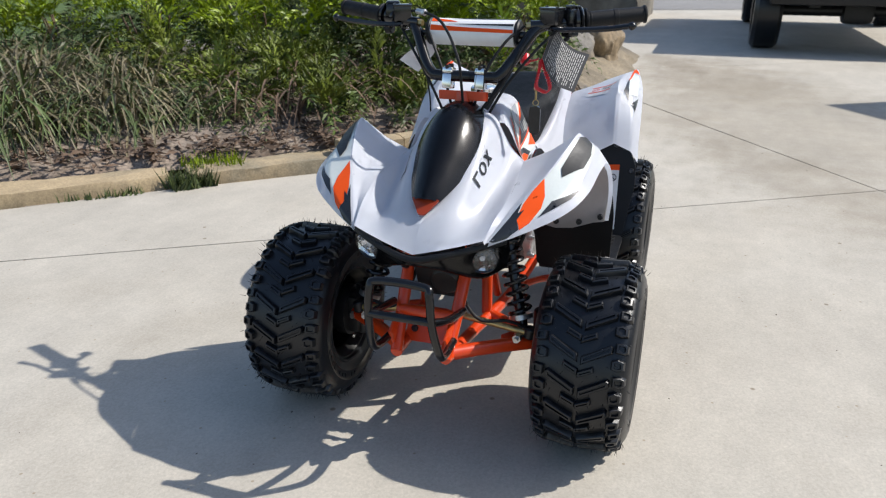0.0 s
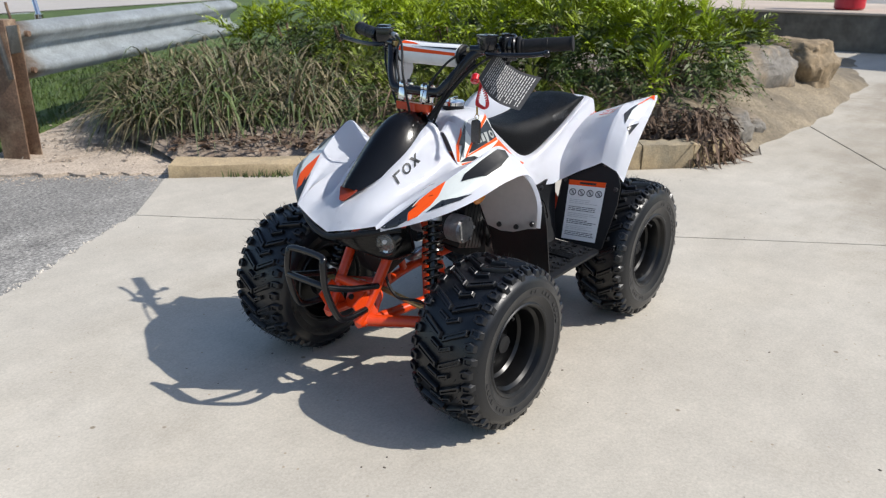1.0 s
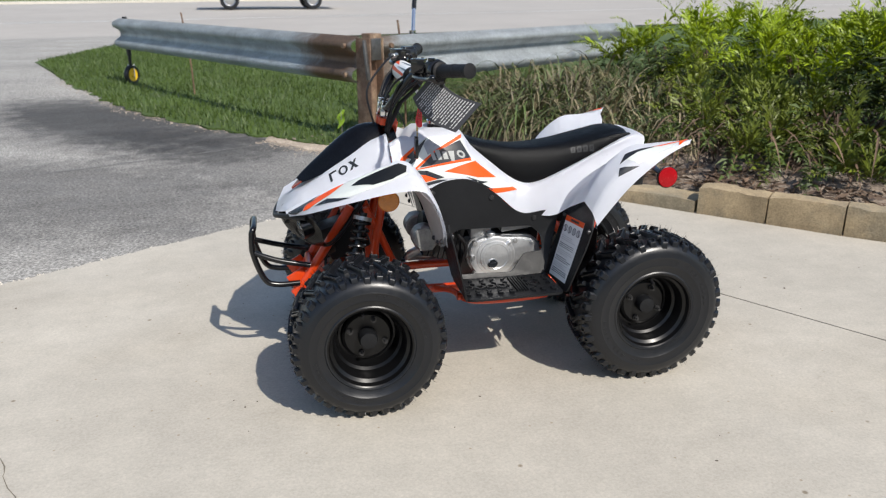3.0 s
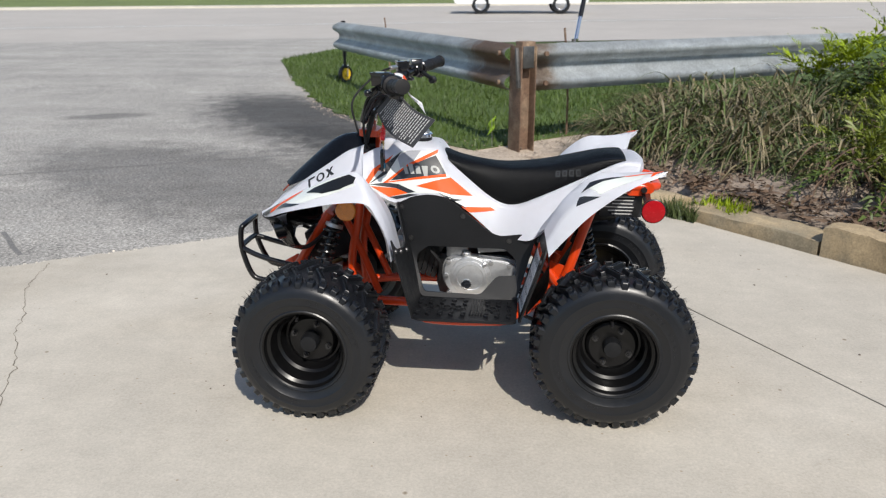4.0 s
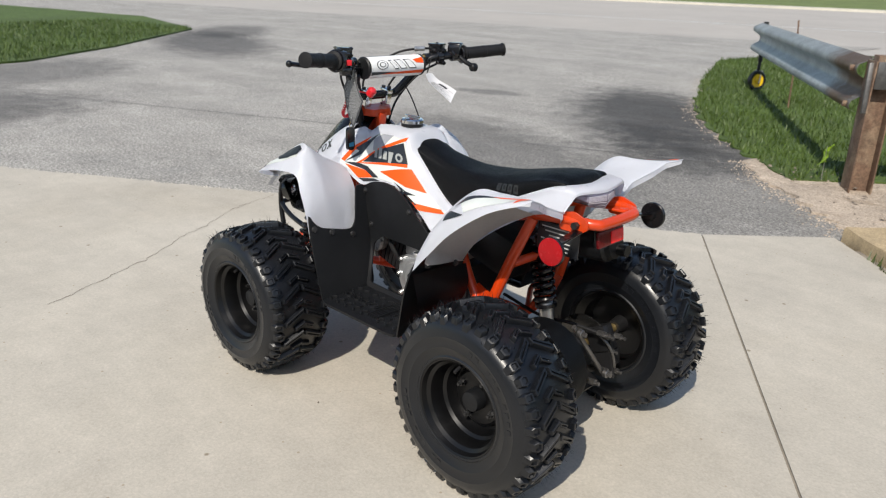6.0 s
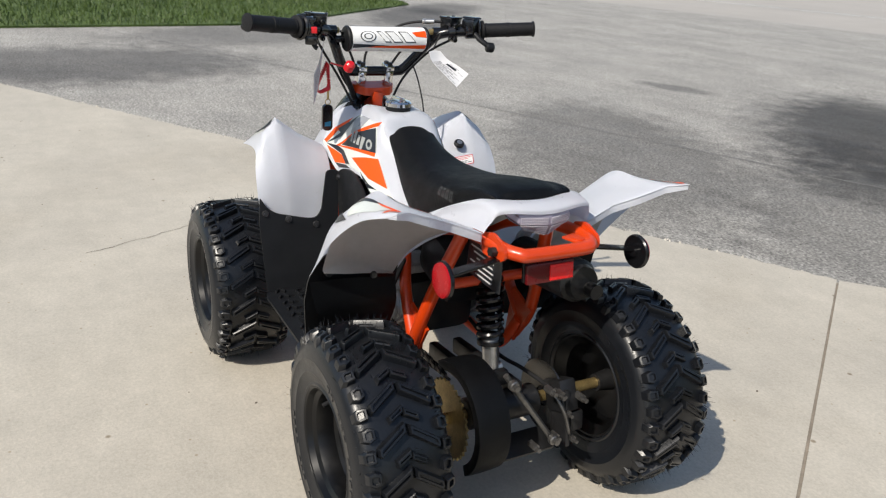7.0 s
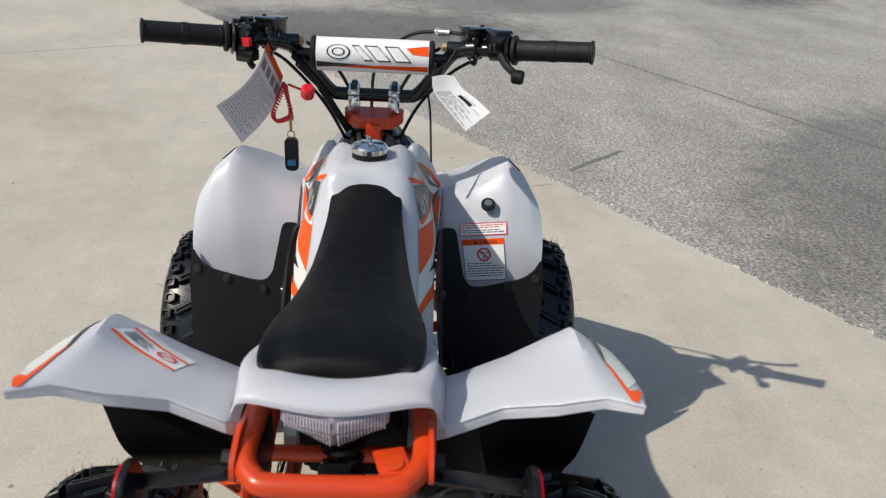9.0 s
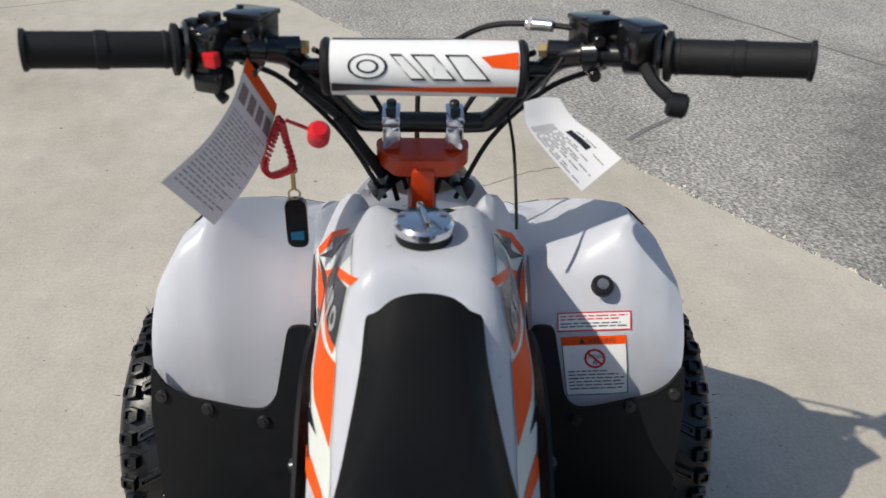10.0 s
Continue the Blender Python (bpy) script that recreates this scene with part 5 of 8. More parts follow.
tank_half = [
    [(0.285, 0, 0.575), (0.285, 0.048, 0.592), (0.281, 0.086, 0.622), (0.274, 0.126, 0.545)],
    [(0.240, 0, 0.575), (0.240, 0.044, 0.600), (0.238, 0.074, 0.638), (0.232, 0.122, 0.522)],
    [(0.206, 0, 0.608), (0.208, 0.046, 0.646), (0.204, 0.084, 0.608), (0.196, 0.118, 0.505)],
    [(0.184, 0, 0.644), (0.182, 0.052, 0.650), (0.180, 0.090, 0.594), (0.175, 0.116, 0.508)],
    [(0.130, 0, 0.648), (0.130, 0.056, 0.647), (0.125, 0.086, 0.598), (0.130, 0.113, 0.518)],
    [(0.088, 0, 0.648), (0.085, 0.056, 0.640), (0.080, 0.080, 0.593), (0.080, 0.110, 0.524)],
    [(0.060, 0, 0.610), (0.055, 0.048, 0.608), (0.045, 0.077, 0.568), (0.040, 0.108, 0.510)],
    [(0.000, 0, 0.550), (0.000, 0.052, 0.560), (-0.005, 0.079, 0.528), (-0.010, 0.107, 0.475)],
    [(-0.070, 0, 0.480), (-0.070, 0.062, 0.506), (-0.070, 0.086, 0.478), (-0.070, 0.108, 0.424)],
    [(-0.125, 0, 0.460), (-0.125, 0.070, 0.497), (-0.125, 0.096, 0.468), (-0.120, 0.116, 0.415)],
    [(-0.200, 0, 0.480), (-0.200, 0.084, 0.530), (-0.195, 0.104, 0.498), (-0.176, 0.140, 0.425)],
    [(-0.300, 0, 0.540), (-0.300, 0.090, 0.580), (-0.290, 0.100, 0.558), (-0.262, 0.122, 0.500)],
    [(-0.385, 0, 0.602), (-0.380, 0.086, 0.617), (-0.385, 0.098, 0.600), (-0.370, 0.108, 0.565)],
    [(-0.424, 0, 0.622), (-0.420, 0.080, 0.620), (-0.420, 0.094, 0.602), (-0.414, 0.102, 0.574)],
    [(-0.448, 0, 0.614), (-0.436, 0.079, 0.616), (-0.430, 0.095, 0.600), (-0.420, 0.103, 0.576)],
    [(-0.451, 0, 0.606), (-0.438, 0.080, 0.609), (-0.431, 0.096, 0.594), (-0.421, 0.104, 0.572)],
]
rows = [[V(x, y * w, z + 0.25 * (y * w) ** 2 / 0.04 + 0.004) for y in (-1, -0.5, 0, 0.5, 1)] for x, w, z in ((0.286, 0.044, 0.578), (0.262, 0.042, 0.577), (0.238, 0.040, 0.580), (0.216, 0.036, 0.602))]
part("steering_recess", skin(rows, 4, 3, 0.002), BLACK, quad, "dark opening round the steering stem")
tank = part("tank_cover", skin(mirrored(tank_half), 5, 5, 0.003), WHITE, quad, "white plastic tank and side panel", sharp=45)

rear_half = [
    [(-0.170, 0.128, 0.415), (-0.205, 0.115, 0.470), (-0.272, 0.102, 0.520), (-0.350, 0.099, 0.552), (-0.404, 0.097, 0.562)],
    [(-0.174, 0.150, 0.428), (-0.212, 0.138, 0.483), (-0.278, 0.124, 0.533), (-0.352, 0.112, 0.566), (-0.416, 0.106, 0.575)],
    [(-0.182, 0.200, 0.458), (-0.225, 0.192, 0.520), (-0.285, 0.180, 0.565), (-0.350, 0.166, 0.588), (-0.411, 0.160, 0.596)],
    [(-0.190, 0.232, 0.474), (-0.233, 0.226, 0.542), (-0.292, 0.218, 0.594), (-0.358, 0.210, 0.608), (-0.430, 0.206, 0.616)],
    [(-0.197, 0.256, 0.487), (-0.240, 0.250, 0.562), (-0.308, 0.243, 0.620), (-0.375, 0.243, 0.628), (-0.440, 0.248, 0.632)],
    [(-0.203, 0.298, 0.468), (-0.245, 0.294, 0.538), (-0.304, 0.287, 0.590), (-0.388, 0.287, 0.617), (-0.464, 0.277, 0.639)],
    [(-0.210, 0.318, 0.438), (-0.250, 0.313, 0.484), (-0.305, 0.309, 0.542), (-0.385, 0.300, 0.600), (-0.452, 0.284, 0.628)],
]


def rear_fender(sg):
    rows = []
    for r, drop in zip(rear_half, (1.0, 1.0, 1.0, 1.0, 0.9, 0.6, 0.08)):
        rows.append([V(*p) for p in r] + [V(*r[-1]) + V(-0.005, 0, -0.005) * drop, V(*r[-1]) + V(-0.005, 0, -0.016) * drop])
    f_ = part("rear_fender", skin(rows, 5, 7, 0.003, sg, sharp_rows=True), WHITE, quad, "upswept white plastic rear fender", sharp=50)
    back = [[V(r[0].x - 0.030, r[0].y, 0.418 + 0.22 * (r[0].y - 0.14)), r[0] + V(-0.024, 0, -0.006), r[1] + V(-0.016, 0, -0.012), r[2] + V(-0.010, 0, -0.012), r[3] + V(-0.004, 0, -0.010)] for r in rows[1:6]]
    part("fender_inside", skin(back, 3, 4, 0.001, sg, sharp_rows=True), UNDER, f_, "inner face of the white fender, greyed as in shade", sharp=50)
    for y, z in ((0.20, 0.432), (0.285, 0.446)):
        bolt(f_, (-0.222, y * sg, z), (-1, 0, 0), 0.007)
    return f_


rear_fenders = both(rear_fender)

# --- black cover on the cowl
rows = []
for x, w, z, crown in ((0.522, 0.026, 0.524, 0.008), (0.505, 0.034, 0.542, 0.018), (0.462, 0.050, 0.581, 0.036), (0.400, 0.066, 0.634, 0.056), (0.350, 0.066, 0.662, 0.056), (0.295, 0.058, 0.666, 0.044), (0.265, 0.048, 0.657, 0.03)):
    rows.append([V(x - 0.012 * abs(u), u * w, z - crown * abs(u) ** 2.2) for u in (-1, -0.75, -0.4, 0, 0.4, 0.75, 1)])
part("cowl_cover", skin(rows, 5, 4, 0.004), GLOSS, quad, "glossy black centre cover", sharp=40)
bm = bmesh.new()
plate(rounded([(-0.027, 0.0), (0.027, 0.0), (0.006, -0.034), (-0.006, -0.034)], 0.004), 0.004, lambda u, v, w: V(0.507 - v * 0.75 + w * 0.6, u, 0.519 + v * 0.68 + w * 0.7), bm)
part("cowl_vent", bm, material("dark_red_plastic", (0.30, 0.035, 0.008), 0.4), quad, "dark red recess below the black cover")

# --- seat
rows = []
for x, zc, ht, zb, hb in ((0.092, 0.624, 0.042, 0.614, 0.045), (0.082, 0.631, 0.046, 0.602, 0.050), (0.020, 0.610, 0.048, 0.556, 0.055), (-0.060, 0.595, 0.055, 0.508, 0.067), (-0.120, 0.593, 0.063, 0.494, 0.074),
                          (-0.200, 0.602, 0.067, 0.528, 0.081), (-0.280, 0.619, 0.072, 0.568, 0.086), (-0.345, 0.632, 0.071, 0.600, 0.084), (-0.388, 0.632, 0.068, 0.614, 0.079), (-0.401, 0.624, 0.062, 0.614, 0.072), (-0.404, 0.606, 0.056, 0.598, 0.064)):
    half = [(0, zc), (ht * 0.55, zc - 0.0015), (ht * 0.9, zc - 0.008), ((ht + hb) / 2 + 0.004, zc - (zc - zb) * 0.35), (hb + 0.001, zb + (zc - zb) * 0.2), (hb - 0.004, zb)]
    rows.append([V(x, -y, z) for y, z in reversed(half[1:])] + [V(x, y, z) for y, z in half])
seat = part("seat", skin(rows, 6, 4, 0.004), VINYL, quad, "long black vinyl seat with a faint grey print", sharp=50)

# --- black side panels, foot wells, foot boards
def side_panel(sg):
    outline = [(0.190, 0.500), (0.150, 0.521), (0.110, 0.529), (0.075, 0.527), (0.035, 0.509), (0.000, 0.481), (-0.055, 0.434), (-0.085, 0.421), (-0.165, 0.432), (-0.185, 0.440), (-0.135, 0.262), (0.120, 0.262), (0.165, 0.405)]
    hole = rounded([(0.134, 0.366), (0.106, 0.389), (-0.100, 0.388), (-0.129, 0.362), (-0.133, 0.319), (-0.081, 0.316), (-0.039, 0.270), (0.112, 0.273), (0.134, 0.344)], 0.011)
    b_ = plate(rounded(outline, 0.014), 0.004, lambda u, v, w: V(u, (0.117 + 0.045 * max(0.0, (0.42 - v) / 0.16) ** 2.2 + w) * sg, v), holes=[hole])
    p_ = part("side_panel", b_, BLACK, quad, "satin black plastic side panel with an engine window", sharp=30)
    for x, z in ((0.174, 0.494), (0.012, 0.474), (-0.110, 0.410), (0.150, 0.410)):
        bolt(p_, (x, 0.122 * sg, z), (0, sg, 0), 0.0075)
    return p_


both(side_panel)


def foot_well(sg):
    # front wall, leaning a little
    def wall_front(u, v, w):
        return V(0.158 - (0.42 - v) * 0.24 + w, u * sg, v)
    b_ = plate(rounded([(0.135, 0.262), (0.300, 0.250), (0.306, 0.410), (0.301, 0.464), (0.288, 0.440), (0.268, 0.426), (0.200, 0.410), (0.178, 0.409), (0.165, 0.425), (0.148, 0.510), (0.121, 0.510)], 0.010), 0.004, wall_front)
    f_ = part("foot_well_front", b_, BLACK, quad, "black plastic guard behind the front wheel", sharp=30)
    for y, z in ((0.242, 0.412), (0.180, 0.396), (0.292, 0.428)):
        p = wall_front(y, z, -0.001)
        bolt(f_, p, (-1, 0, 0.24), 0.008)

    def wall_rear(u, v, w):
        return V(-0.140 - (v - 0.262) * 0.30 - 0.10 * max(0.0, u - 0.24) - w, u * sg, v)
    b_ = plate(rounded([(0.138, 0.262), (0.300, 0.255), (0.318, 0.38), (0.316, 0.43), (0.298, 0.470), (0.262, 0.494), (0.200, 0.470), (0.140, 0.440)], 0.010), 0.004, wall_rear)
    r_ = part("foot_well_rear", b_, BLACK, quad, "black plastic guard ahead of the rear wheel", sharp=30)
    for y, z in ((0.262, 0.482), (0.306, 0.42), (0.152, 0.425)):
        bolt(r_, wall_rear(y, z, -0.002), (1, 0, 0.3), 0.007)
    return r_, wall_rear


wells = both(foot_well)


def foot_board(sg):
    b_ = bmesh.new()
    holes = [[(x + r * math.cos(k * math.pi / 4), y + r * math.sin(k * math.pi / 4)) for k in range(8)]
             for x, y, r in ((0.100, 0.231, 0.0085), (0.070, 0.231, 0.0085), (0.041, 0.231, 0.0085), (0.085, 0.254, 0.005), (0.055, 0.254, 0.005), (0.026, 0.254, 0.005), (-0.075, 0.214, 0.005), (-0.075, 0.250, 0.005))]
    plate(rounded([(0.122, 0.138), (0.122, 0.298), (0.105, 0.308), (-0.120, 0.305), (-0.138, 0.298), (-0.138, 0.138)], 0.008), 0.006, lambda u, v, w: V(u, v * sg, 0.254 + w), b_, holes)
    p_ = part("foot_board", b_, BLACK, quad, "perforated black plastic foot board", sharp=30)
    for k in range(5):
        b_ = bmesh.new()
        box(b_, (-0.021 - k * 0.0072, 0.228 * sg, 0.2625), (0.0032, 0.096, 0.007), (0, 0, 0), 0.001)
        part("tread_rib", b_, BLACK, p_)
    for x in (0.112, 0.085, 0.055, 0.026, -0.004, -0.062, -0.090, -0.118):
        for y, turn in ((0.188, 35), (0.212, -35), (0.268, 35), (0.282, -35)):
            b_ = bmesh.new()
            box(b_, (x, y * sg, 0.2625), (0.013, 0.0045, 0.007), (0, 0, turn * sg), 0.001)
            part("tread_stud", b_, BLACK, p_)
        for dx in (-0.003, 0.003):
            b_ = bmesh.new()
            box(b_, (x + dx, 0.233 * sg, 0.262), (0.0026, 0.014, 0.005), (0, 0, 0), 0.0008)
            part("tread_stud", b_, BLACK, p_)
    for x in (0.100, 0.070, 0.041, 0.011, -0.076):
        b_ = bmesh.new()
        revolve(b_, [(0.0088, -0.002), (0.0088, 0.0035), (0.0125, 0.0035), (0.0135, -0.002)], 16, pose(x, 0.231 * sg, 0.2605, 90))
        part("tread_ring", b_, BLACK, p_)
    b_ = bmesh.new()
    tube([V(0.165, 0.12 * sg, 0.225), V(0.13, 0.16 * sg, 0.230), V(0.09, 0.264 * sg, 0.239), V(-0.09, 0.264 * sg, 0.240), V(-0.13, 0.2 * sg, 0.230), V(-0.20, 0.10 * sg, 0.225)], 0.0082, 6, 10, bm=b_)
    tube([V(0.13, 0.225 * sg, 0.238), V(-0.10, 0.225 * sg, 0.238)], 0.010, 2, 8, bm=b_)
    part("foot_rail", b_, ORANGE, quad, "orange tube under the foot board")
    return p_


both(foot_board)

# --- headlamp fascia and lamps
fascia_half = [
    [(0.574, 0, 0.433), (0.566, 0.060, 0.445), (0.532, 0.122, 0.458), (0.492, 0.156, 0.456)],
    [(0.562, 0, 0.408), (0.556, 0.060, 0.414), (0.508, 0.118, 0.420), (0.470, 0.152, 0.420)],
    [(0.550, 0, 0.404), (0.538, 0.060, 0.391), (0.502, 0.110, 0.376), (0.462, 0.145, 0.386)],
    [(0.500, 0, 0.392), (0.488, 0.060, 0.378), (0.465, 0.105, 0.362), (0.430, 0.135, 0.385)],
]
fascia = part("headlamp_fascia", skin(mirrored(fascia_half), 5, 5, 0.004), GLOSS, quad, "black plastic front fascia under the cowl", sharp=40)


lip = [V(0.505, 0.152, 0.455), V(0.543, 0.116, 0.452), V(0.572, 0.060, 0.440), V(0.583, 0, 0.428)]
part("fascia_lip", tube(lip + [V(p.x, -p.y, p.z) for p in reversed(lip[:-1])], 0.0065, 5, 10, ), BLACK, fascia)


def headlamp(sg):
    ax = V(0.93, 0.18 * sg, -0.22).normalized()
    c = V(0.507, 0.111 * sg, 0.423) + ax * 0.010
    turn = ax.to_track_quat("Y", "Z").to_matrix().to_4x4()
    m = Matrix.Translation(c) @ turn @ Matrix.Scale(0.98, 4)
    b_ = bmesh.new()
    revolve(b_, [(0.034, -0.034), (0.032, -0.004), (0.032, 0.004), (0.0295, 0.006), (0.0275, 0.004)], 32, m)
    h_ = part("headlamp", b_, GLOSS, quad)
    b_ = bmesh.new()
    revolve(b_, [(0.0, -0.018), (0.006, -0.0165), (0.012, -0.014), (0.0185, -0.009), (0.0235, -0.002), (0.0275, 0.004)], 14, m)
    gen = random.Random(7)
    for v in b_.verts:
        v.co += ax * gen.uniform(-0.0025, 0.0025)
    part("reflector", b_, SILVERED, h_, sharp=1)
    b_ = bmesh.new()
    revolve(b_, [(0.0, 0.012), (0.010, 0.0112), (0.020, 0.0085), (0.0275, 0.004), (0.020, 0.006), (0.010, 0.0085), (0.0, 0.0095)], 28, m)
    part("lens", b_, LENS, h_, "clear round headlamp lens").visible_shadow = False
    b_ = bmesh.new()
    revolve(b_, [(0.0, 0.004), (0.005, 0.002), (0.005, -0.015)], 12, m)
    part("bulb", b_, PAPER, h_)


both(headlamp)

# --- front bumper
b_ = bmesh.new()
loop = [(0.622, 0.066, 0.268), (0.646, 0.060, 0.335), (0.647, 0.056, 0.390), (0.641, 0.044, 0.405)]
tube([V(0.53, 0.062, 0.248), V(0.592, 0.066, 0.250)] + [V(*p) for p in loop] + [V(x, -y, z) for x, y, z in reversed(loop)] + [V(0.592, -0.066, 0.250), V(0.53, -0.062, 0.248)], 0.0078, 5, 12, bm=b_)
part("bumper", b_, TUBE, quad, "black tubular front bumper")
b_ = bmesh.new()
tube([V(0.50, 0.072, 0.300), V(0.58, 0.070, 0.318), V(0.638, 0.060, 0.338), V(0.650, 0.045, 0.344), V(0.650, -0.045, 0.344), V(0.638, -0.060, 0.338), V(0.58, -0.070, 0.318), V(0.50, -0.072, 0.300)], 0.0075, 5, 12, bm=b_)
part("bumper_bar", b_, TUBE, quad)

# --- orange frame
def frame_tube(pts, r=0.0115, name="frame_tube", mat=ORANGE):
    return part(name, tube([V(*p) for p in pts], r, 6, 12), mat, quad)


for sg in (1, -1):
    frame_tube([(0.545, 0.050 * sg, 0.215), (0.50, 0.056 * sg, 0.275), (0.42, 0.062 * sg, 0.400), (0.385, 0.062 * sg, 0.455)], 0.0125)
    frame_tube([(0.545, 0.050 * sg, 0.215), (0.40, 0.062 * sg, 0.205), (0.20, 0.095 * sg, 0.215), (-0.10, 0.10 * sg, 0.215), (-0.20, 0.10 * sg, 0.225), (-0.245, 0.115 * sg, 0.30)], 0.0125)
    frame_tube([(0.32, 0.070 * sg, 0.215), (0.325, 0.070 * sg, 0.33), (0.30, 0.062 * sg, 0.47), (0.315, 0.04 * sg, 0.55)], 0.0115)
    frame_tube([(0.25, 0.075 * sg, 0.23), (0.295, 0.066 * sg, 0.34), (0.345, 0.064 * sg, 0.45)], 0.010)
    frame_tube([(0.30, 0.05 * sg, 0.55), (0.15, 0.06 * sg, 0.54), (0.0, 0.06 * sg, 0.45), (-0.10, 0.065 * sg, 0.44), (-0.22, 0.078 * sg, 0.505), (-0.33, 0.085 * sg, 0.545), (-0.42, 0.085 * sg, 0.556)], 0.0115)
    frame_tube([(-0.335, 0.088 * sg, 0.540), (-0.30, 0.108 * sg, 0.44), (-0.262, 0.125 * sg, 0.325), (-0.23, 0.118 * sg, 0.262)], 0.0125)
    frame_tube([(-0.14, 0.098 * sg, 0.43), (-0.185, 0.115 * sg, 0.37), (-0.245, 0.122 * sg, 0.29)], 0.0115)
    # gusset at the foot of the rear stay
    b_ = plate([(-0.285, 0.335), (-0.235, 0.245), (-0.205, 0.262), (-0.215, 0.36)], 0.006, lambda u, v, w: V(u, (0.112 + w) * sg, v))
    part("gusset", b_, ORANGE, quad)
frame_tube([(0.40, -0.06, 0.44), (0.40, 0.06, 0.44)], 0.0115)
frame_tube([(-0.30, -0.105, 0.43), (-0.30, 0.105, 0.43)], 0.010)
frame_tube([(0.50, -0.058, 0.285), (0.50, 0.058, 0.285)], 0.011)
frame_tube([(0.315, 0, 0.53), (0.285, 0, 0.68)], 0.017, "steering_tube")
for sg in (1, -1):
    b_ = bmesh.new()
    box(b_, (0.525, 0.056 * sg, 0.245), (0.05, 0.006, 0.075), (0, 30, 0), 0.002)
    part("bumper_mount", b_, ORANGE, quad)

b_ = plate(rounded([(-0.052, 0.212), (0.052, 0.212), (0.054, 0.262), (0.030, 0.276), (-0.030, 0.276), (-0.054, 0.262)], 0.008), 0.005, lambda u, v, w: V(0.452 - 0.5 * (v - 0.28) + w, u, v))
plate_ = part("front_cross_plate", b_, ORANGE, quad)
for y, z in ((0.036, 0.236), (-0.036, 0.236)):
    bolt(plate_, (0.460 - 0.5 * (z - 0.28), y, z), (1, 0, 0.5), 0.0075)

# --- front suspension
for sg in (1, -1):
    b_ = bmesh.new()
    tube([V(0.520, 0.052 * sg, 0.214), V(0.46, 0.12 * sg, 0.210), V(0.400, 0.205 * sg, 0.207)], 0.0140, 5, 12, bm=b_)
    tube([V(0.315, 0.068 * sg, 0.212), V(0.35, 0.14 * sg, 0.208), V(0.385, 0.205 * sg, 0.205)], 0.0115, 5, 12, bm=b_)
    box(b_, (0.405, 0.165 * sg, 0.212), (0.075, 0.035, 0.02), (0, 0, -38 * sg), 0.004)
    arm = part("suspension_arm", b_, ORANGE, quad, "orange lower suspension arm")
    for p in ((0.515, 0.055 * sg, 0.212), (0.425, 0.165 * sg, 0.225), (0.400, 0.205 * sg, 0.207)):
        b_ = bmesh.new()
        cyl(b_, V(*p) - V(0.010, 0, 0), V(*p) + V(0.016, 0, 0), 0.009, seg=6)
        cyl(b_, V(*p) + V(0.012, 0, 0), V(*p) + V(0.024, 0, 0), 0.005, seg=10)
        part("bolt", b_, STEEL, arm)
    b_ = bmesh.new()
    cyl(b_, (0.375, 0.20 * sg, 0.150), (0.370, 0.20 * sg, 0.265), 0.016, seg=14, bevel=0.003)
    box(b_, (0.375, 0.215 * sg, 0.200), (0.06, 0.03, 0.085), (0, 0, 0), 0.008)
    cyl(b_, (0.375, 0.21 * sg, 0.200), (0.375, 0.285 * sg, 0.200), 0.014, seg=14)
    kn = part("steering_knuckle", b_, DARKMETAL, quad)
    b_ = bmesh.new()
    revolve(b_, [(0.0, 0.0), (0.052, 0.0), (0.056, 0.006), (0.056, 0.03), (0.0, 0.03)], 30, pose(0.375, 0.222 if sg > 0 else -0.252, 0.2))
    part("brake_drum", b_, DARKMETAL, kn)
    # shock absorber with coil spring
    top, low = V(0.355, 0.112 * sg, 0.450), V(0.415, 0.172 * sg, 0.240)
    b_ = bmesh.new()
    cyl(b_, top, top.lerp(low, 0.5), 0.010, seg=14)
    cyl(b_, top.lerp(low, 0.45), low, 0.0105, seg=14)
    sh = part("shock_absorber", b_, TUBE, quad, "black coil-over shock absorber")
    b_ = bmesh.new()
    ax = (low - top).normalized()
    s1 = ax.orthogonal().normalized()
    s2 = ax.cross(s1)
    hel = []
    for k in range(9 * 12 + 1):
        a = 2 * math.pi * k / 12
        hel.append(top.lerp(low, 0.10 + 0.78 * k / 108) + 0.0212 * (math.cos(a) * s1 + math.sin(a) * s2))
    ring_tube(b_, hel, 0.0042, 7)
    part("spring", b_, TUBE, sh)
    for t in (0.07, 0.90):
        p = top.lerp(low, t)
        b_ = bmesh.new()
        cyl(b_, p - ax * 0.005, p + ax * 0.005, 0.024, seg=20)
        part("spring_cup", b_, STEEL, sh)
    # steering rod with rubber boots
    b_ = bmesh.new()
    cyl(b_, (0.44, 0.03 * sg, 0.262), (0.42, 0.19 * sg, 0.232), 0.007, seg=12)
    rod_ = part("tie_rod", b_, BRASS, quad, "yellow-zinc steering rod")
    b_ = bmesh.new()
    cyl(b_, (0.42, 0.185 * sg, 0.222), (0.42, 0.19 * sg, 0.245), 0.013, seg=12, bevel=0.003)
    part("rod_end", b_, DARKMETAL, rod_)
    # brake hose
    part("brake_hose", tube([V(0.40, 0.21 * sg, 0.22), V(0.44, 0.15 * sg, 0.262), V(0.46, 0.09 * sg, 0.268), V(0.45, 0.05 * sg, 0.33), V(0.40, 0.04 * sg, 0.43)], 0.0035, 8, 8), GRIP, quad)
    # amber side reflector
    b_ = bmesh.new()
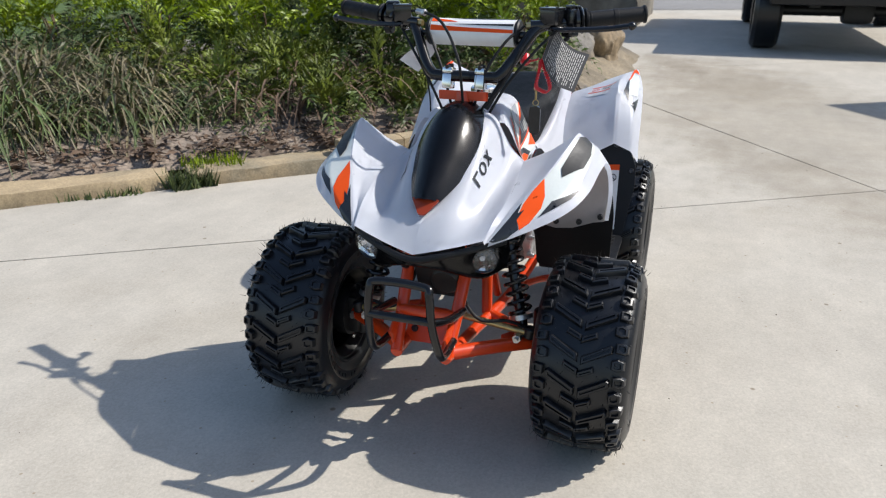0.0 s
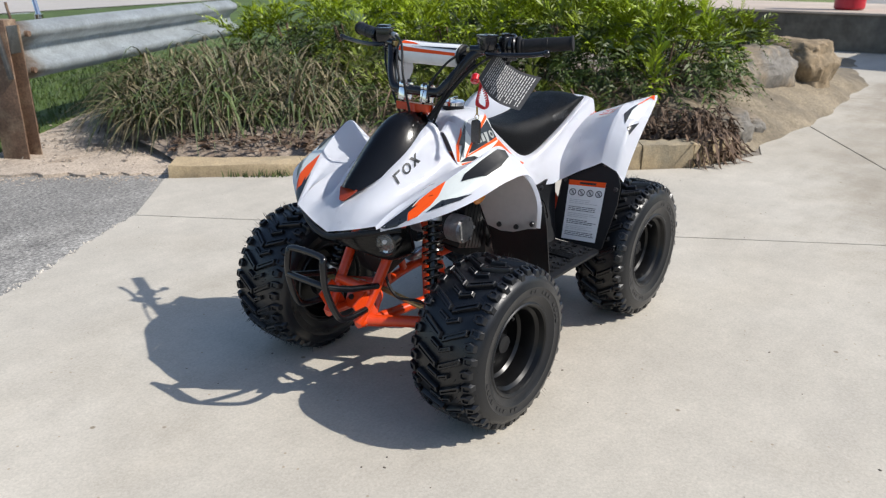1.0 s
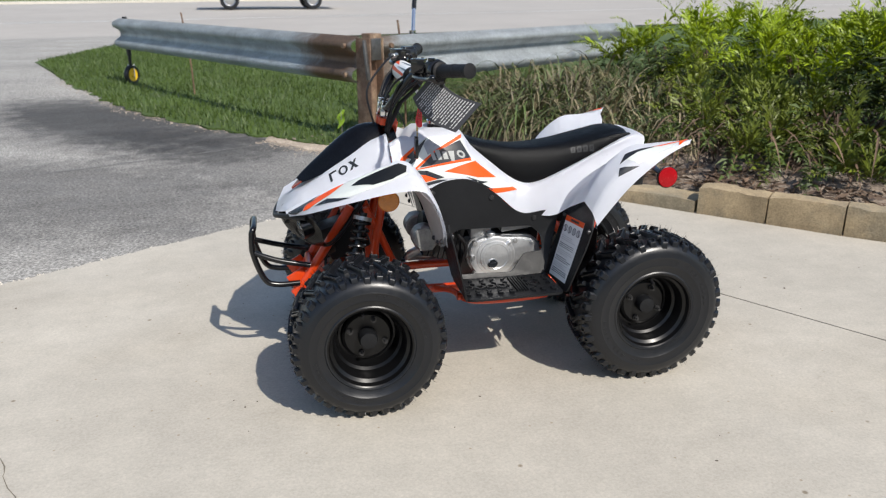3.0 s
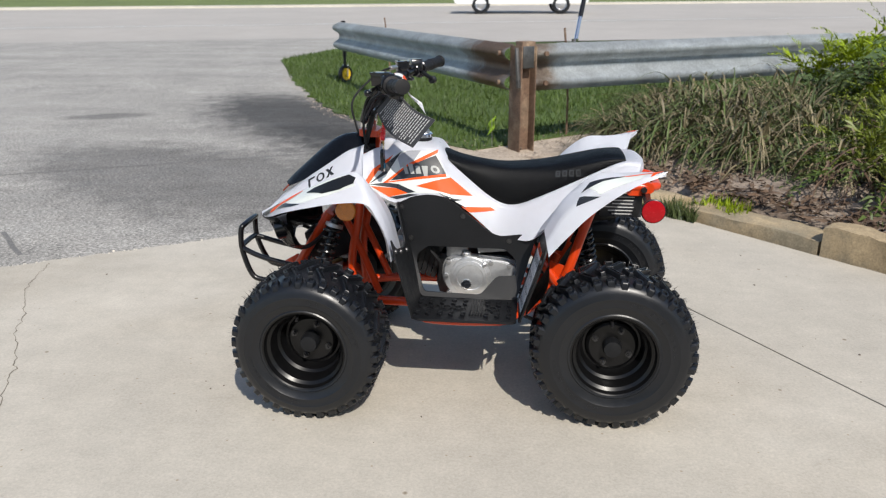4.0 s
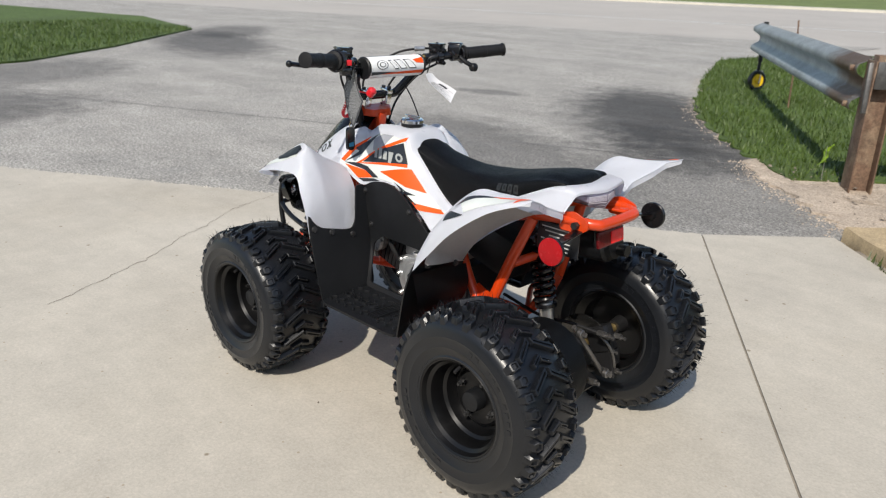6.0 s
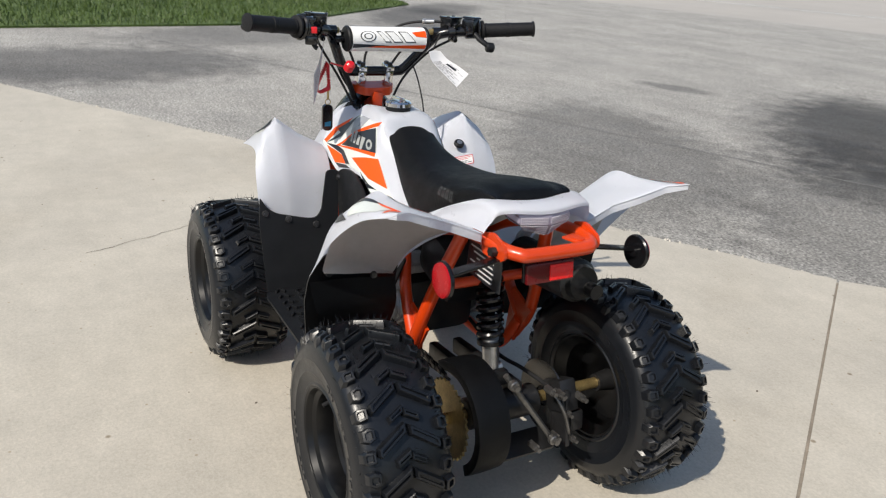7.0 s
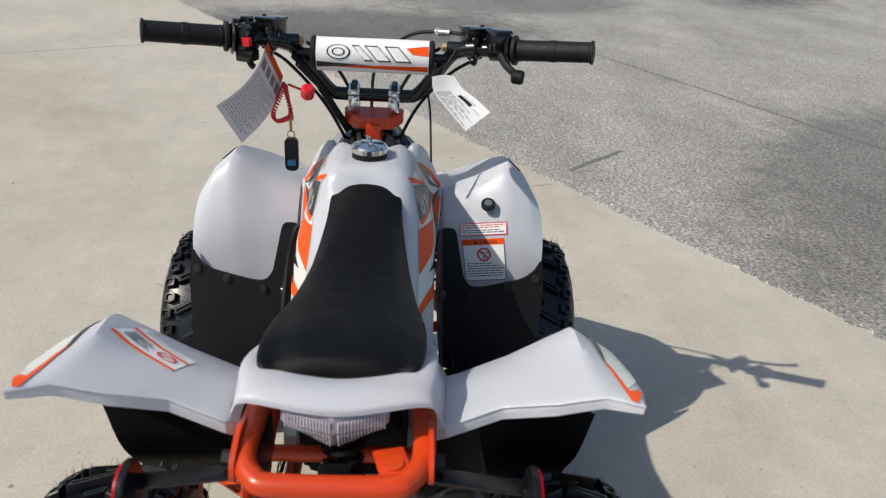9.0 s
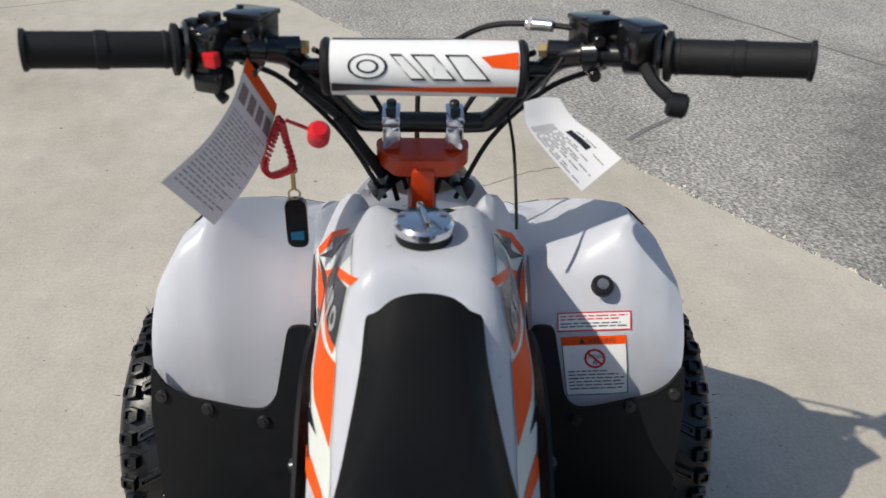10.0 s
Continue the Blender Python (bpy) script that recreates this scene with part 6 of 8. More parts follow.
    revolve(b_, [(0.0, 0.0), (0.026, 0.0), (0.027, 0.004), (0.024, 0.007), (0.0, 0.0085)], 28, pose(0.302, 0.205 * sg, 0.503, 0, 0, 0 if sg > 0 else 180) @ pose(0, 0, 0, 0, 0, 0))
    am = part("side_reflector", b_, AMBER, quad, "round amber side reflector")
    b_ = bmesh.new()
    box(b_, (0.302, 0.16 * sg, 0.505), (0.02, 0.09, 0.004), (0, 0, 0), 0.001)
    part("reflector_bracket", b_, TUBE, am)

# wiring loom and horn behind the fascia
part("wiring_loom", tube([V(0.50, 0.06, 0.39), V(0.46, 0.10, 0.365), V(0.42, 0.08, 0.38), V(0.36, 0.05, 0.45), V(0.32, 0.03, 0.5)], 0.006, 8, 8), GRIP, quad)
part("wiring_loom", tube([V(0.50, -0.05, 0.38), V(0.44, -0.06, 0.36), V(0.38, -0.03, 0.42), V(0.33, 0.0, 0.5)], 0.006, 8, 8), GRIP, quad)
b_ = bmesh.new()
cyl(b_, (0.46, 0.02, 0.335), (0.43, 0.02, 0.345), 0.032, seg=24, bevel=0.006)
part("horn", b_, DARKMETAL, quad)
b_ = bmesh.new()
box(b_, (0.40, 0, 0.36), (0.12, 0.09, 0.10), (0, 20, 0), 0.015)
part("battery_box", b_, BLACK, quad)

# --- engine
b_ = bmesh.new()
box(b_, (-0.02, 0.0, 0.295), (0.22, 0.16, 0.13), (0, 0, 0), 0.03)
cyl(b_, (0.06, 0, 0.33), (0.19, 0, 0.365), 0.052, 0.05, 24, 0.006)
engine = part("engine", b_, DARKMETAL, quad, "small horizontal engine in dark and bright alloy")
for k in range(7):
    b_ = bmesh.new()
    p = V(0.085 + 0.014 * k, 0, 0.337 + 0.0038 * k)
    box(b_, p, (0.004, 0.13, 0.125), (0, -15, 0), 0.008)
    part("cooling_fin", b_, DARKMETAL, engine)
for sg in (1, -1):
    b_ = bmesh.new()
    outline = rounded([(0.064, 0.285), (0.062, 0.326), (0.050, 0.345), (0.028, 0.352), (-0.045, 0.352), (-0.108, 0.346), (-0.134, 0.326), (-0.139, 0.290), (-0.085, 0.248), (-0.02, 0.226), (0.036, 0.236)], 0.014)
    grown = lambda f: [(-0.036 + (u + 0.036) * f, 0.296 + (v - 0.296) * f) for u, v in outline]
    for f, y0, w0 in ((1.0, 0.082, 0.020), (0.975, 0.101, 0.003), (0.93, 0.103, 0.0025)):
        plate(grown(f), w0, lambda u, v, w: V(u, (y0 + w) * sg, v), b_)
    revolve(b_, [(0.058, -0.02), (0.057, 0.002), (0.054, 0.0052), (0.046, 0.0065), (0.0445, 0.0092), (0.036, 0.0105), (0.0345, 0.0095), (0.020, 0.0105), (0.0, 0.0105)], 48, pose(-0.008, 0.102 * sg, 0.300, 0, 0, 0 if sg > 0 else 180))
    cyl(b_, (-0.034, 0.100 * sg, 0.326), (-0.050, 0.106 * sg, 0.342), 0.0095, 0.007, 16, 0.003)
    part("crankcase_half", plate(grown(1.07), 0.012, lambda u, v, w: V(u, (0.074 + w) * sg, v)), CASTDARK, engine, sharp=28)
    cv = part("engine_cover", b_, ALLOY, engine, "cast aluminium engine cover with round bosses", sharp=24)
    b_ = bmesh.new()
    revolve(b_, [(0.0138, -0.004), (0.0138, 0.003), (0.0118, 0.0035), (0.0112, 0.001)], 28, pose(0.002, 0.1125 * sg, 0.281, 0, 0, 0 if sg > 0 else 180))
    part("badge_ring", b_, CHROME, cv)
    b_ = bmesh.new()
    cyl(b_, (0.002, 0.110 * sg, 0.281), (0.002, 0.1138 * sg, 0.281), 0.0115, seg=24)
    box(b_, (0.002, 0.1142 * sg, 0.281), (0.021, 0.003, 0.004), (0, 8, 0), 0.001)
    part("badge", b_, DECAL_K, cv)
    for x, z in ((0.051, 0.340), (-0.063, 0.341), (-0.112, 0.334), (0.050, 0.250), (0.058, 0.300)):
        b_ = bmesh.new()
        cyl(b_, (x, 0.095 * sg, z), (x, 0.109 * sg, z), 0.0075, 0.0068, 16)
        cyl(b_, (x, 0.108 * sg, z), (x, 0.1125 * sg, z), 0.0042, seg=6)
        part("cover_screw", b_, STEEL, cv)
b_ = bmesh.new()
box(b_, (0.030, 0.055, 0.372), (0.060, 0.06, 0.05), (0, 0, 0), 0.006)
box(b_, (-0.075, 0.05, 0.378), (0.10, 0.09, 0.018), (0, 6, 0), 0.005)
part("cylinder_base", b_, CASTDARK, engine)
b_ = bmesh.new()
cyl(b_, (0.004, 0.094, 0.345), (0.004, 0.094, 0.358), 0.0105, seg=18)
cyl(b_, (0.004, 0.094, 0.357), (0.004, 0.094, 0.367), 0.0125, seg=12, bevel=0.002)
part("oil_cap", b_, ALLOY, engine)
for sg in (1, -1):
    b_ = bmesh.new()
    cyl(b_, (0.185, 0.035 * sg, 0.355), (0.185, 0.085 * sg, 0.355), 0.036, seg=28, bevel=0.005)
    for k in range(6):
        a = k * math.pi / 3
        p = V(0.185 + 0.03 * math.cos(a), 0.08 * sg, 0.355 + 0.03 * math.sin(a))
        cyl(b_, p, p + V(0, 0.008 * sg, 0), 0.005, seg=8)
    part("cylinder_head_cover", b_, CASTDARK, engine)
part("exhaust_pipe", tube([V(0.17, -0.02, 0.30), V(0.21, -0.06, 0.26), V(0.17, -0.12, 0.235), V(0.02, -0.125, 0.235), V(-0.14, -0.125, 0.32), V(-0.22, -0.115, 0.42)], 0.0125, 8, 12), STEEL, quad, "bare steel exhaust pipe")
part("intake_hose", tube([V(0.09, 0.03, 0.40), V(0.05, 0.045, 0.42), V(-0.02, 0.04, 0.43), V(-0.10, 0.02, 0.42)], 0.021, 6, 14), GRIP, quad)
part("fuel_hose", tube([V(0.13, 0.09, 0.42), V(0.10, 0.10, 0.37), V(0.075, 0.095, 0.33), V(0.08, 0.08, 0.28)], 0.0055, 6, 8), GRIP, quad)
b_ = bmesh.new()
box(b_, (0.05, 0.05, 0.415), (0.045, 0.05, 0.06), (0, 0, 0), 0.008)
cyl(b_, (0.05, 0.05, 0.37), (0.05, 0.05, 0.40), 0.018, seg=18)
part("carburettor", b_, ALLOY, quad)
b_ = bmesh.new()
box(b_, (-0.20, 0.0, 0.425), (0.14, 0.13, 0.10), (0, -15, 0), 0.02)
part("air_box", b_, BLACK, quad)

# --- tail: orange grab loop, arms with red discs, lamp, plate reflector
b_ = bmesh.new()
half = [(-0.345, 0.083, 0.548), (-0.42, 0.085, 0.556), (-0.455, 0.082, 0.556), (-0.476, 0.070, 0.555), (-0.484, 0.050, 0.554)]
tube([V(*p) for p in half] + [V(x, -y, z) for x, y, z in reversed(half)], 0.0115, 5, 14, bm=b_)
grab = part("grab_loop", b_, ORANGE, quad, "orange tubular rear grab loop")
for sg in (1, -1):
    b_ = plate(rounded([(-0.475, 0.548), (-0.470, 0.566), (-0.435, 0.578), (-0.405, 0.570), (-0.405, 0.535), (-0.455, 0.535)], 0.008), 0.005, lambda u, v, w: V(u, (0.088 + w) * sg, v))
    part("loop_plate", b_, ORANGE, grab)
    b_ = bmesh.new()
    cyl(b_, (-0.447, 0.090 * sg, 0.552), (-0.447, 0.104 * sg, 0.552), 0.008, seg=6)
    part("bolt", b_, DARKMETAL, grab)
    b_ = bmesh.new()
    box(b_, (-0.452, 0.145 * sg, 0.539), (0.020, 0.105, 0.004), (0, 0, 0), 0.001)
    bmesh.ops.rotate(b_, verts=b_.verts, cent=(-0.452, 0.1 * sg, 0.548), matrix=Matrix.Rotation(radians(-9 * sg), 3, "X"))
    arm = part("reflector_arm", b_, TUBE, quad)
    b_ = bmesh.new()
    m = pose(-0.460, 0.186 * sg, 0.522, 0, 0, 0 if sg > 0 else 180)
    revolve(b_, [(0.0, 0.0), (0.028, 0.0), (0.030, 0.002), (0.030, 0.006), (0.028, 0.007)], 32, m)
    cyl(b_, m @ V(0, -0.006, 0), m @ V(0, 0.001, 0), 0.008, seg=12)
    dsc = part("reflector_backing", b_, TUBE, arm)
    b_ = bmesh.new()
    revolve(b_, [(0.0285, 0.005), (0.027, 0.010), (0.017, 0.0115), (0.0, 0.012)], 32, m)
    part("red_disc", b_, RED, arm, "round red side reflector")
b_ = bmesh.new()
box(b_, (-0.46, -0.055, 0.560), (0.04, 0.03, 0.004), (0, 0, 15), 0.001)
cyl(b_, (-0.462, -0.055, 0.560), (-0.462, -0.055, 0.564), 0.010, seg=16)
part("flag_mount", b_, ORANGE, grab)
# the lens: a faceted wedge with a V-shaped lower edge
b_ = bmesh.new()
upper = [(-0.392, -0.052, 0.603), (-0.438, -0.050, 0.602), (-0.450, 0, 0.604), (-0.438, 0.050, 0.602), (-0.392, 0.052, 0.603)]
middle = [(-0.396, -0.053, 0.594), (-0.440, -0.050, 0.590), (-0.455, 0, 0.590), (-0.440, 0.050, 0.590), (-0.396, 0.053, 0.594)]
lower = [(-0.392, -0.036, 0.578), (-0.424, -0.034, 0.578), (-0.447, 0, 0.568), (-0.424, 0.034, 0.578), (-0.392, 0.036, 0.578)]
loops = [[b_.verts.new(p) for p in line_] for line_ in (upper, middle, lower)]
for r0, r1 in zip(loops, loops[1:]):
    for k in range(4):
        b_.faces.new((r0[k], r0[k + 1], r1[k + 1], r1[k]))
b_.faces.new(loops[0])
b_.faces.new(loops[-1][::-1])
bmesh.ops.bevel(b_, geom=b_.edges[:], offset=0.0015, segments=1, affect="EDGES")
tail_lamp = part("tail_lamp", b_, TAILLENS, quad, "smoky ribbed tail lamp lens", sharp=20)
# rows of prisms moulded into its two rear faces
b_ = bmesh.new()
for sg in (1, -1):
    for i in range(15):
        for j in range(5):
            y = 0.004 + 0.0030 * i
            x, z = -0.4545 + 0.0150 * (y / 0.05), 0.600 - 0.0026 * j
            box(b_, (x, y * sg, z), (0.002, 0.0013, 0.0013))
            t = (j + 0.6) / 5
            if y < 0.034 + 0.016 * (1 - t):
                x, z = -0.4560 + 0.0150 * (y / 0.05) + t * (0.008 + 0.008 * y / 0.05), 0.588 - t * (0.020 - 0.010 * y / 0.05)
                box(b_, (x, y * sg, z), (0.002, 0.0013, 0.0013))
part("prism", b_, material("clear_prisms", (0.52, 0.50, 0.56), 0.2, coat=0.4), tail_lamp)
b_ = bmesh.new()
box(b_, (-0.470, 0.0, 0.514), (0.008, 0.092, 0.034), (0, 8, 0), 0.003)
rr = part("rear_reflector", b_, REFLECTOR_DARK, quad, "rectangular dark red rear reflector")
b_ = bmesh.new()
box(b_, (-0.4725, -0.020, 0.514), (0.008, 0.046, 0.027), (0, 8, 0), 0.002)
part("prism_field", b_, material("bright_red_prisms", (0.85, 0.012, 0.012), 0.3, fine=0.4, fine_scale=900, bump=0.6, bump_scale=900), rr, "brighter prismatic red field")
b_ = bmesh.new()
box(b_, (-0.463, 0.0, 0.520), (0.006, 0.098, 0.042), (0, 8, 0), 0.002)
box(b_, (-0.455, 0.0, 0.540), (0.02, 0.03, 0.012), (0, 0, 0), 0.002)
part("reflector_bracket", b_, TUBE, rr)
# data plate beside the shock
b_ = bmesh.new()
box(b_, (-0.395, 0.078, 0.505), (0.105, 0.003, 0.062), (0, 0, 0), 0.001)
dp = part("data_plate", b_, DECAL_K, quad, "black data plate with pale lines of print")
for k in range(6):
    b_ = bmesh.new()
    box(b_, (-0.39 - 0.004 * (k % 3), 0.0798, 0.527 - 0.009 * k), (0.075 - 0.012 * (k % 3), 0.0008, 0.0024))
    part("print_line", b_, PALEINK, dp)

# --- muffler
b_ = bmesh.new()
a, z = V(-0.22, -0.118, 0.430), V(-0.405, -0.122, 0.450)
cyl(b_, a, z, 0.040, seg=30, bevel=0.006)
muffler = part("muffler", b_, BLACK, quad, "matt black exhaust muffler")
b_ = bmesh.new()
cyl(b_, z, z + V(-0.012, 0, 0.0015), 0.034, 0.030, 28)
part("end_cap", b_, DARKMETAL, muffler)
b_ = bmesh.new()
p = z + V(-0.005, -0.012, -0.010)
ring_tube(b_, [p, p + V(-0.030, 0, 0.002), p + V(-0.030, 0, 0.002), p + V(-0.004, 0, 0)], [0.014, 0.014, 0.0112, 0.0112], 18)
part("tail_pipe", b_, DARKMETAL, muffler)

DISC = material("polished_dark_disc", (0.09, 0.088, 0.086), 0.22, metal=0.9, vary=0.2, scale=40)
# --- rear shock, swing arm, axle, chain, brake
top, low = V(-0.292, 0.004, 0.475), V(-0.338, 0.004, 0.262)
b_ = bmesh.new()
cyl(b_, top, top.lerp(low, 0.6), 0.010, seg=14)
shock = part("shock_absorber", b_, TUBE, quad, "black rear coil-over shock absorber")
b_ = bmesh.new()
cyl(b_, top.lerp(low, 0.72), low, 0.017, 0.015, 16, 0.002)
cyl(b_, low + V(0, -0.02, 0), low + V(0, 0.02, 0), 0.011, seg=14)
part("damper_body", b_, STEEL, shock)
ax = (low - top).normalized()
s1 = ax.orthogonal().normalized()
s2 = ax.cross(s1)
hel = [top.lerp(low, 0.06 + 0.68 * k / 108) + 0.0215 * (math.cos(2 * math.pi * k / 12) * s1 + math.sin(2 * math.pi * k / 12) * s2) for k in range(109)]
part("spring", ring_tube(bmesh.new(), hel, 0.0058, 8), TUBE, shock)
for t in (0.05, 0.76):
    p = top.lerp(low, t)
    b_ = bmesh.new()
    cyl(b_, p - ax * 0.004, p + ax * 0.004, 0.0255, seg=22)
    part("spring_cup", b_, TUBE, shock)

b_ = bmesh.new()
for sg in (1, -1):
    box(b_, (-0.27, 0.028 * sg, 0.222), (0.24, 0.020, 0.034), (0, 6, 0), 0.006)
cyl(b_, (-0.375, -0.075, 0.2), (-0.375, 0.075, 0.2), 0.030, seg=24, bevel=0.004)
box(b_, (-0.335, 0.004, 0.248), (0.06, 0.05, 0.03), (0, 6, 0), 0.006)
swing = part("swing_arm", b_, DARKMETAL, quad, "black steel rear swing arm")
b_ = bmesh.new()
cyl(b_, (-0.375, -0.27, 0.2), (-0.375, 0.27, 0.2), 0.0108, seg=18)
axle = part("rear_axle", b_, BRASS, quad, "yellow-zinc rear axle")
for sg in (1, -1):
    b_ = bmesh.new()
    cyl(b_, (-0.375, 0.225 * sg, 0.2), (-0.375, 0.275 * sg, 0.2), 0.017, 0.024, 20)
    part("wheel_hub", b_, DARKMETAL, axle)
b_ = bmesh.new()
teeth = 32
prof = []
for k in range(teeth * 2):
    r = 0.076 if k % 2 else 0.070
    a = math.pi * k / teeth
    prof.append((-0.375 + r * math.cos(a), 0.2 + r * math.sin(a)))
plate(prof, 0.004, lambda u, v, w: V(u, 0.110 + w, v), b_)
part("sprocket", b_, BRASS, axle, "yellow-zinc chain sprocket")
# chain links along the upper and lower run
chain = part("chain", tube([V(-0.375, 0.114, 0.282), V(-0.22, 0.114, 0.262), V(-0.06, 0.1, 0.262)], 0.003, 4, 6), DARKMETAL, quad, "dark roller chain")
for run, (a, z) in enumerate(((V(-0.36, 0.114, 0.282), V(-0.07, 0.106, 0.266)), (V(-0.36, 0.114, 0.120), V(-0.07, 0.106, 0.225)))):
    ang = math.degrees(math.atan2(a.z - z.z, z.x - a.x))
    for k in range(24):
        b_ = bmesh.new()
        p = a.lerp(z, (k + 0.5) / 24)
        for o in ((-0.004, 0.004) if k % 2 else (-0.0025, 0.0025)):
            box(b_, (p.x, p.y + o, p.z), (0.012, 0.0014, 0.008), (0, ang, 0), 0.0006)
        part("link", b_, DARKMETAL, chain)
# chain guard: a wide black bow over the sprocket
rows = []
for k in range(15):
    a = radians(55 + 175 * k / 14)
    r = 0.106
    c = V(-0.375 + r * math.cos(a), 0, 0.2 + r * math.sin(a))
    d = V(math.cos(a), 0, math.sin(a))
    rows.append([c - d * 0.020 + V(0, 0.104, 0), c - d * 0.004 + V(0, 0.106, 0), c + V(0, 0.099, 0), c + V(0, 0.050, 0), c - d * 0.004 + V(0, 0.042, 0), c - d * 0.022 + V(0, 0.044, 0)])
part("chain_guard", skin(rows, 2, 2, 0.003), BLACK, quad, "curved black plastic chain guard", sharp=35)
b_ = bmesh.new()
revolve(b_, [(0.02, -0.002), (0.072, -0.002), (0.072, 0.002), (0.02, 0.002)], 40, pose(-0.375, -0.098, 0.2))
part("brake_disc", b_, DISC, axle, "steel rear brake disc")
b_ = bmesh.new()
box(b_, (-0.415, -0.108, 0.225), (0.055, 0.038, 0.062), (0, 25, 0), 0.008)
box(b_, (-0.43, -0.125, 0.180), (0.045, 0.03, 0.04), (0, 10, 0), 0.006)
cal = part("brake_caliper", b_, DARKMETAL, quad, "black rear brake caliper")
for x, y, z in ((-0.432, -0.085, 0.245), (-0.44, -0.10, 0.205), (-0.445, -0.075, 0.165), (-0.452, -0.11, 0.155)):
    b_ = bmesh.new()
    cyl(b_, (x, y, z), (x - 0.016, y, z + 0.002), 0.0065, seg=6)
    cyl(b_, (x - 0.014, y, z), (x - 0.026, y, z + 0.002), 0.0035, seg=10)
    part("bolt", b_, WORNSTEEL, cal)
part("brake_line", tube([V(-0.425, -0.07, 0.255), V(-0.455, -0.085, 0.22), V(-0.462, -0.10, 0.175), V(-0.45, -0.112, 0.155)], 0.0035, 8, 8), WORNSTEEL, cal)
part("brake_hose", tube([V(-0.425, -0.07, 0.255), V(-0.36, -0.052, 0.262), V(-0.28, -0.045, 0.255), V(-0.16, -0.05, 0.27)], 0.004, 8, 8), GRIP, quad)
b_ = bmesh.new()
cyl(b_, (-0.425, 0.030, 0.300), (-0.452, -0.066, 0.165), 0.0055, seg=10)
rod_ = part("brake_rod", b_, WORNSTEEL, cal, "bare steel brake rod")
for p in ((-0.428, 0.020, 0.285), (-0.452, -0.066, 0.165)):
    b_ = bmesh.new()
    cyl(b_, V(*p) - V(0.004, 0, 0), V(*p) - V(0.016, 0, 0), 0.010, seg=12, bevel=0.002)
    cyl(b_, V(*p) - V(0.016, 0, 0), V(*p) - V(0.024, 0, 0), 0.006, seg=6)
    part("rod_end", b_, WORNSTEEL, rod_)
b_ = bmesh.new()
box(b_, (-0.43, -0.100, 0.190), (0.05, 0.010, 0.11), (0, 12, 0), 0.003)
part("caliper_bracket", b_, DARKMETAL, cal)
for y, z in ((-0.055, 0.262), (-0.075, 0.250), (-0.035, 0.148), (-0.128, 0.232)):
    b_ = bmesh.new()
    cyl(b_, (-0.436, y, z), (-0.456, y, z + 0.002), 0.0075, seg=6)
    cyl(b_, (-0.454, y, z), (-0.466, y, z + 0.002), 0.0045, seg=10)
    part("bolt", b_, WORNSTEEL, cal)
b_ = bmesh.new()
box(b_, (-0.405, -0.03, 0.125), (0.05, 0.14, 0.008), (0, -25, 0), 0.003)
part("skid_plate", b_, DARKMETAL, swing)

# --- steering: stem, clamps, bar, pad
b_ = bmesh.new()
outline = rounded([(0.052, 0.012), (0.050, 0.03), (-0.050, 0.03), (-0.052, 0.012), (-0.03, -0.018), (0.03, -0.018)], 0.008)
plate(outline, 0.018, lambda u, v, w: V(0.268 + v, u, 0.662 + w + 0.15 * v), b_)
box(b_, (0.258, 0, 0.635), (0.014, 0.026, 0.07), (0, -12, 0), 0.004)
part("bar_mount", b_, ORANGE, quad, "orange handlebar mount")
for sg in (1, -1):
    b_ = bmesh.new()
    box(b_, (0.279, 0.034 * sg, 0.700), (0.030, 0.020, 0.030), (0, -10, 0), 0.004)
    box(b_, (0.275, 0.034 * sg, 0.721), (0.032, 0.020, 0.012), (0, -10, 0), 0.003)
    cl = part("bar_clamp", b_, CHROME, quad, "bright alloy bar clamp")
    for dx in (-0.010, 0.012):
        b_ = bmesh.new()
        cyl(b_, (0.274 + dx, 0.034 * sg, 0.725), (0.273 + dx, 0.034 * sg, 0.733), 0.0055, seg=14, bevel=0.001)
        part("bolt", b_, DARKMETAL, cl)
half = [(0.279, 0.055, 0.711), (0.276, 0.072, 0.716), (0.262, 0.092, 0.742), (0.228, 0.122, 0.792), (0.212, 0.140, 0.806), (0.196, 0.168, 0.812), (0.172, 0.220, 0.818), (0.130, 0.328, 0.829)]
line = [V(0.279, 0, 0.711)] + [V(*p) for p in half]
b_ = bmesh.new()
tube([V(p.x, -p.y, p.z) for p in reversed(line[1:])] + line, 0.0112, 6, 16, bm=b_)
part("handlebar", b_, TUBE, quad, "black steel handlebar")
b_ = bmesh.new()
cyl(b_, (0.224, -0.118, 0.789), (0.224, 0.118, 0.789), 0.0075, seg=12)
part("cross_bar", b_, TUBE, quad)
b_ = bmesh.new()
cyl(b_, (0.216, -0.088, 0.791), (0.216, 0.088, 0.791), 0.0265, seg=36)
pad = part("bar_pad", b_, DECAL_W, quad, "white bar pad with orange and black print")
for sg in (1, -1):
    b_ = bmesh.new()
    cyl(b_, (0.216, 0.0885 * sg, 0.791), (0.216, 0.0975 * sg, 0.791), 0.0275, seg=36, bevel=0.003)
    part("pad_end", b_, BLACK, pad)


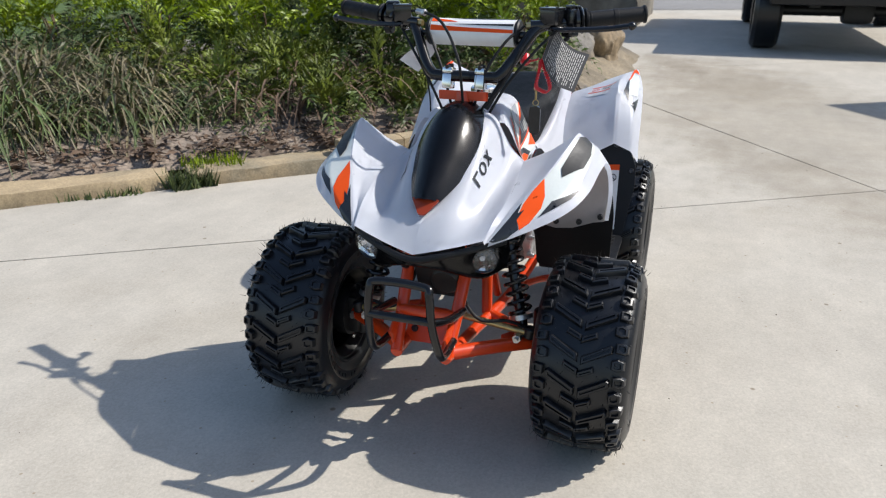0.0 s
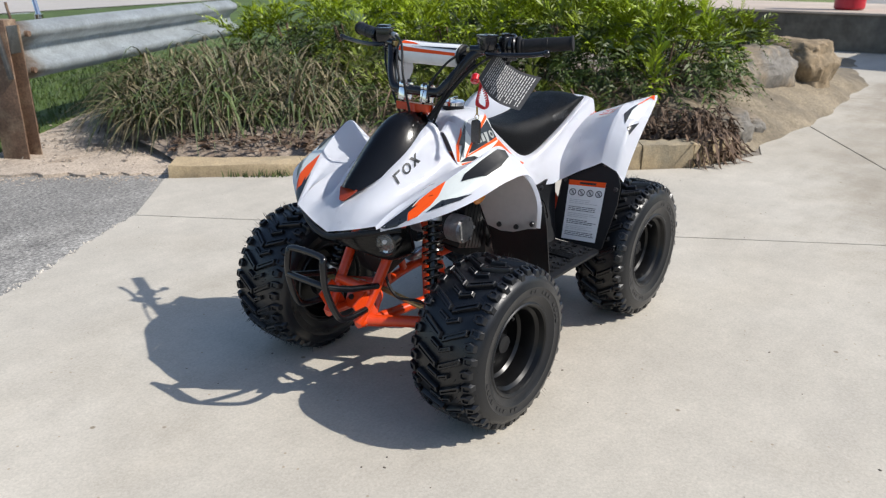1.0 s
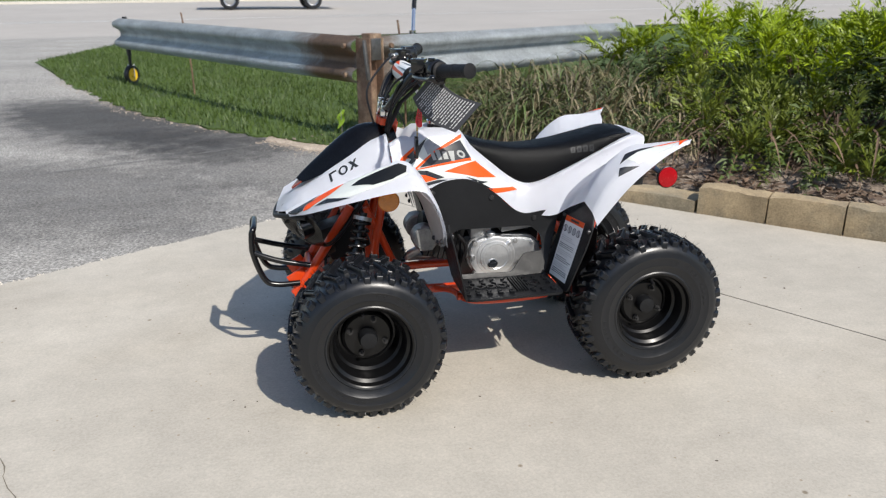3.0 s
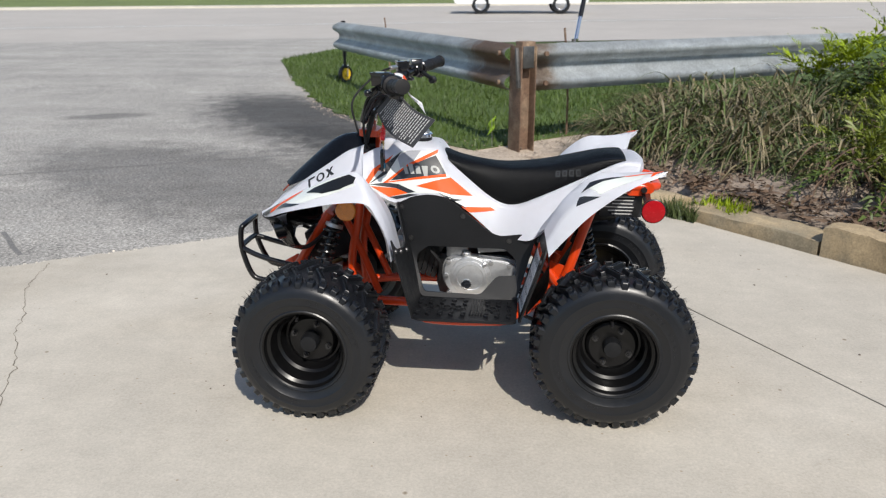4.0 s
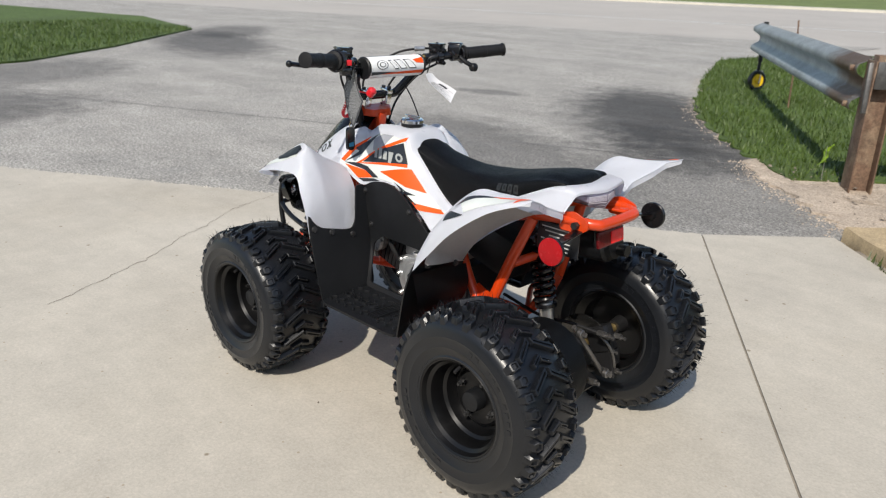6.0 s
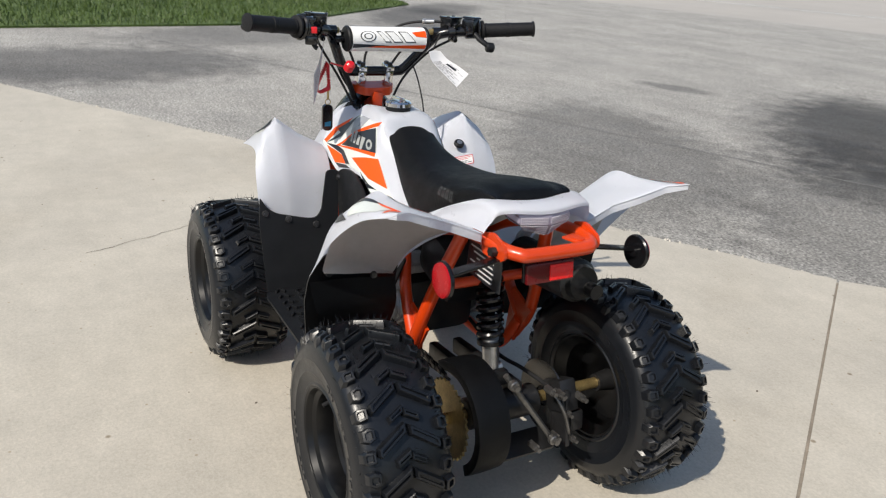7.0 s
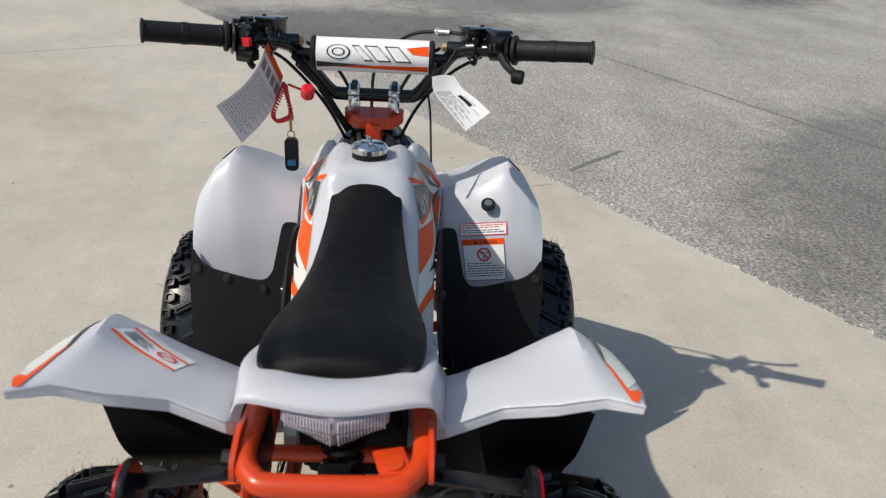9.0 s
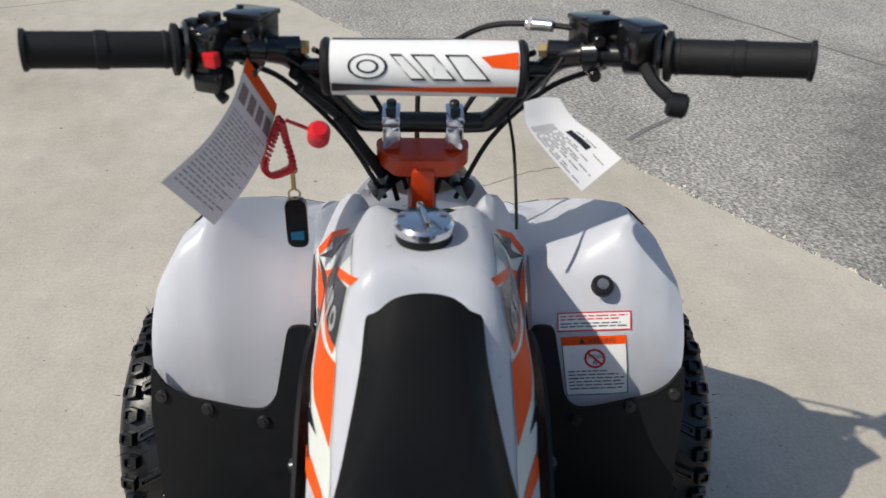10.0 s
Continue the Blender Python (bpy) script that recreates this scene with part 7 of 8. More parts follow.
def pad_patch(outline, mat, r=0.0269):
    """Print on the pad: (y, angle) outline wrapped round it; 90 degrees is up, 180 faces the rider."""
    b_ = bmesh.new()
    plate(outline, 0.0002, lambda u, v, w: V(u, v, w), b_)
    bmesh.ops.triangulate(b_, faces=b_.faces)
    for _ in range(3):
        long = [e for e in b_.edges if abs(e.verts[0].co.y - e.verts[1].co.y) > 8]
        if long:
            bmesh.ops.subdivide_edges(b_, edges=long, cuts=1)
    for v in b_.verts:
        a = radians(v.co.y)
        v.co = V(0.216 + (r + v.co.z) * math.cos(a), v.co.x, 0.791 + (r + v.co.z) * math.sin(a))
    return part("pad_print", b_, mat, pad, sharp=60)


pad_patch([(-0.087, 52), (-0.030, 52), (-0.045, 62), (-0.087, 78)], DECAL_O)
pad_patch([(-0.087, 128), (-0.052, 140), (-0.062, 160), (-0.087, 164)], DECAL_O)
pad_patch([(-0.087, 200), (0.03, 206), (0.06, 214), (-0.087, 222)], DECAL_O)
pad_patch([(0.087, 196), (0.04, 200), (0.0, 205), (0.087, 218)], DECAL_K)
pad_patch([(0.087, 96), (0.0, 88), (-0.05, 74), (0.03, 78), (0.087, 84)], DECAL_K)
pad_patch([(0.087, 20), (-0.02, 26), (-0.087, 34), (-0.087, 10), (0.087, 6)], DECAL_O)
pad_patch([(0.087, 48), (0.02, 44), (-0.05, 40), (0.087, 36)], DECAL_K)
# outlined plain shapes facing the rider
def outlined(o, f):
    cy_, ca = sum(p[0] for p in o) / len(o), sum(p[1] for p in o) / len(o)
    pad_patch(o, DECAL_K, 0.0270)
    pad_patch([(cy_ + (y - cy_) * f, ca + (a - ca) * f) for y, a in o], DECAL_W, 0.0274)


oval = [(0.053 + 0.0185 * math.cos(k * math.pi / 8), 161 + 25 * math.sin(k * math.pi / 8)) for k in range(16)]
outlined(oval, 0.86)
pad_patch([(0.053 + (y - 0.053) * 0.56, 161 + (a - 161) * 0.52) for y, a in oval], DECAL_K, 0.0278)
pad_patch([(0.053 + (y - 0.053) * 0.42, 161 + (a - 161) * 0.38) for y, a in oval], DECAL_W, 0.0282)
outlined([(0.033, 136), (0.022, 136), (-0.002, 188), (0.012, 188)], 0.80)
outlined([(0.014, 136), (-0.008, 136), (-0.030, 188), (-0.008, 188)], 0.82)
outlined([(-0.018, 136), (-0.040, 136), (-0.062, 188), (-0.036, 188)], 0.82)

# --- grips, levers, switches
for sg in (1, -1):
    a, z = V(0.1735, 0.216 * sg, 0.818), V(0.128, 0.331 * sg, 0.8293)
    d = (z - a).normalized()
    b_ = bmesh.new()
    ring_tube(b_, [a, a + d * 0.002, a + d * 0.006, a + d * 0.008, z - d * 0.006, z - d * 0.004, z - d * 0.001, z], [0.020, 0.0225, 0.0225, 0.0158, 0.0152, 0.0175, 0.0175, 0.012], 28)
    gp = part("grip", b_, GRIP, quad, "black rubber grip with a raised band")
    for at_, wide in ((0.010, 0.004), (0.058, 0.010)):
        b_ = bmesh.new()
        p = a + d * at_
        cyl(b_, p, p + d * wide, 0.0164, seg=24, bevel=0.0006)
        part("grip_band", b_, GRIP, gp)
    # lever
    b_ = bmesh.new()
    tube([V(0.212, 0.155 * sg, 0.806), V(0.228, 0.172 * sg, 0.803), V(0.228, 0.21 * sg, 0.803), V(0.215, 0.27 * sg, 0.806), V(0.212, 0.312 * sg, 0.812)], 0.0055, 6, 8, bm=b_)
    bmesh.ops.create_uvsphere(b_, u_segments=10, v_segments=8, radius=0.008, matrix=Matrix.Translation((0.212, 0.314 * sg, 0.812)))
    part("brake_lever", b_, TUBE, quad)
    # master cylinder with its square reservoir
    b_ = bmesh.new()
    box(b_, (0.214, 0.158 * sg, 0.825), (0.031, 0.034, 0.030), (0, 0, -22 * sg), 0.003, (1.08, 1.08))
    box(b_, (0.214, 0.158 * sg, 0.841), (0.036, 0.039, 0.005), (0, 0, -22 * sg), 0.0015)
    cyl(b_, (0.222, 0.118 * sg, 0.808), (0.210, 0.165 * sg, 0.810), 0.010, seg=16)
    mc = part("master_cylinder", b_, GLOSS, quad, "black brake master cylinder")
    for dx, dy in ((-0.012, -0.013), (0.012, 0.013)):
        b_ = bmesh.new()
        p = V(0.214 + dx, (0.158 + dy) * sg, 0.8435)
        cyl(b_, p, p + V(0, 0, 0.0015), 0.0035, seg=10)
        part("lid_screw", b_, BLACKZINC, mc)
    b_ = bmesh.new()
    cyl(b_, (0.224, 0.110 * sg, 0.807), (0.2215, 0.122 * sg, 0.808), 0.007, seg=6)
    part("banjo_bolt", b_, BRASS, mc)
    b_ = bmesh.new()
    q1, q2 = V(0.206, 0.150 * sg, 0.809), V(0.198, 0.166 * sg, 0.812)
    cyl(b_, q1, q2, 0.0165, seg=20, bevel=0.002)
    for dz in (0.016, -0.016):
        cyl(b_, q1.lerp(q2, 0.5) + V(-0.018, 0, dz), q1.lerp(q2, 0.5) + V(0.010, 0, dz), 0.0058, seg=12, bevel=0.001)
        cyl(b_, q1.lerp(q2, 0.5) + V(-0.021, 0, dz), q1.lerp(q2, 0.5) + V(-0.017, 0, dz), 0.0038, seg=6)
    part("lever_clamp", b_, GLOSS, mc)
# switch box on the left
b_ = bmesh.new()
box(b_, (0.181, 0.194, 0.818), (0.042, 0.030, 0.044), (0, 0, -22), 0.007)
cyl(b_, (0.1765, 0.208, 0.8172), (0.1745, 0.2135, 0.8178), 0.0265, seg=28, bevel=0.003)
cyl(b_, (0.1815, 0.196, 0.8165), (0.1775, 0.206, 0.817), 0.0240, seg=28, bevel=0.002)
box(b_, (0.168, 0.188, 0.793), (0.028, 0.026, 0.018), (0, 0, -22), 0.004)
box(b_, (0.188, 0.190, 0.842), (0.016, 0.014, 0.010), (0, 0, -22), 0.002)
box(b_, (0.176, 0.202, 0.841), (0.012, 0.010, 0.008), (0, 0, -22), 0.002)
cyl(b_, (0.190, 0.178, 0.806), (0.190, 0.186, 0.810), 0.012, seg=16, bevel=0.002)
sw = part("switch_box", b_, GLOSS, quad, "black handlebar switch box with a red stop button")
b_ = bmesh.new()
box(b_, (0.1590, 0.186, 0.814), (0.010, 0.013, 0.013), (0, 0, -22), 0.002)
part("stop_button", b_, REDPLASTIC, sw, "square red stop button")
for z in (0.795, 0.833):
    b_ = bmesh.new()
    box(b_, (0.1605, 0.190, z), (0.008, 0.014, 0.006), (0, 0, -22), 0.0015)
    part("switch", b_, GLOSS, sw)
part("choke_lever", tube([V(0.165, 0.186, 0.787), V(0.162, 0.182, 0.780), V(0.160, 0.178, 0.777)], 0.005, 4, 8), BLACK, sw)
# throttle on the right
b_ = bmesh.new()
box(b_, (0.180, -0.194, 0.828), (0.038, 0.034, 0.030), (0, 0, 22), 0.006, (0.9, 0.86))
box(b_, (0.180, -0.194, 0.845), (0.036, 0.032, 0.005), (0, 0, 22), 0.0022, (0.85, 0.8))
cyl(b_, (0.1765, -0.208, 0.8172), (0.1745, -0.2135, 0.8178), 0.0260, seg=28, bevel=0.003)
cyl(b_, (0.186, -0.182, 0.8150), (0.178, -0.206, 0.8170), 0.0175, seg=24, bevel=0.002)
th = part("throttle_box", b_, GLOSS, quad, "black thumb throttle housing")
b_ = bmesh.new()
tube([V(0.165, -0.196, 0.812), V(0.152, -0.204, 0.800), V(0.142, -0.214, 0.792), V(0.138, -0.222, 0.785)], 0.006, 5, 10, bm=b_)
cyl(b_, (0.139, -0.213, 0.786), (0.134, -0.231, 0.785), 0.011, seg=16, bevel=0.003)
part("thumb_lever", b_, BLACK, th)

# --- cables
cables = (
    [(0.21, 0.12, 0.806), (0.258, 0.112, 0.772), (0.278, 0.078, 0.70), (0.283, 0.040, 0.65), (0.280, 0.028, 0.615)],
    [(0.22, 0.105, 0.806), (0.262, 0.075, 0.775), (0.288, 0.040, 0.71), (0.290, 0.018, 0.625)],
    [(0.20, 0.17, 0.80), (0.248, 0.138, 0.765), (0.276, 0.085, 0.695), (0.277, 0.042, 0.620)],
    [(0.22, -0.105, 0.806), (0.262, -0.075, 0.775), (0.288, -0.040, 0.71), (0.290, -0.016, 0.620)],
    [(0.20, -0.18, 0.826), (0.228, -0.12, 0.830), (0.268, -0.055, 0.815), (0.322, -0.002, 0.755), (0.316, 0.006, 0.690), (0.292, 0.004, 0.620)],
    [(0.20, -0.17, 0.80), (0.248, -0.125, 0.760), (0.276, -0.075, 0.695), (0.277, -0.038, 0.620)],
    [(0.262, -0.088, 0.735), (0.24, -0.095, 0.70), (0.215, -0.098, 0.655), (0.205, -0.100, 0.62)],
)
for k, pts in enumerate(cables):
    c = part("control_cable" if k < 6 else "cable_tie", tube([V(*p) for p in pts], 0.0029 if k < 6 else 0.0018, 8, 8), GRIP, quad)
b_ = bmesh.new()
for a, z, r in (((0.215, 0.125, 0.785), (0.262, 0.088, 0.735), 0.006), ((0.205, 0.118, 0.775), (0.250, 0.088, 0.728), 0.005), ((0.250, 0.088, 0.728), (0.280, 0.045, 0.648), 0.0065)):
    cyl(b_, a, z, r, seg=10)
part("wiring_sleeve", b_, GRIP, quad)

# bright barrel where the throttle cable is adjusted
b_ = bmesh.new()
cyl(b_, (0.224, -0.122, 0.8302), (0.238, -0.098, 0.8285), 0.0058, seg=14, bevel=0.001)
cyl(b_, (0.234, -0.104, 0.829), (0.236, -0.1005, 0.8288), 0.0072, seg=6)
part("cable_adjuster", b_, STEEL, quad, "bright steel cable adjuster")
part("cable_tie", tube([V(0.205, -0.130, 0.806), V(0.20, -0.118, 0.788), V(0.196, -0.108, 0.772)], 0.0016, 5, 6), GRIP, quad)

# --- fuel cap
b_ = bmesh.new()
cyl(b_, (0.136, 0, 0.640), (0.136, 0, 0.661), 0.0275, seg=32, bevel=0.002)
part("filler_neck", b_, BLACK, quad)
b_ = bmesh.new()
m = pose(0.136, 0, 0.664, 90, 0, 0)
revolve(b_, [(0.027, -0.002), (0.029, 0.0), (0.029, 0.007), (0.026, 0.010), (0.010, 0.0115), (0.0, 0.0118)], 40, pose(0.136, 0, 0.660, 90, 0, 0))
box(b_, (0.136, 0, 0.674), (0.044, 0.006, 0.009), (0, 0, 12), 0.0025)
part("fuel_cap", b_, CHROME, quad, "round chrome fuel cap")

# --- ignition lock on the right front fender
b_ = bmesh.new()
ln = V(-0.52, 0.05, 0.85).normalized()
p = V(0.208, -0.203, 0.545)
cyl(b_, p - ln * 0.004, p + ln * 0.006, 0.0125, seg=28, bevel=0.002)
lk = part("ignition_lock", b_, BLACK, quad, "black ignition lock with a steel face")
b_ = bmesh.new()
cyl(b_, p + ln * 0.005, p + ln * 0.007, 0.0065, seg=20)
part("lock_barrel", b_, STEEL, lk)
# under-fender black liners
for sg in (1, -1):
    rows = [[V(-0.207, 0.15 * sg, 0.415), V(-0.207, 0.23 * sg, 0.425), V(-0.212, 0.318 * sg, 0.43)], [V(-0.215, 0.15 * sg, 0.36), V(-0.212, 0.23 * sg, 0.36), V(-0.21, 0.300 * sg, 0.35)], [V(-0.165, 0.15 * sg, 0.27), V(-0.162, 0.23 * sg, 0.27), V(-0.16, 0.282 * sg, 0.27)]]
    part("mud_flap", skin(rows, 4, 4, 0.003), BLACK, quad, "black rubber mud flap")


# ---------------------------------------------------------------- films, labels and tags
from mathutils.bvhtree import BVHTree


def tree_of(ob):
    dg = bpy.context.evaluated_depsgraph_get()
    return BVHTree.FromObject(ob, dg)


def onto(tree, p, n_, lift):
    """The place on the surface under p, seen against n_, lifted a little."""
    for back in (0.04, 0.12):
        hit = tree.ray_cast(p + n_ * back, -n_, back * 2.5)
        if hit[0] is not None:
            nn = hit[1] if hit[1].dot(n_) > 0 else -hit[1]
            return hit[0] + nn * lift
    near = tree.find_nearest(p)
    nn = near[1] if near[1].dot(n_) > 0 else -near[1]
    return near[0] + nn * lift


def film(target, tree, pts, mat, lift=0.0012, name="decal", facing=None, cell=0.012):
    """A printed film of that outline laid on the target."""
    pts = [Vector(p) for p in pts]
    n_ = Vector((0, 0, 0))
    for a, z in zip(pts, pts[1:] + pts[:1]):
        n_ += a.cross(z)
    n_.normalize()
    if facing is not None and n_.dot(Vector(facing)) < 0:
        n_ = -n_
    b_ = bmesh.new()
    vs = [b_.verts.new(p) for p in pts]
    edges = [b_.edges.new((vs[i], vs[(i + 1) % len(vs)])) for i in range(len(vs))]
    bmesh.ops.triangle_fill(b_, use_beauty=True, edges=edges, normal=n_)
    for _ in range(5):
        long = [e for e in b_.edges if e.calc_length() > cell]
        if not long or len(b_.verts) > 1500:
            break
        bmesh.ops.subdivide_edges(b_, edges=long, cuts=1)
        bmesh.ops.triangulate(b_, faces=b_.faces)
    for v in b_.verts:
        v.co = onto(tree, v.co, n_, lift)
    return part(name, b_, mat, target, sharp=60)


def mirror(pts, sg):
    return [(x, y * sg, z) for x, y, z in pts]


class Sticker:
    """A label on a surface, drawn in its own square from its top left corner (0, 0) to its bottom right (1, 1)."""

    def __init__(self, target, tree, corners, facing, name="label", words=""):
        self.target, self.tree, self.c, self.facing = target, tree, [Vector(p) for p in corners], facing
        self.root = self.quad(0, 0, 1, 1, DECAL_W, 0.0010, name)
        if words:
            self.root["label"] = words

    def at(self, u, v):
        a, b_, c, d = self.c
        return a.lerp(b_, u).lerp(d.lerp(c, u), v)

    def poly(self, uv, mat, lift, name="print", cell=0.02):
        ob = film(self.target, self.tree, [self.at(u, v) for u, v in uv], mat, lift, name, self.facing, cell)
        if name != "label":
            ob.parent = self.root
        return ob

    def quad(self, u0, v0, u1, v1, mat, lift=0.0015, name="print"):
        return self.poly([(u0, v0), (u1, v0), (u1, v1), (u0, v1)], mat, lift, name)

    def lines(self, u0, v0, u1, v1, count, mat, fill=0.45, gen=rng):
        """Lines of small print: each line a row of word-long bars, in one mesh."""
        a, b2, c, d = self.c
        n_ = (b2 - a).cross(d - a).normalized()
        n_ = n_ if n_.dot(Vector(self.facing)) > 0 else -n_
        h = (v1 - v0) / count
        for k in range(count):
            b_ = bmesh.new()
            end = u1 - (u1 - u0) * gen.choice((0, 0.04, 0.1, 0.3))
            u = u0
            while u < end:
                w = min(end - u, (u1 - u0) * gen.uniform(0.06, 0.19))
                cnt = max(1, int((b2 - a).length * w / 0.008))
                top = [b_.verts.new(onto(self.tree, self.at(u + w * i_ / cnt, v0 + k * h), n_, 0.0015)) for i_ in range(cnt + 1)]
                low = [b_.verts.new(onto(self.tree, self.at(u + w * i_ / cnt, v0 + (k + fill) * h), n_, 0.0015)) for i_ in range(cnt + 1)]
                for i_ in range(cnt):
                    b_.faces.new((top[i_], top[i_ + 1], low[i_ + 1], low[i_]))
                u += w + (u1 - u0) * 0.025
            part("print", b_, mat, self.root, sharp=80)

    def ring(self, u, v, ru, rv, mat, slash=True):
        for k in range(12):
            a0, a1 = 2 * math.pi * k / 12, 2 * math.pi * (k + 1) / 12
            self.poly([(u + ru * math.cos(a0), v + rv * math.sin(a0)), (u + ru * math.cos(a1), v + rv * math.sin(a1)), (u + 0.78 * ru * math.cos(a1), v + 0.78 * rv * math.sin(a1)),
                       (u + 0.78 * ru * math.cos(a0), v + 0.78 * rv * math.sin(a0))], mat, 0.0019)
        if slash:
            self.poly([(u - 0.7 * ru, v - 0.55 * rv), (u - 0.55 * ru, v - 0.7 * rv), (u + 0.7 * ru, v + 0.55 * rv), (u + 0.55 * ru, v + 0.7 * rv)], mat, 0.0021)

    def text(self, words, u, v, height, width, mat):
        """Words centred on (u, v)."""
        cu = bpy.data.curves.new("words", "FONT")
        cu.body, cu.align_x, cu.align_y = words, "CENTER", "CENTER"
        tmp = bpy.data.objects.new("words", cu)
        scene.collection.objects.link(tmp)
        me_ = bpy.data.meshes.new_from_object(tmp.evaluated_get(bpy.context.evaluated_depsgraph_get()))
        bpy.data.objects.remove(tmp)
        xs = [p.co.x for p in me_.vertices]
        ys = [p.co.y for p in me_.vertices]
        sx, sy = width / (max(xs) - min(xs)), height / (max(ys) - min(ys))
        cx_, cy_ = (max(xs) + min(xs)) / 2, (max(ys) + min(ys)) / 2
        a, b_, c, d = self.c
        n_ = (b_ - a).cross(d - a).normalized()
        if n_.dot(Vector(self.facing)) < 0:
            n_ = -n_
        for p in me_.vertices:
            p.co = onto(self.tree, self.at(u + (p.co.x - cx_) * sx, v - (p.co.y - cy_) * sy), n_, 0.0018)
        me_.materials.clear()
        me_.materials.append(mat)
        ob = new("lettering", me_)
        ob.parent = self.root
        return ob


# --- front fenders, cowl, tank sides, rear fenders
for fen, sg in zip(front_fenders, (1, -1)):
    tr = tree_of(fen)
    up = (0.1, 0.6 * sg, 0.7)
    film(fen, tr, mirror([(0.500, 0.157, 0.497), (0.452, 0.180, 0.527), (0.402, 0.203, 0.556), (0.325, 0.228, 0.592), (0.275, 0.240, 0.603), (0.262, 0.268, 0.585), (0.330, 0.268, 0.560), (0.400, 0.262, 0.537), (0.455, 0.230, 0.515), (0.500, 0.185, 0.488)], sg), DECAL_G, 0.0006, facing=up, cell=0.006)
    film(fen, tr, mirror([(0.411, 0.199, 0.552), (0.445, 0.208, 0.525), (0.470, 0.207, 0.510), (0.497, 0.192, 0.491), (0.514, 0.178, 0.485), (0.498, 0.169, 0.496), (0.470, 0.174, 0.516), (0.440, 0.185, 0.535)], sg), DECAL_O, 0.0014, facing=up, cell=0.005)
    film(fen, tr, mirror([(0.546, 0.133, 0.463), (0.500, 0.157, 0.497), (0.466, 0.172, 0.519), (0.488, 0.169, 0.503), (0.478, 0.179, 0.508), (0.500, 0.170, 0.494), (0.514, 0.176, 0.485), (0.530, 0.160, 0.474)], sg), DECAL_K, 0.0020, facing=up, cell=0.005)
    film(fen, tr, mirror([(0.487, 0.207, 0.503), (0.452, 0.222, 0.520), (0.430, 0.245, 0.527), (0.405, 0.266, 0.537), (0.430, 0.254, 0.523), (0.460, 0.230, 0.511)], sg), DECAL_K, 0.0020, facing=up, cell=0.005)
    film(fen, tr, mirror([(0.392, 0.225, 0.546), (0.375, 0.222, 0.562), (0.325, 0.232, 0.587), (0.279, 0.238, 0.602), (0.262, 0.248, 0.598), (0.266, 0.262, 0.588), (0.300, 0.266, 0.575), (0.345, 0.260, 0.560)], sg), BLACK, 0.0022, "vent_insert", facing=up, cell=0.006)
MARK = ((0.440, 0.067, 0.545), (0.436, 0.080, 0.526), (0.366, 0.074, 0.588), (0.362, 0.086, 0.570))   # corners of the row of marks
tr_hood, tr_tank = tree_of(hood), tree_of(tank)
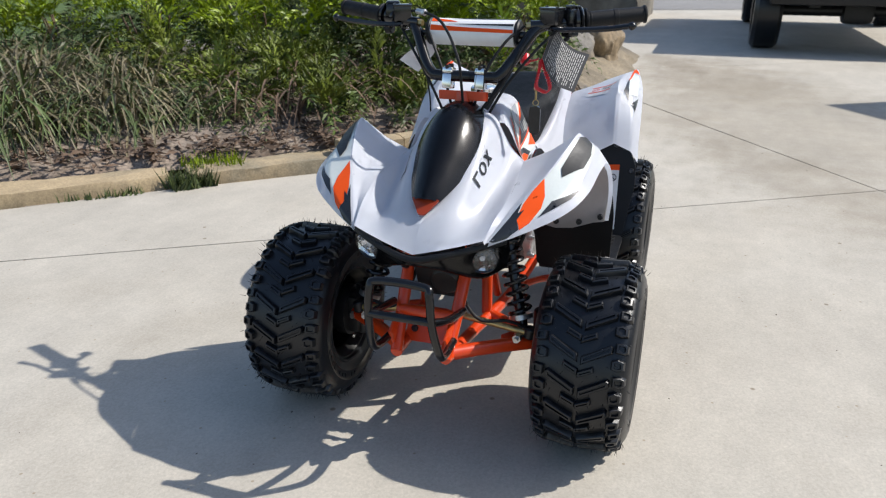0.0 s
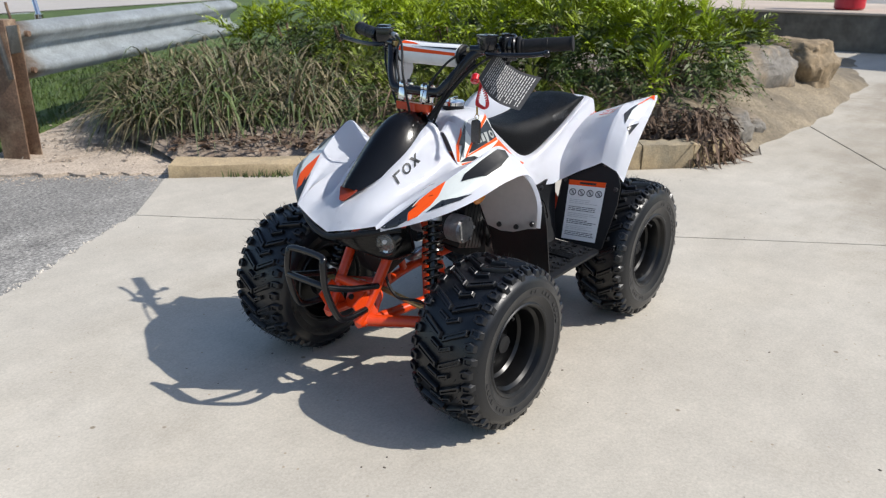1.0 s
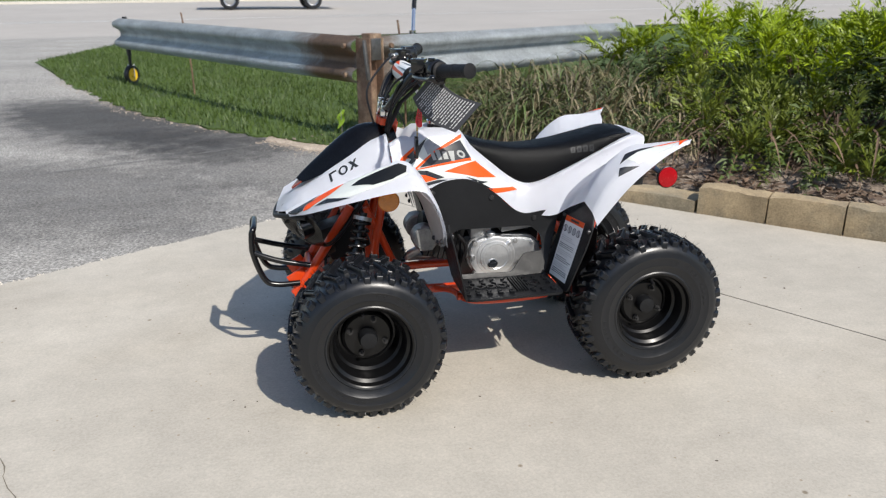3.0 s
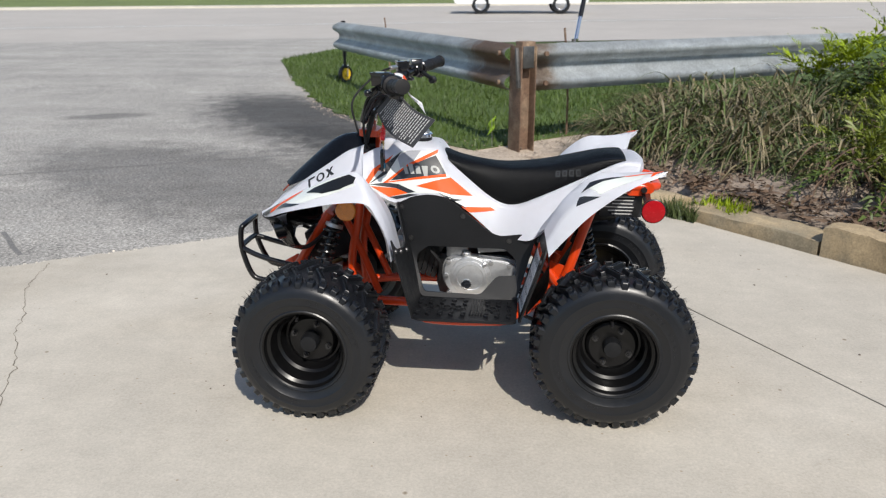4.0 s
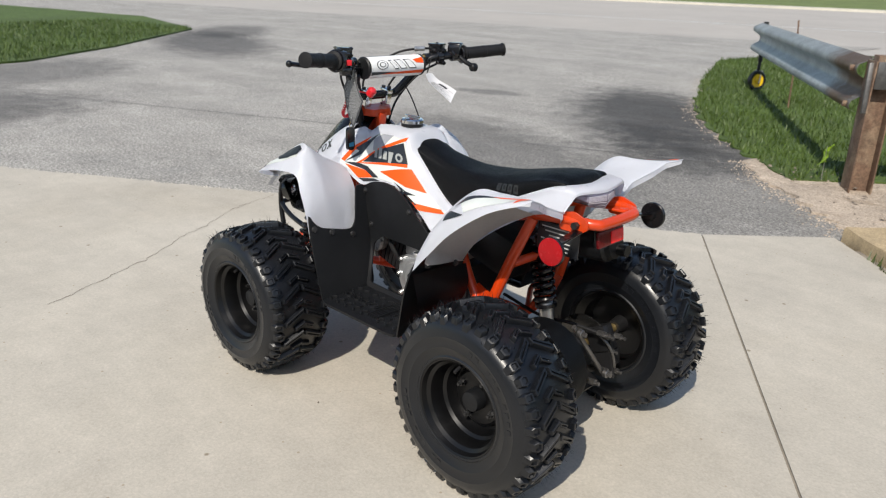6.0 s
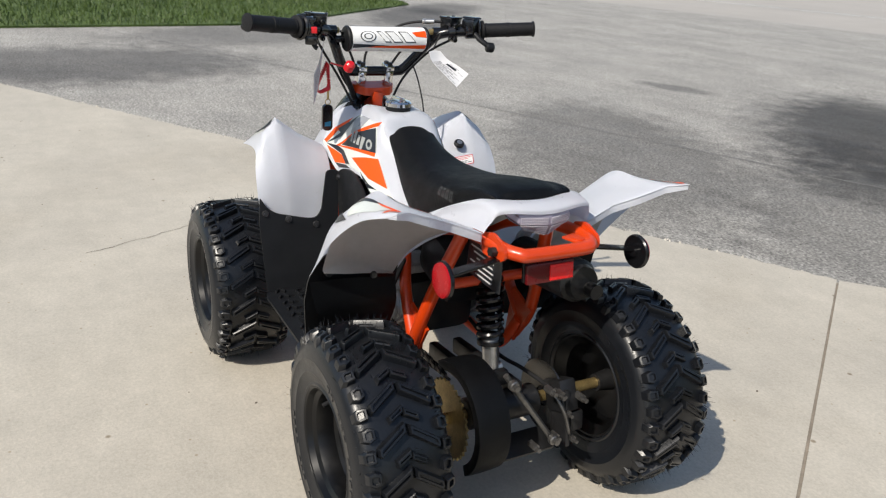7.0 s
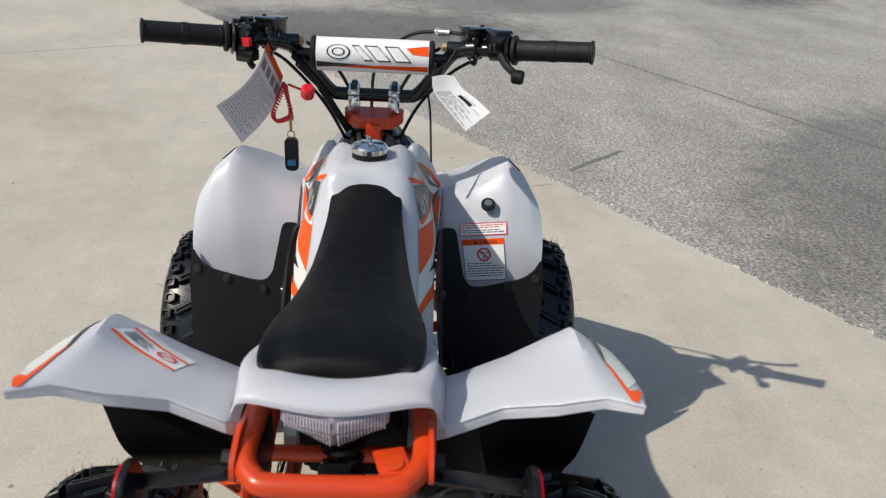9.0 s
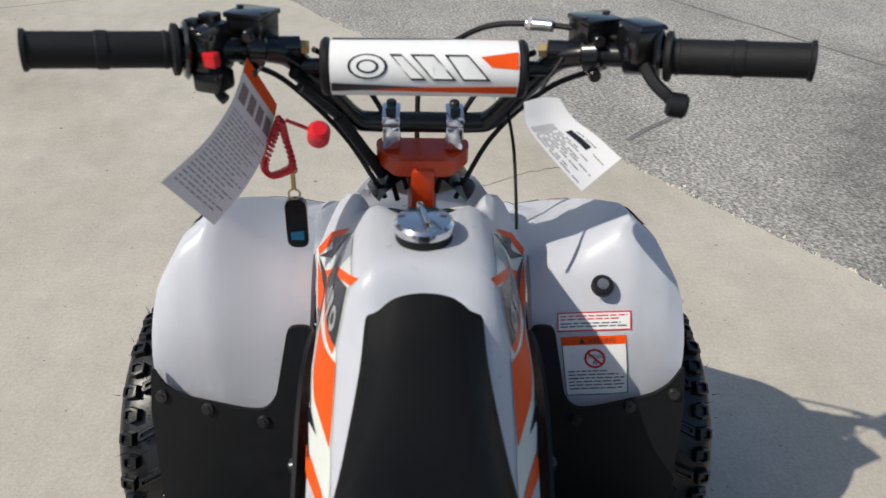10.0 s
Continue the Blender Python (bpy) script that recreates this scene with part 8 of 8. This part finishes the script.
for sg in (1, -1):
    up = (0.1, 0.6 * sg, 0.7)
    # a row of three plain black shapes: a bent bar, a ring and a cross
    tl, bl, tr_, br = V(*MARK[0]), V(*MARK[1]), V(*MARK[2]), V(*MARK[3])

    def mk(uv):
        pts = [tl.lerp(tr_, u).lerp(bl.lerp(br, u), v) for u, v in uv]
        film(hood, tr_hood, mirror([tuple(p) for p in pts], sg), DECAL_K, 0.0014, "mark", up, 0.004)
    mk([(0.02, 0), (0.29, 0), (0.29, 0.2), (0.10, 0.2), (0.10, 1), (0.02, 1)])
    oval = [(0.5 + 0.16 * math.cos(k * math.pi / 7), 0.5 + 0.5 * math.sin(k * math.pi / 7)) for k in range(14)]
    for a, z in zip(oval, oval[1:] + oval[:1]):
        mk([a, z, (0.5 + (z[0] - 0.5) * 0.55, 0.5 + (z[1] - 0.5) * 0.66), (0.5 + (a[0] - 0.5) * 0.55, 0.5 + (a[1] - 0.5) * 0.66)])
    mk([(0.71, 0), (0.81, 0), (1.0, 1), (0.90, 1)])
    mk([(0.92, 0), (1.0, 0), (0.79, 1), (0.70, 1)])
    side = (0, sg, 0.3)
    K1 = [
        (DECAL_G, 0.0008, [(0.275, 0.124, 0.553), (0.245, 0.099, 0.592), (0.180, 0.075, 0.634), (0.090, 0.066, 0.632), (0.060, 0.085, 0.578), (-0.012, 0.087, 0.522), (-0.075, 0.090, 0.486), (0.008, 0.113, 0.496), (0.070, 0.113, 0.532), (0.140, 0.116, 0.532), (0.200, 0.121, 0.518)]),
        (material("smoke_grey_film", (0.30, 0.31, 0.34), 0.3), 0.0011, [(0.190, 0.082, 0.620), (0.165, 0.072, 0.634), (0.128, 0.068, 0.634), (0.150, 0.090, 0.606), (0.180, 0.096, 0.594)]),
        (DECAL_O, 0.0013, [(0.084, 0.060, 0.636), (0.085, 0.068, 0.628), (0.161, 0.095, 0.594), (0.211, 0.110, 0.560), (0.062, 0.085, 0.578), (0.059, 0.088, 0.570), (0.225, 0.112, 0.556), (0.162, 0.091, 0.602)]),
        (DECAL_K, 0.0016, [(0.089, 0.071, 0.623), (0.061, 0.085, 0.577), (0.204, 0.109, 0.562), (0.161, 0.093, 0.597)]),
        (DECAL_O, 0.0015, [(0.136, 0.110, 0.551), (0.048, 0.083, 0.568), (-0.011, 0.087, 0.521), (0.045, 0.107, 0.529)]),
        (DECAL_O, 0.0015, [(0.016, 0.112, 0.498), (-0.060, 0.087, 0.493), (-0.073, 0.089, 0.485), (-0.002, 0.114, 0.484)]),
        (DECAL_K, 0.0017, [(0.080, 0.112, 0.534), (0.039, 0.112, 0.519), (0.012, 0.104, 0.513), (0.034, 0.113, 0.511), (0.000, 0.112, 0.493), (0.014, 0.114, 0.492), (0.050, 0.115, 0.517)]),
        (DECAL_O, 0.0015, [(0.272, 0.120, 0.556), (0.252, 0.100, 0.588), (0.201, 0.080, 0.624), (0.226, 0.100, 0.586), (0.238, 0.101, 0.585), (0.261, 0.118, 0.552)]),
        (DECAL_K, 0.0018, [(0.261, 0.118, 0.551), (0.225, 0.101, 0.584), (0.239, 0.100, 0.589), (0.180, 0.076, 0.632), (0.214, 0.103, 0.580)]),
        (DECAL_O, 0.0015, [(0.257, 0.118, 0.547), (0.190, 0.113, 0.542), (0.157, 0.115, 0.530), (0.208, 0.120, 0.520)]),
        (DECAL_K, 0.0018, [(0.219, 0.111, 0.556), (0.184, 0.110, 0.553), (0.138, 0.114, 0.534), (0.157, 0.115, 0.530), (0.190, 0.113, 0.543), (0.261, 0.118, 0.551)]),
        (DECAL_K, 0.0018, [(0.208, 0.120, 0.520), (0.154, 0.116, 0.529), (0.130, 0.117, 0.528), (0.187, 0.121, 0.515)]),
    ]
    for mt, lf, pts in K1:
        film(tank, tr_tank, mirror(pts, sg), mt, lf, facing=side)
    # pale slanted shapes on the black field
    def row(u, t):
        x = 0.172 - 0.094 * u + 0.012 * (0.5 - t)
        return (x, 0.078 + 0.10 * (x - 0.06) + 0.014 * t, 0.606 - 0.026 * t)
    for uv in ([(0.02, 0), (0.12, 0), (0.10, 1), (0.0, 1)], [(0.17, 0.1), (0.30, 0.1), (0.26, 1), (0.15, 1)],
               [(0.36, 0.3), (0.47, 0.3), (0.45, 1), (0.31, 1)], [(0.53, 0.3), (0.70, 0.3), (0.60, 1.2), (0.50, 1.2)]):
        film(tank, tr_tank, mirror([row(*p) for p in uv], sg), MARK_G, 0.0021, "mark", side, 0.006)
    oval = [(0.87 + 0.12 * math.cos(k * math.pi / 6), 0.62 + 0.36 * math.sin(k * math.pi / 6)) for k in range(12)]
    film(tank, tr_tank, mirror([row(*p) for p in oval], sg), MARK_G, 0.0021, "mark", side, 0.006)
    film(tank, tr_tank, mirror([row(0.87 + (u - 0.87) * 0.5, 0.62 + (t - 0.62) * 0.5) for u, t in oval], sg), DECAL_K, 0.0025, "mark", side, 0.006)
for fen, sg in zip(rear_fenders, (1, -1)):
    tr = tree_of(fen)
    side = (0, sg, 0.4)
    film(fen, tr, mirror([(-0.292, 0.268, 0.592), (-0.330, 0.259, 0.608), (-0.393, 0.262, 0.620), (-0.440, 0.266, 0.631), (-0.414, 0.281, 0.617), (-0.347, 0.288, 0.594), (-0.322, 0.291, 0.584)], sg), DECAL_G, 0.0010, facing=side)
    film(fen, tr, mirror([(-0.280, 0.272, 0.580), (-0.300, 0.256, 0.602), (-0.345, 0.257, 0.613), (-0.395, 0.260, 0.621), (-0.330, 0.264, 0.606), (-0.294, 0.270, 0.588)], sg), DECAL_K, 0.0015, facing=side)
    film(fen, tr, mirror([(-0.370, 0.259, 0.617), (-0.460, 0.267, 0.637), (-0.464, 0.270, 0.636), (-0.434, 0.279, 0.623), (-0.441, 0.268, 0.630), (-0.393, 0.263, 0.619)], sg), DECAL_O, 0.0017, facing=side)
    film(fen, tr, mirror([(-0.277, 0.280, 0.573), (-0.324, 0.293, 0.580), (-0.268, 0.294, 0.557)], sg), DECAL_K, 0.0015, facing=side)

# grey print on the seat's sides
tr = tree_of(seat)
for sg in (1, -1):
    for k in range(4):
        a = V(-0.222 - 0.0165 * k, 0.080 + 0.0037 * k, 0.594 + 0.0034 * k)
        b2 = a + V(-0.012, 0.0026, 0.0025)
        dn = V(0.002, 0.010, -0.011)
        film(seat, tr, mirror([tuple(a), tuple(b2), tuple(b2 + dn), tuple(a + dn)], sg), GREYPRINT, 0.0008, "mark", (0, sg, 0.6))
        c = (a + b2) / 2 + dn / 2
        film(seat, tr, mirror([tuple(c.lerp(p, 0.5)) for p in (a, b2, b2 + dn, a + dn)], sg), VINYL, 0.0011, "mark", (0, sg, 0.6))

RED_INK = material("red_print", (0.62, 0.02, 0.03), 0.45)
# warning labels on the right front fender
fen = front_fenders[1]
tr = tree_of(fen)
s = Sticker(fen, tr, [(0.211, -0.157, 0.506), (0.197, -0.237, 0.520), (0.189, -0.238, 0.499), (0.201, -0.157, 0.486)], (-0.8, 0, 0.5), "label", "white label with a red border and fine print")
for q in ((0, 0, 1, 0.07), (0, 0.93, 1, 1), (0, 0, 0.015, 1), (0.985, 0, 1, 1)):
    s.quad(*q, RED_INK)
s.lines(0.04, 0.18, 0.95, 0.5, 2, RED_INK, 0.4)
s.lines(0.04, 0.56, 0.95, 0.88, 2, INK, 0.4)
s = Sticker(fen, tr, [(0.198, -0.161, 0.481), (0.187, -0.233, 0.493), (0.165, -0.241, 0.422), (0.172, -0.171, 0.412)], (-0.8, 0, 0.5), "label", "warning label with an orange band and a red prohibition ring")
s.quad(0, 0, 1, 0.14, DECAL_O)
s.poly([(0.27, 0.12), (0.32, 0.02), (0.37, 0.12)], DECAL_K, 0.0018)
s.text("WARNING", 0.62, 0.075, 0.075, 0.42, DECAL_K)
s.ring(0.5, 0.37, 0.17, 0.165, RED_INK)
s.text("UNDER", 0.5, 0.335, 0.06, 0.26, INK)
s.text("6", 0.5, 0.43, 0.075, 0.07, INK)
s.lines(0.06, 0.57, 0.94, 0.93, 6, INK, 0.35)
for q in ((0, 0.14, 0.012, 1), (0.988, 0.14, 1, 1), (0, 0.985, 1, 1)):
    s.quad(*q, INK)
# label on the left rear fender
fen = rear_fenders[0]
tr = tree_of(fen)
s = Sticker(fen, tr, [(-0.343, 0.239, 0.602), (-0.300, 0.214, 0.594), (-0.332, 0.154, 0.587), (-0.372, 0.168, 0.593)], (0, 0, 1), "label", "warning label with two orange bands and a red ring")
s.quad(0.0, 0.0, 0.09, 1.0, DECAL_O)
s.quad(0.60, 0.0, 0.69, 1.0, DECAL_O)
s.ring(0.38, 0.74, 0.16, 0.16, RED_INK)
for k in range(6):
    s.quad(0.22 + 0.055 * k, 0.08, 0.245 + 0.055 * k, 0.52 - 0.05 * (k % 3), INK)
for k in range(3):
    s.quad(0.80 + 0.06 * k, 0.08, 0.825 + 0.06 * k, 0.9 - 0.1 * k, PALEINK)
# tall label on the left rear foot guard
guard = wells[0][0]
tr = tree_of(guard)
s = Sticker(guard, tr, [(-0.190, 0.164, 0.425), (-0.193, 0.275, 0.434), (-0.148, 0.279, 0.272), (-0.143, 0.176, 0.266)], (1, 0, 0.2), "label", "tall white warning label with an orange head and pictograms")
s.quad(0, 0, 1, 0.085, DECAL_O)
s.quad(0.3, 0.025, 0.75, 0.06, DECAL_K, 0.0019)
for k in range(4):
    s.ring(0.14 + 0.24 * k, 0.20, 0.095, 0.06, INK)
    s.quad(0.10 + 0.24 * k, 0.16, 0.18 + 0.24 * k, 0.24, PALEINK, 0.0013)
for k, v in enumerate((0.32, 0.44, 0.55, 0.66, 0.76, 0.86)):
    s.lines(0.08, v, 0.92, v + 0.085, 3, INK if k % 2 else PALEINK, 0.4)


def hanging_tag(name, label, net, face, back, ink, lines_at, header=None, parent=None):
    """A thin bent card: a net of points, top edge first, with a printed face and a plain back."""
    t_ = thing(name, label, "tag")
    grid_ = net_points(net, 5, 5)
    rows2, cols2 = len(grid_), len(grid_[0])

    def patch(u0, v0, u1, v1, lift, nm, mt):
        b2_ = bmesh.new()
        n1, n2 = 12, 3

        def p_at(u, v):
            fi, fj = v * (rows2 - 1), u * (cols2 - 1)
            i, j = min(int(fi), rows2 - 2), min(int(fj), cols2 - 2)
            a_ = grid_[i][j].lerp(grid_[i][j + 1], fj - j)
            c_ = grid_[i + 1][j].lerp(grid_[i + 1][j + 1], fj - j)
            nn = (grid_[i][j + 1] - grid_[i][j]).cross(grid_[i + 1][j] - grid_[i][j]).normalized()
            return a_.lerp(c_, fi - i) + nn * lift
        spans, gen = [(v0, v1)], random.Random(int(u0 * 9999))
        if v1 - v0 > 4 * (u1 - u0) and u1 - u0 < 0.05:
            # a line of print along v, broken into words
            n1, n2, spans, v = 1, 3, [], v0
            while v < v1:
                w = min(v1 - v, gen.uniform(0.05, 0.16))
                spans.append((v, v + w))
                v += w + 0.025
        for s0, s1 in spans:
            vs = [[b2_.verts.new(p_at(u0 + (u1 - u0) * k / n1, s0 + (s1 - s0) * m_ / n2)) for k in range(n1 + 1)] for m_ in range(n2 + 1)]
            for r0, r1 in zip(vs, vs[1:]):
                for k in range(n1):
                    b2_.faces.new((r0[k], r0[k + 1], r1[k + 1], r1[k]))
        return part(nm, b2_, mt, t_, sharp=80)
    b_ = bmesh.new()
    for lift, mt in ((0.0002, 0), (-0.0002, 1)):
        vs = []
        for i in range(rows2):
            line_ = []
            for j in range(cols2):
                i2, j2 = min(i, rows2 - 2), min(j, cols2 - 2)
                nn = (grid_[i2][j2 + 1] - grid_[i2][j2]).cross(grid_[i2 + 1][j2] - grid_[i2][j2]).normalized()
                line_.append(b_.verts.new(grid_[i][j] + nn * lift))
            vs.append(line_)
        for r0, r1 in zip(vs, vs[1:]):
            for k in range(cols2 - 1):
                f = b_.faces.new((r0[k], r0[k + 1], r1[k + 1], r1[k]))
                f.material_index = mt
    card = part("card", b_, [face, back], t_, sharp=80)
    for u0, v0, u1, v1, sd, mt in lines_at:
        patch(u0, v0, u1, v1, 0.0005 * sd, "print", mt)
    return t_


# warning tag on the left: printed pale inside, black outside
A_, B_, C_, D_ = V(0.172, 0.158, 0.812), V(0.070, 0.216, 0.739), V(0.129, 0.196, 0.666), V(0.228, 0.146, 0.748)
net = [[A_.lerp(B_, t) + V(0.016, -0.008, -0.010) * math.sin(math.pi * t) + (D_ - A_).lerp(C_ - B_, t) * s_ for t in (0, 0.33, 0.66, 1)] for s_ in (0, 0.5, 1)]
hang = []
for k in range(20):
    hang.append((0.36 + 0.030 * k, 0.06, 0.369 + 0.030 * k, 0.94 - 0.12 * (k % 3), 1, "A"))
    hang.append((0.10 + 0.043 * k, 0.07, 0.115 + 0.043 * k, 0.93 - 0.15 * (k % 4 == 1), -1, "B"))
for k in range(4):
    hang.append((0.16, 0.06 + 0.235 * k, 0.29, 0.23 + 0.235 * k, 1, "C"))
hang = [(u0, v0, u1, v1, sd, {"A": material("faint_print", (0.26, 0.26, 0.27), 0.6), "B": PALEINK, "C": material("pictogram_grey", (0.25, 0.2, 0.2), 0.6)}[c_]) for u0, v0, u1, v1, sd, c_ in hang]
n_tag = (net[0][1] - net[0][0]).cross(net[1][0] - net[0][0]).normalized()
faces_rider = n_tag.x < 0
flip_ = 1 if faces_rider else -1
hanging_tag("warning_tag", "curved warning tag, white inside and black outside, tied to the handlebar", net, PAPER if faces_rider else CARD_K, CARD_K if faces_rider else PAPER, INK,
            [(a, b2, c, d, e * flip_, f) for a, b2, c, d, e, f in hang] + [(0.0, 0.0, 0.10, 1.0, flip_, DECAL_O)])
# white owner's tag on the right
TAGINK = material("grey_tag_print", (0.16, 0.16, 0.17), 0.7)
net = [[V(0.188, -0.094, 0.768), V(0.196, -0.112, 0.770), V(0.200, -0.130, 0.768)], [V(0.176, -0.098, 0.748), V(0.186, -0.122, 0.748), V(0.190, -0.143, 0.752)],
       [V(0.160, -0.122, 0.722), V(0.172, -0.146, 0.730), V(0.178, -0.166, 0.738)], [V(0.147, -0.150, 0.695), V(0.156, -0.170, 0.709), V(0.163, -0.188, 0.722)]]
n_tag = (net[2][1] - net[2][0]).cross(net[3][0] - net[2][0]).normalized()
flip_ = 1 if n_tag.z > 0 else -1
prints = [(0.58, 0.48, 0.72, 0.74, flip_, DECAL_K)] + [(0.05 + 0.048 * k, 0.34, 0.071 + 0.048 * k, 0.95 - 0.09 * (k * 2 % 5), flip_, TAGINK) for k in range(10)] + [(0.62, 0.80, 0.64, 0.95, flip_, TAGINK), (0.76, 0.52, 0.785, 0.78, flip_, TAGINK)]
hanging_tag("owner_tag", "small white card tag with print tied to the handlebar", net, PAPER, PAPER, INK, prints)

# red kill-switch lanyard with its black fob
lan = thing("safety_lanyard", "red coiled safety lanyard with a black key fob", "lanyard")
b_ = bmesh.new()
cyl(b_, (0.186, 0.102, 0.728), (0.172, 0.098, 0.746), 0.0108, seg=20, bevel=0.004)
part("plug", b_, REDPLASTIC, lan)
part("cord", tube([V(0.190, 0.104, 0.735), V(0.200, 0.122, 0.738), V(0.202, 0.134, 0.742)], 0.002, 6, 8), REDPLASTIC, lan)
base = [V(0.206, 0.140, 0.742), V(0.209, 0.150, 0.718), V(0.212, 0.161, 0.690), V(0.212, 0.156, 0.678), V(0.214, 0.140, 0.682), V(0.214, 0.133, 0.690), V(0.209, 0.137, 0.720), V(0.206, 0.139, 0.740)]
path_ = smooth_line(base, 40)
coil = []
for k, p in enumerate(path_):
    a = k * 0.9
    coil.append(p + 0.0036 * (math.cos(a) * V(1, 0, 0) + math.sin(a) * V(0, 0.8, 0.6)))
part("coil", ring_tube(bmesh.new(), coil, 0.0017, 6), REDPLASTIC, lan)
b_ = bmesh.new()
ring_tube(b_, [V(0.214, 0.134, 0.684) + 0.005 * V(0, math.cos(k), math.sin(k)) for k in [i * 0.5236 for i in range(12)]], 0.001, 6, True)
cyl(b_, (0.215, 0.134, 0.680), (0.215, 0.134, 0.662), 0.0025, seg=8)
ring_tube(b_, [V(0.215, 0.134, 0.655) + 0.006 * V(0, math.cos(k), math.sin(k)) for k in [i * 0.5236 for i in range(12)]], 0.001, 6, True)
part("swivel", b_, BRASS, lan)
b_ = bmesh.new()
plate(rounded([(-0.0115, -0.029), (0.0115, -0.029), (0.0115, 0.029), (-0.0115, 0.029)], 0.011, 5), 0.008, lambda u, v, w: V(0.214 + w, 0.134 + u, 0.620 + v), b_)
fob = part("fob", b_, GLOSS, lan, "black oval key fob")
b_ = bmesh.new()
plate([(-0.007, -0.019), (0.007, -0.019), (0.007, -0.010), (-0.007, -0.008)], 0.0008, lambda u, v, w: V(0.2136 - w, 0.134 + u, 0.620 + v), b_)
part("fob_mark", b_, FOBBLUE, fob)
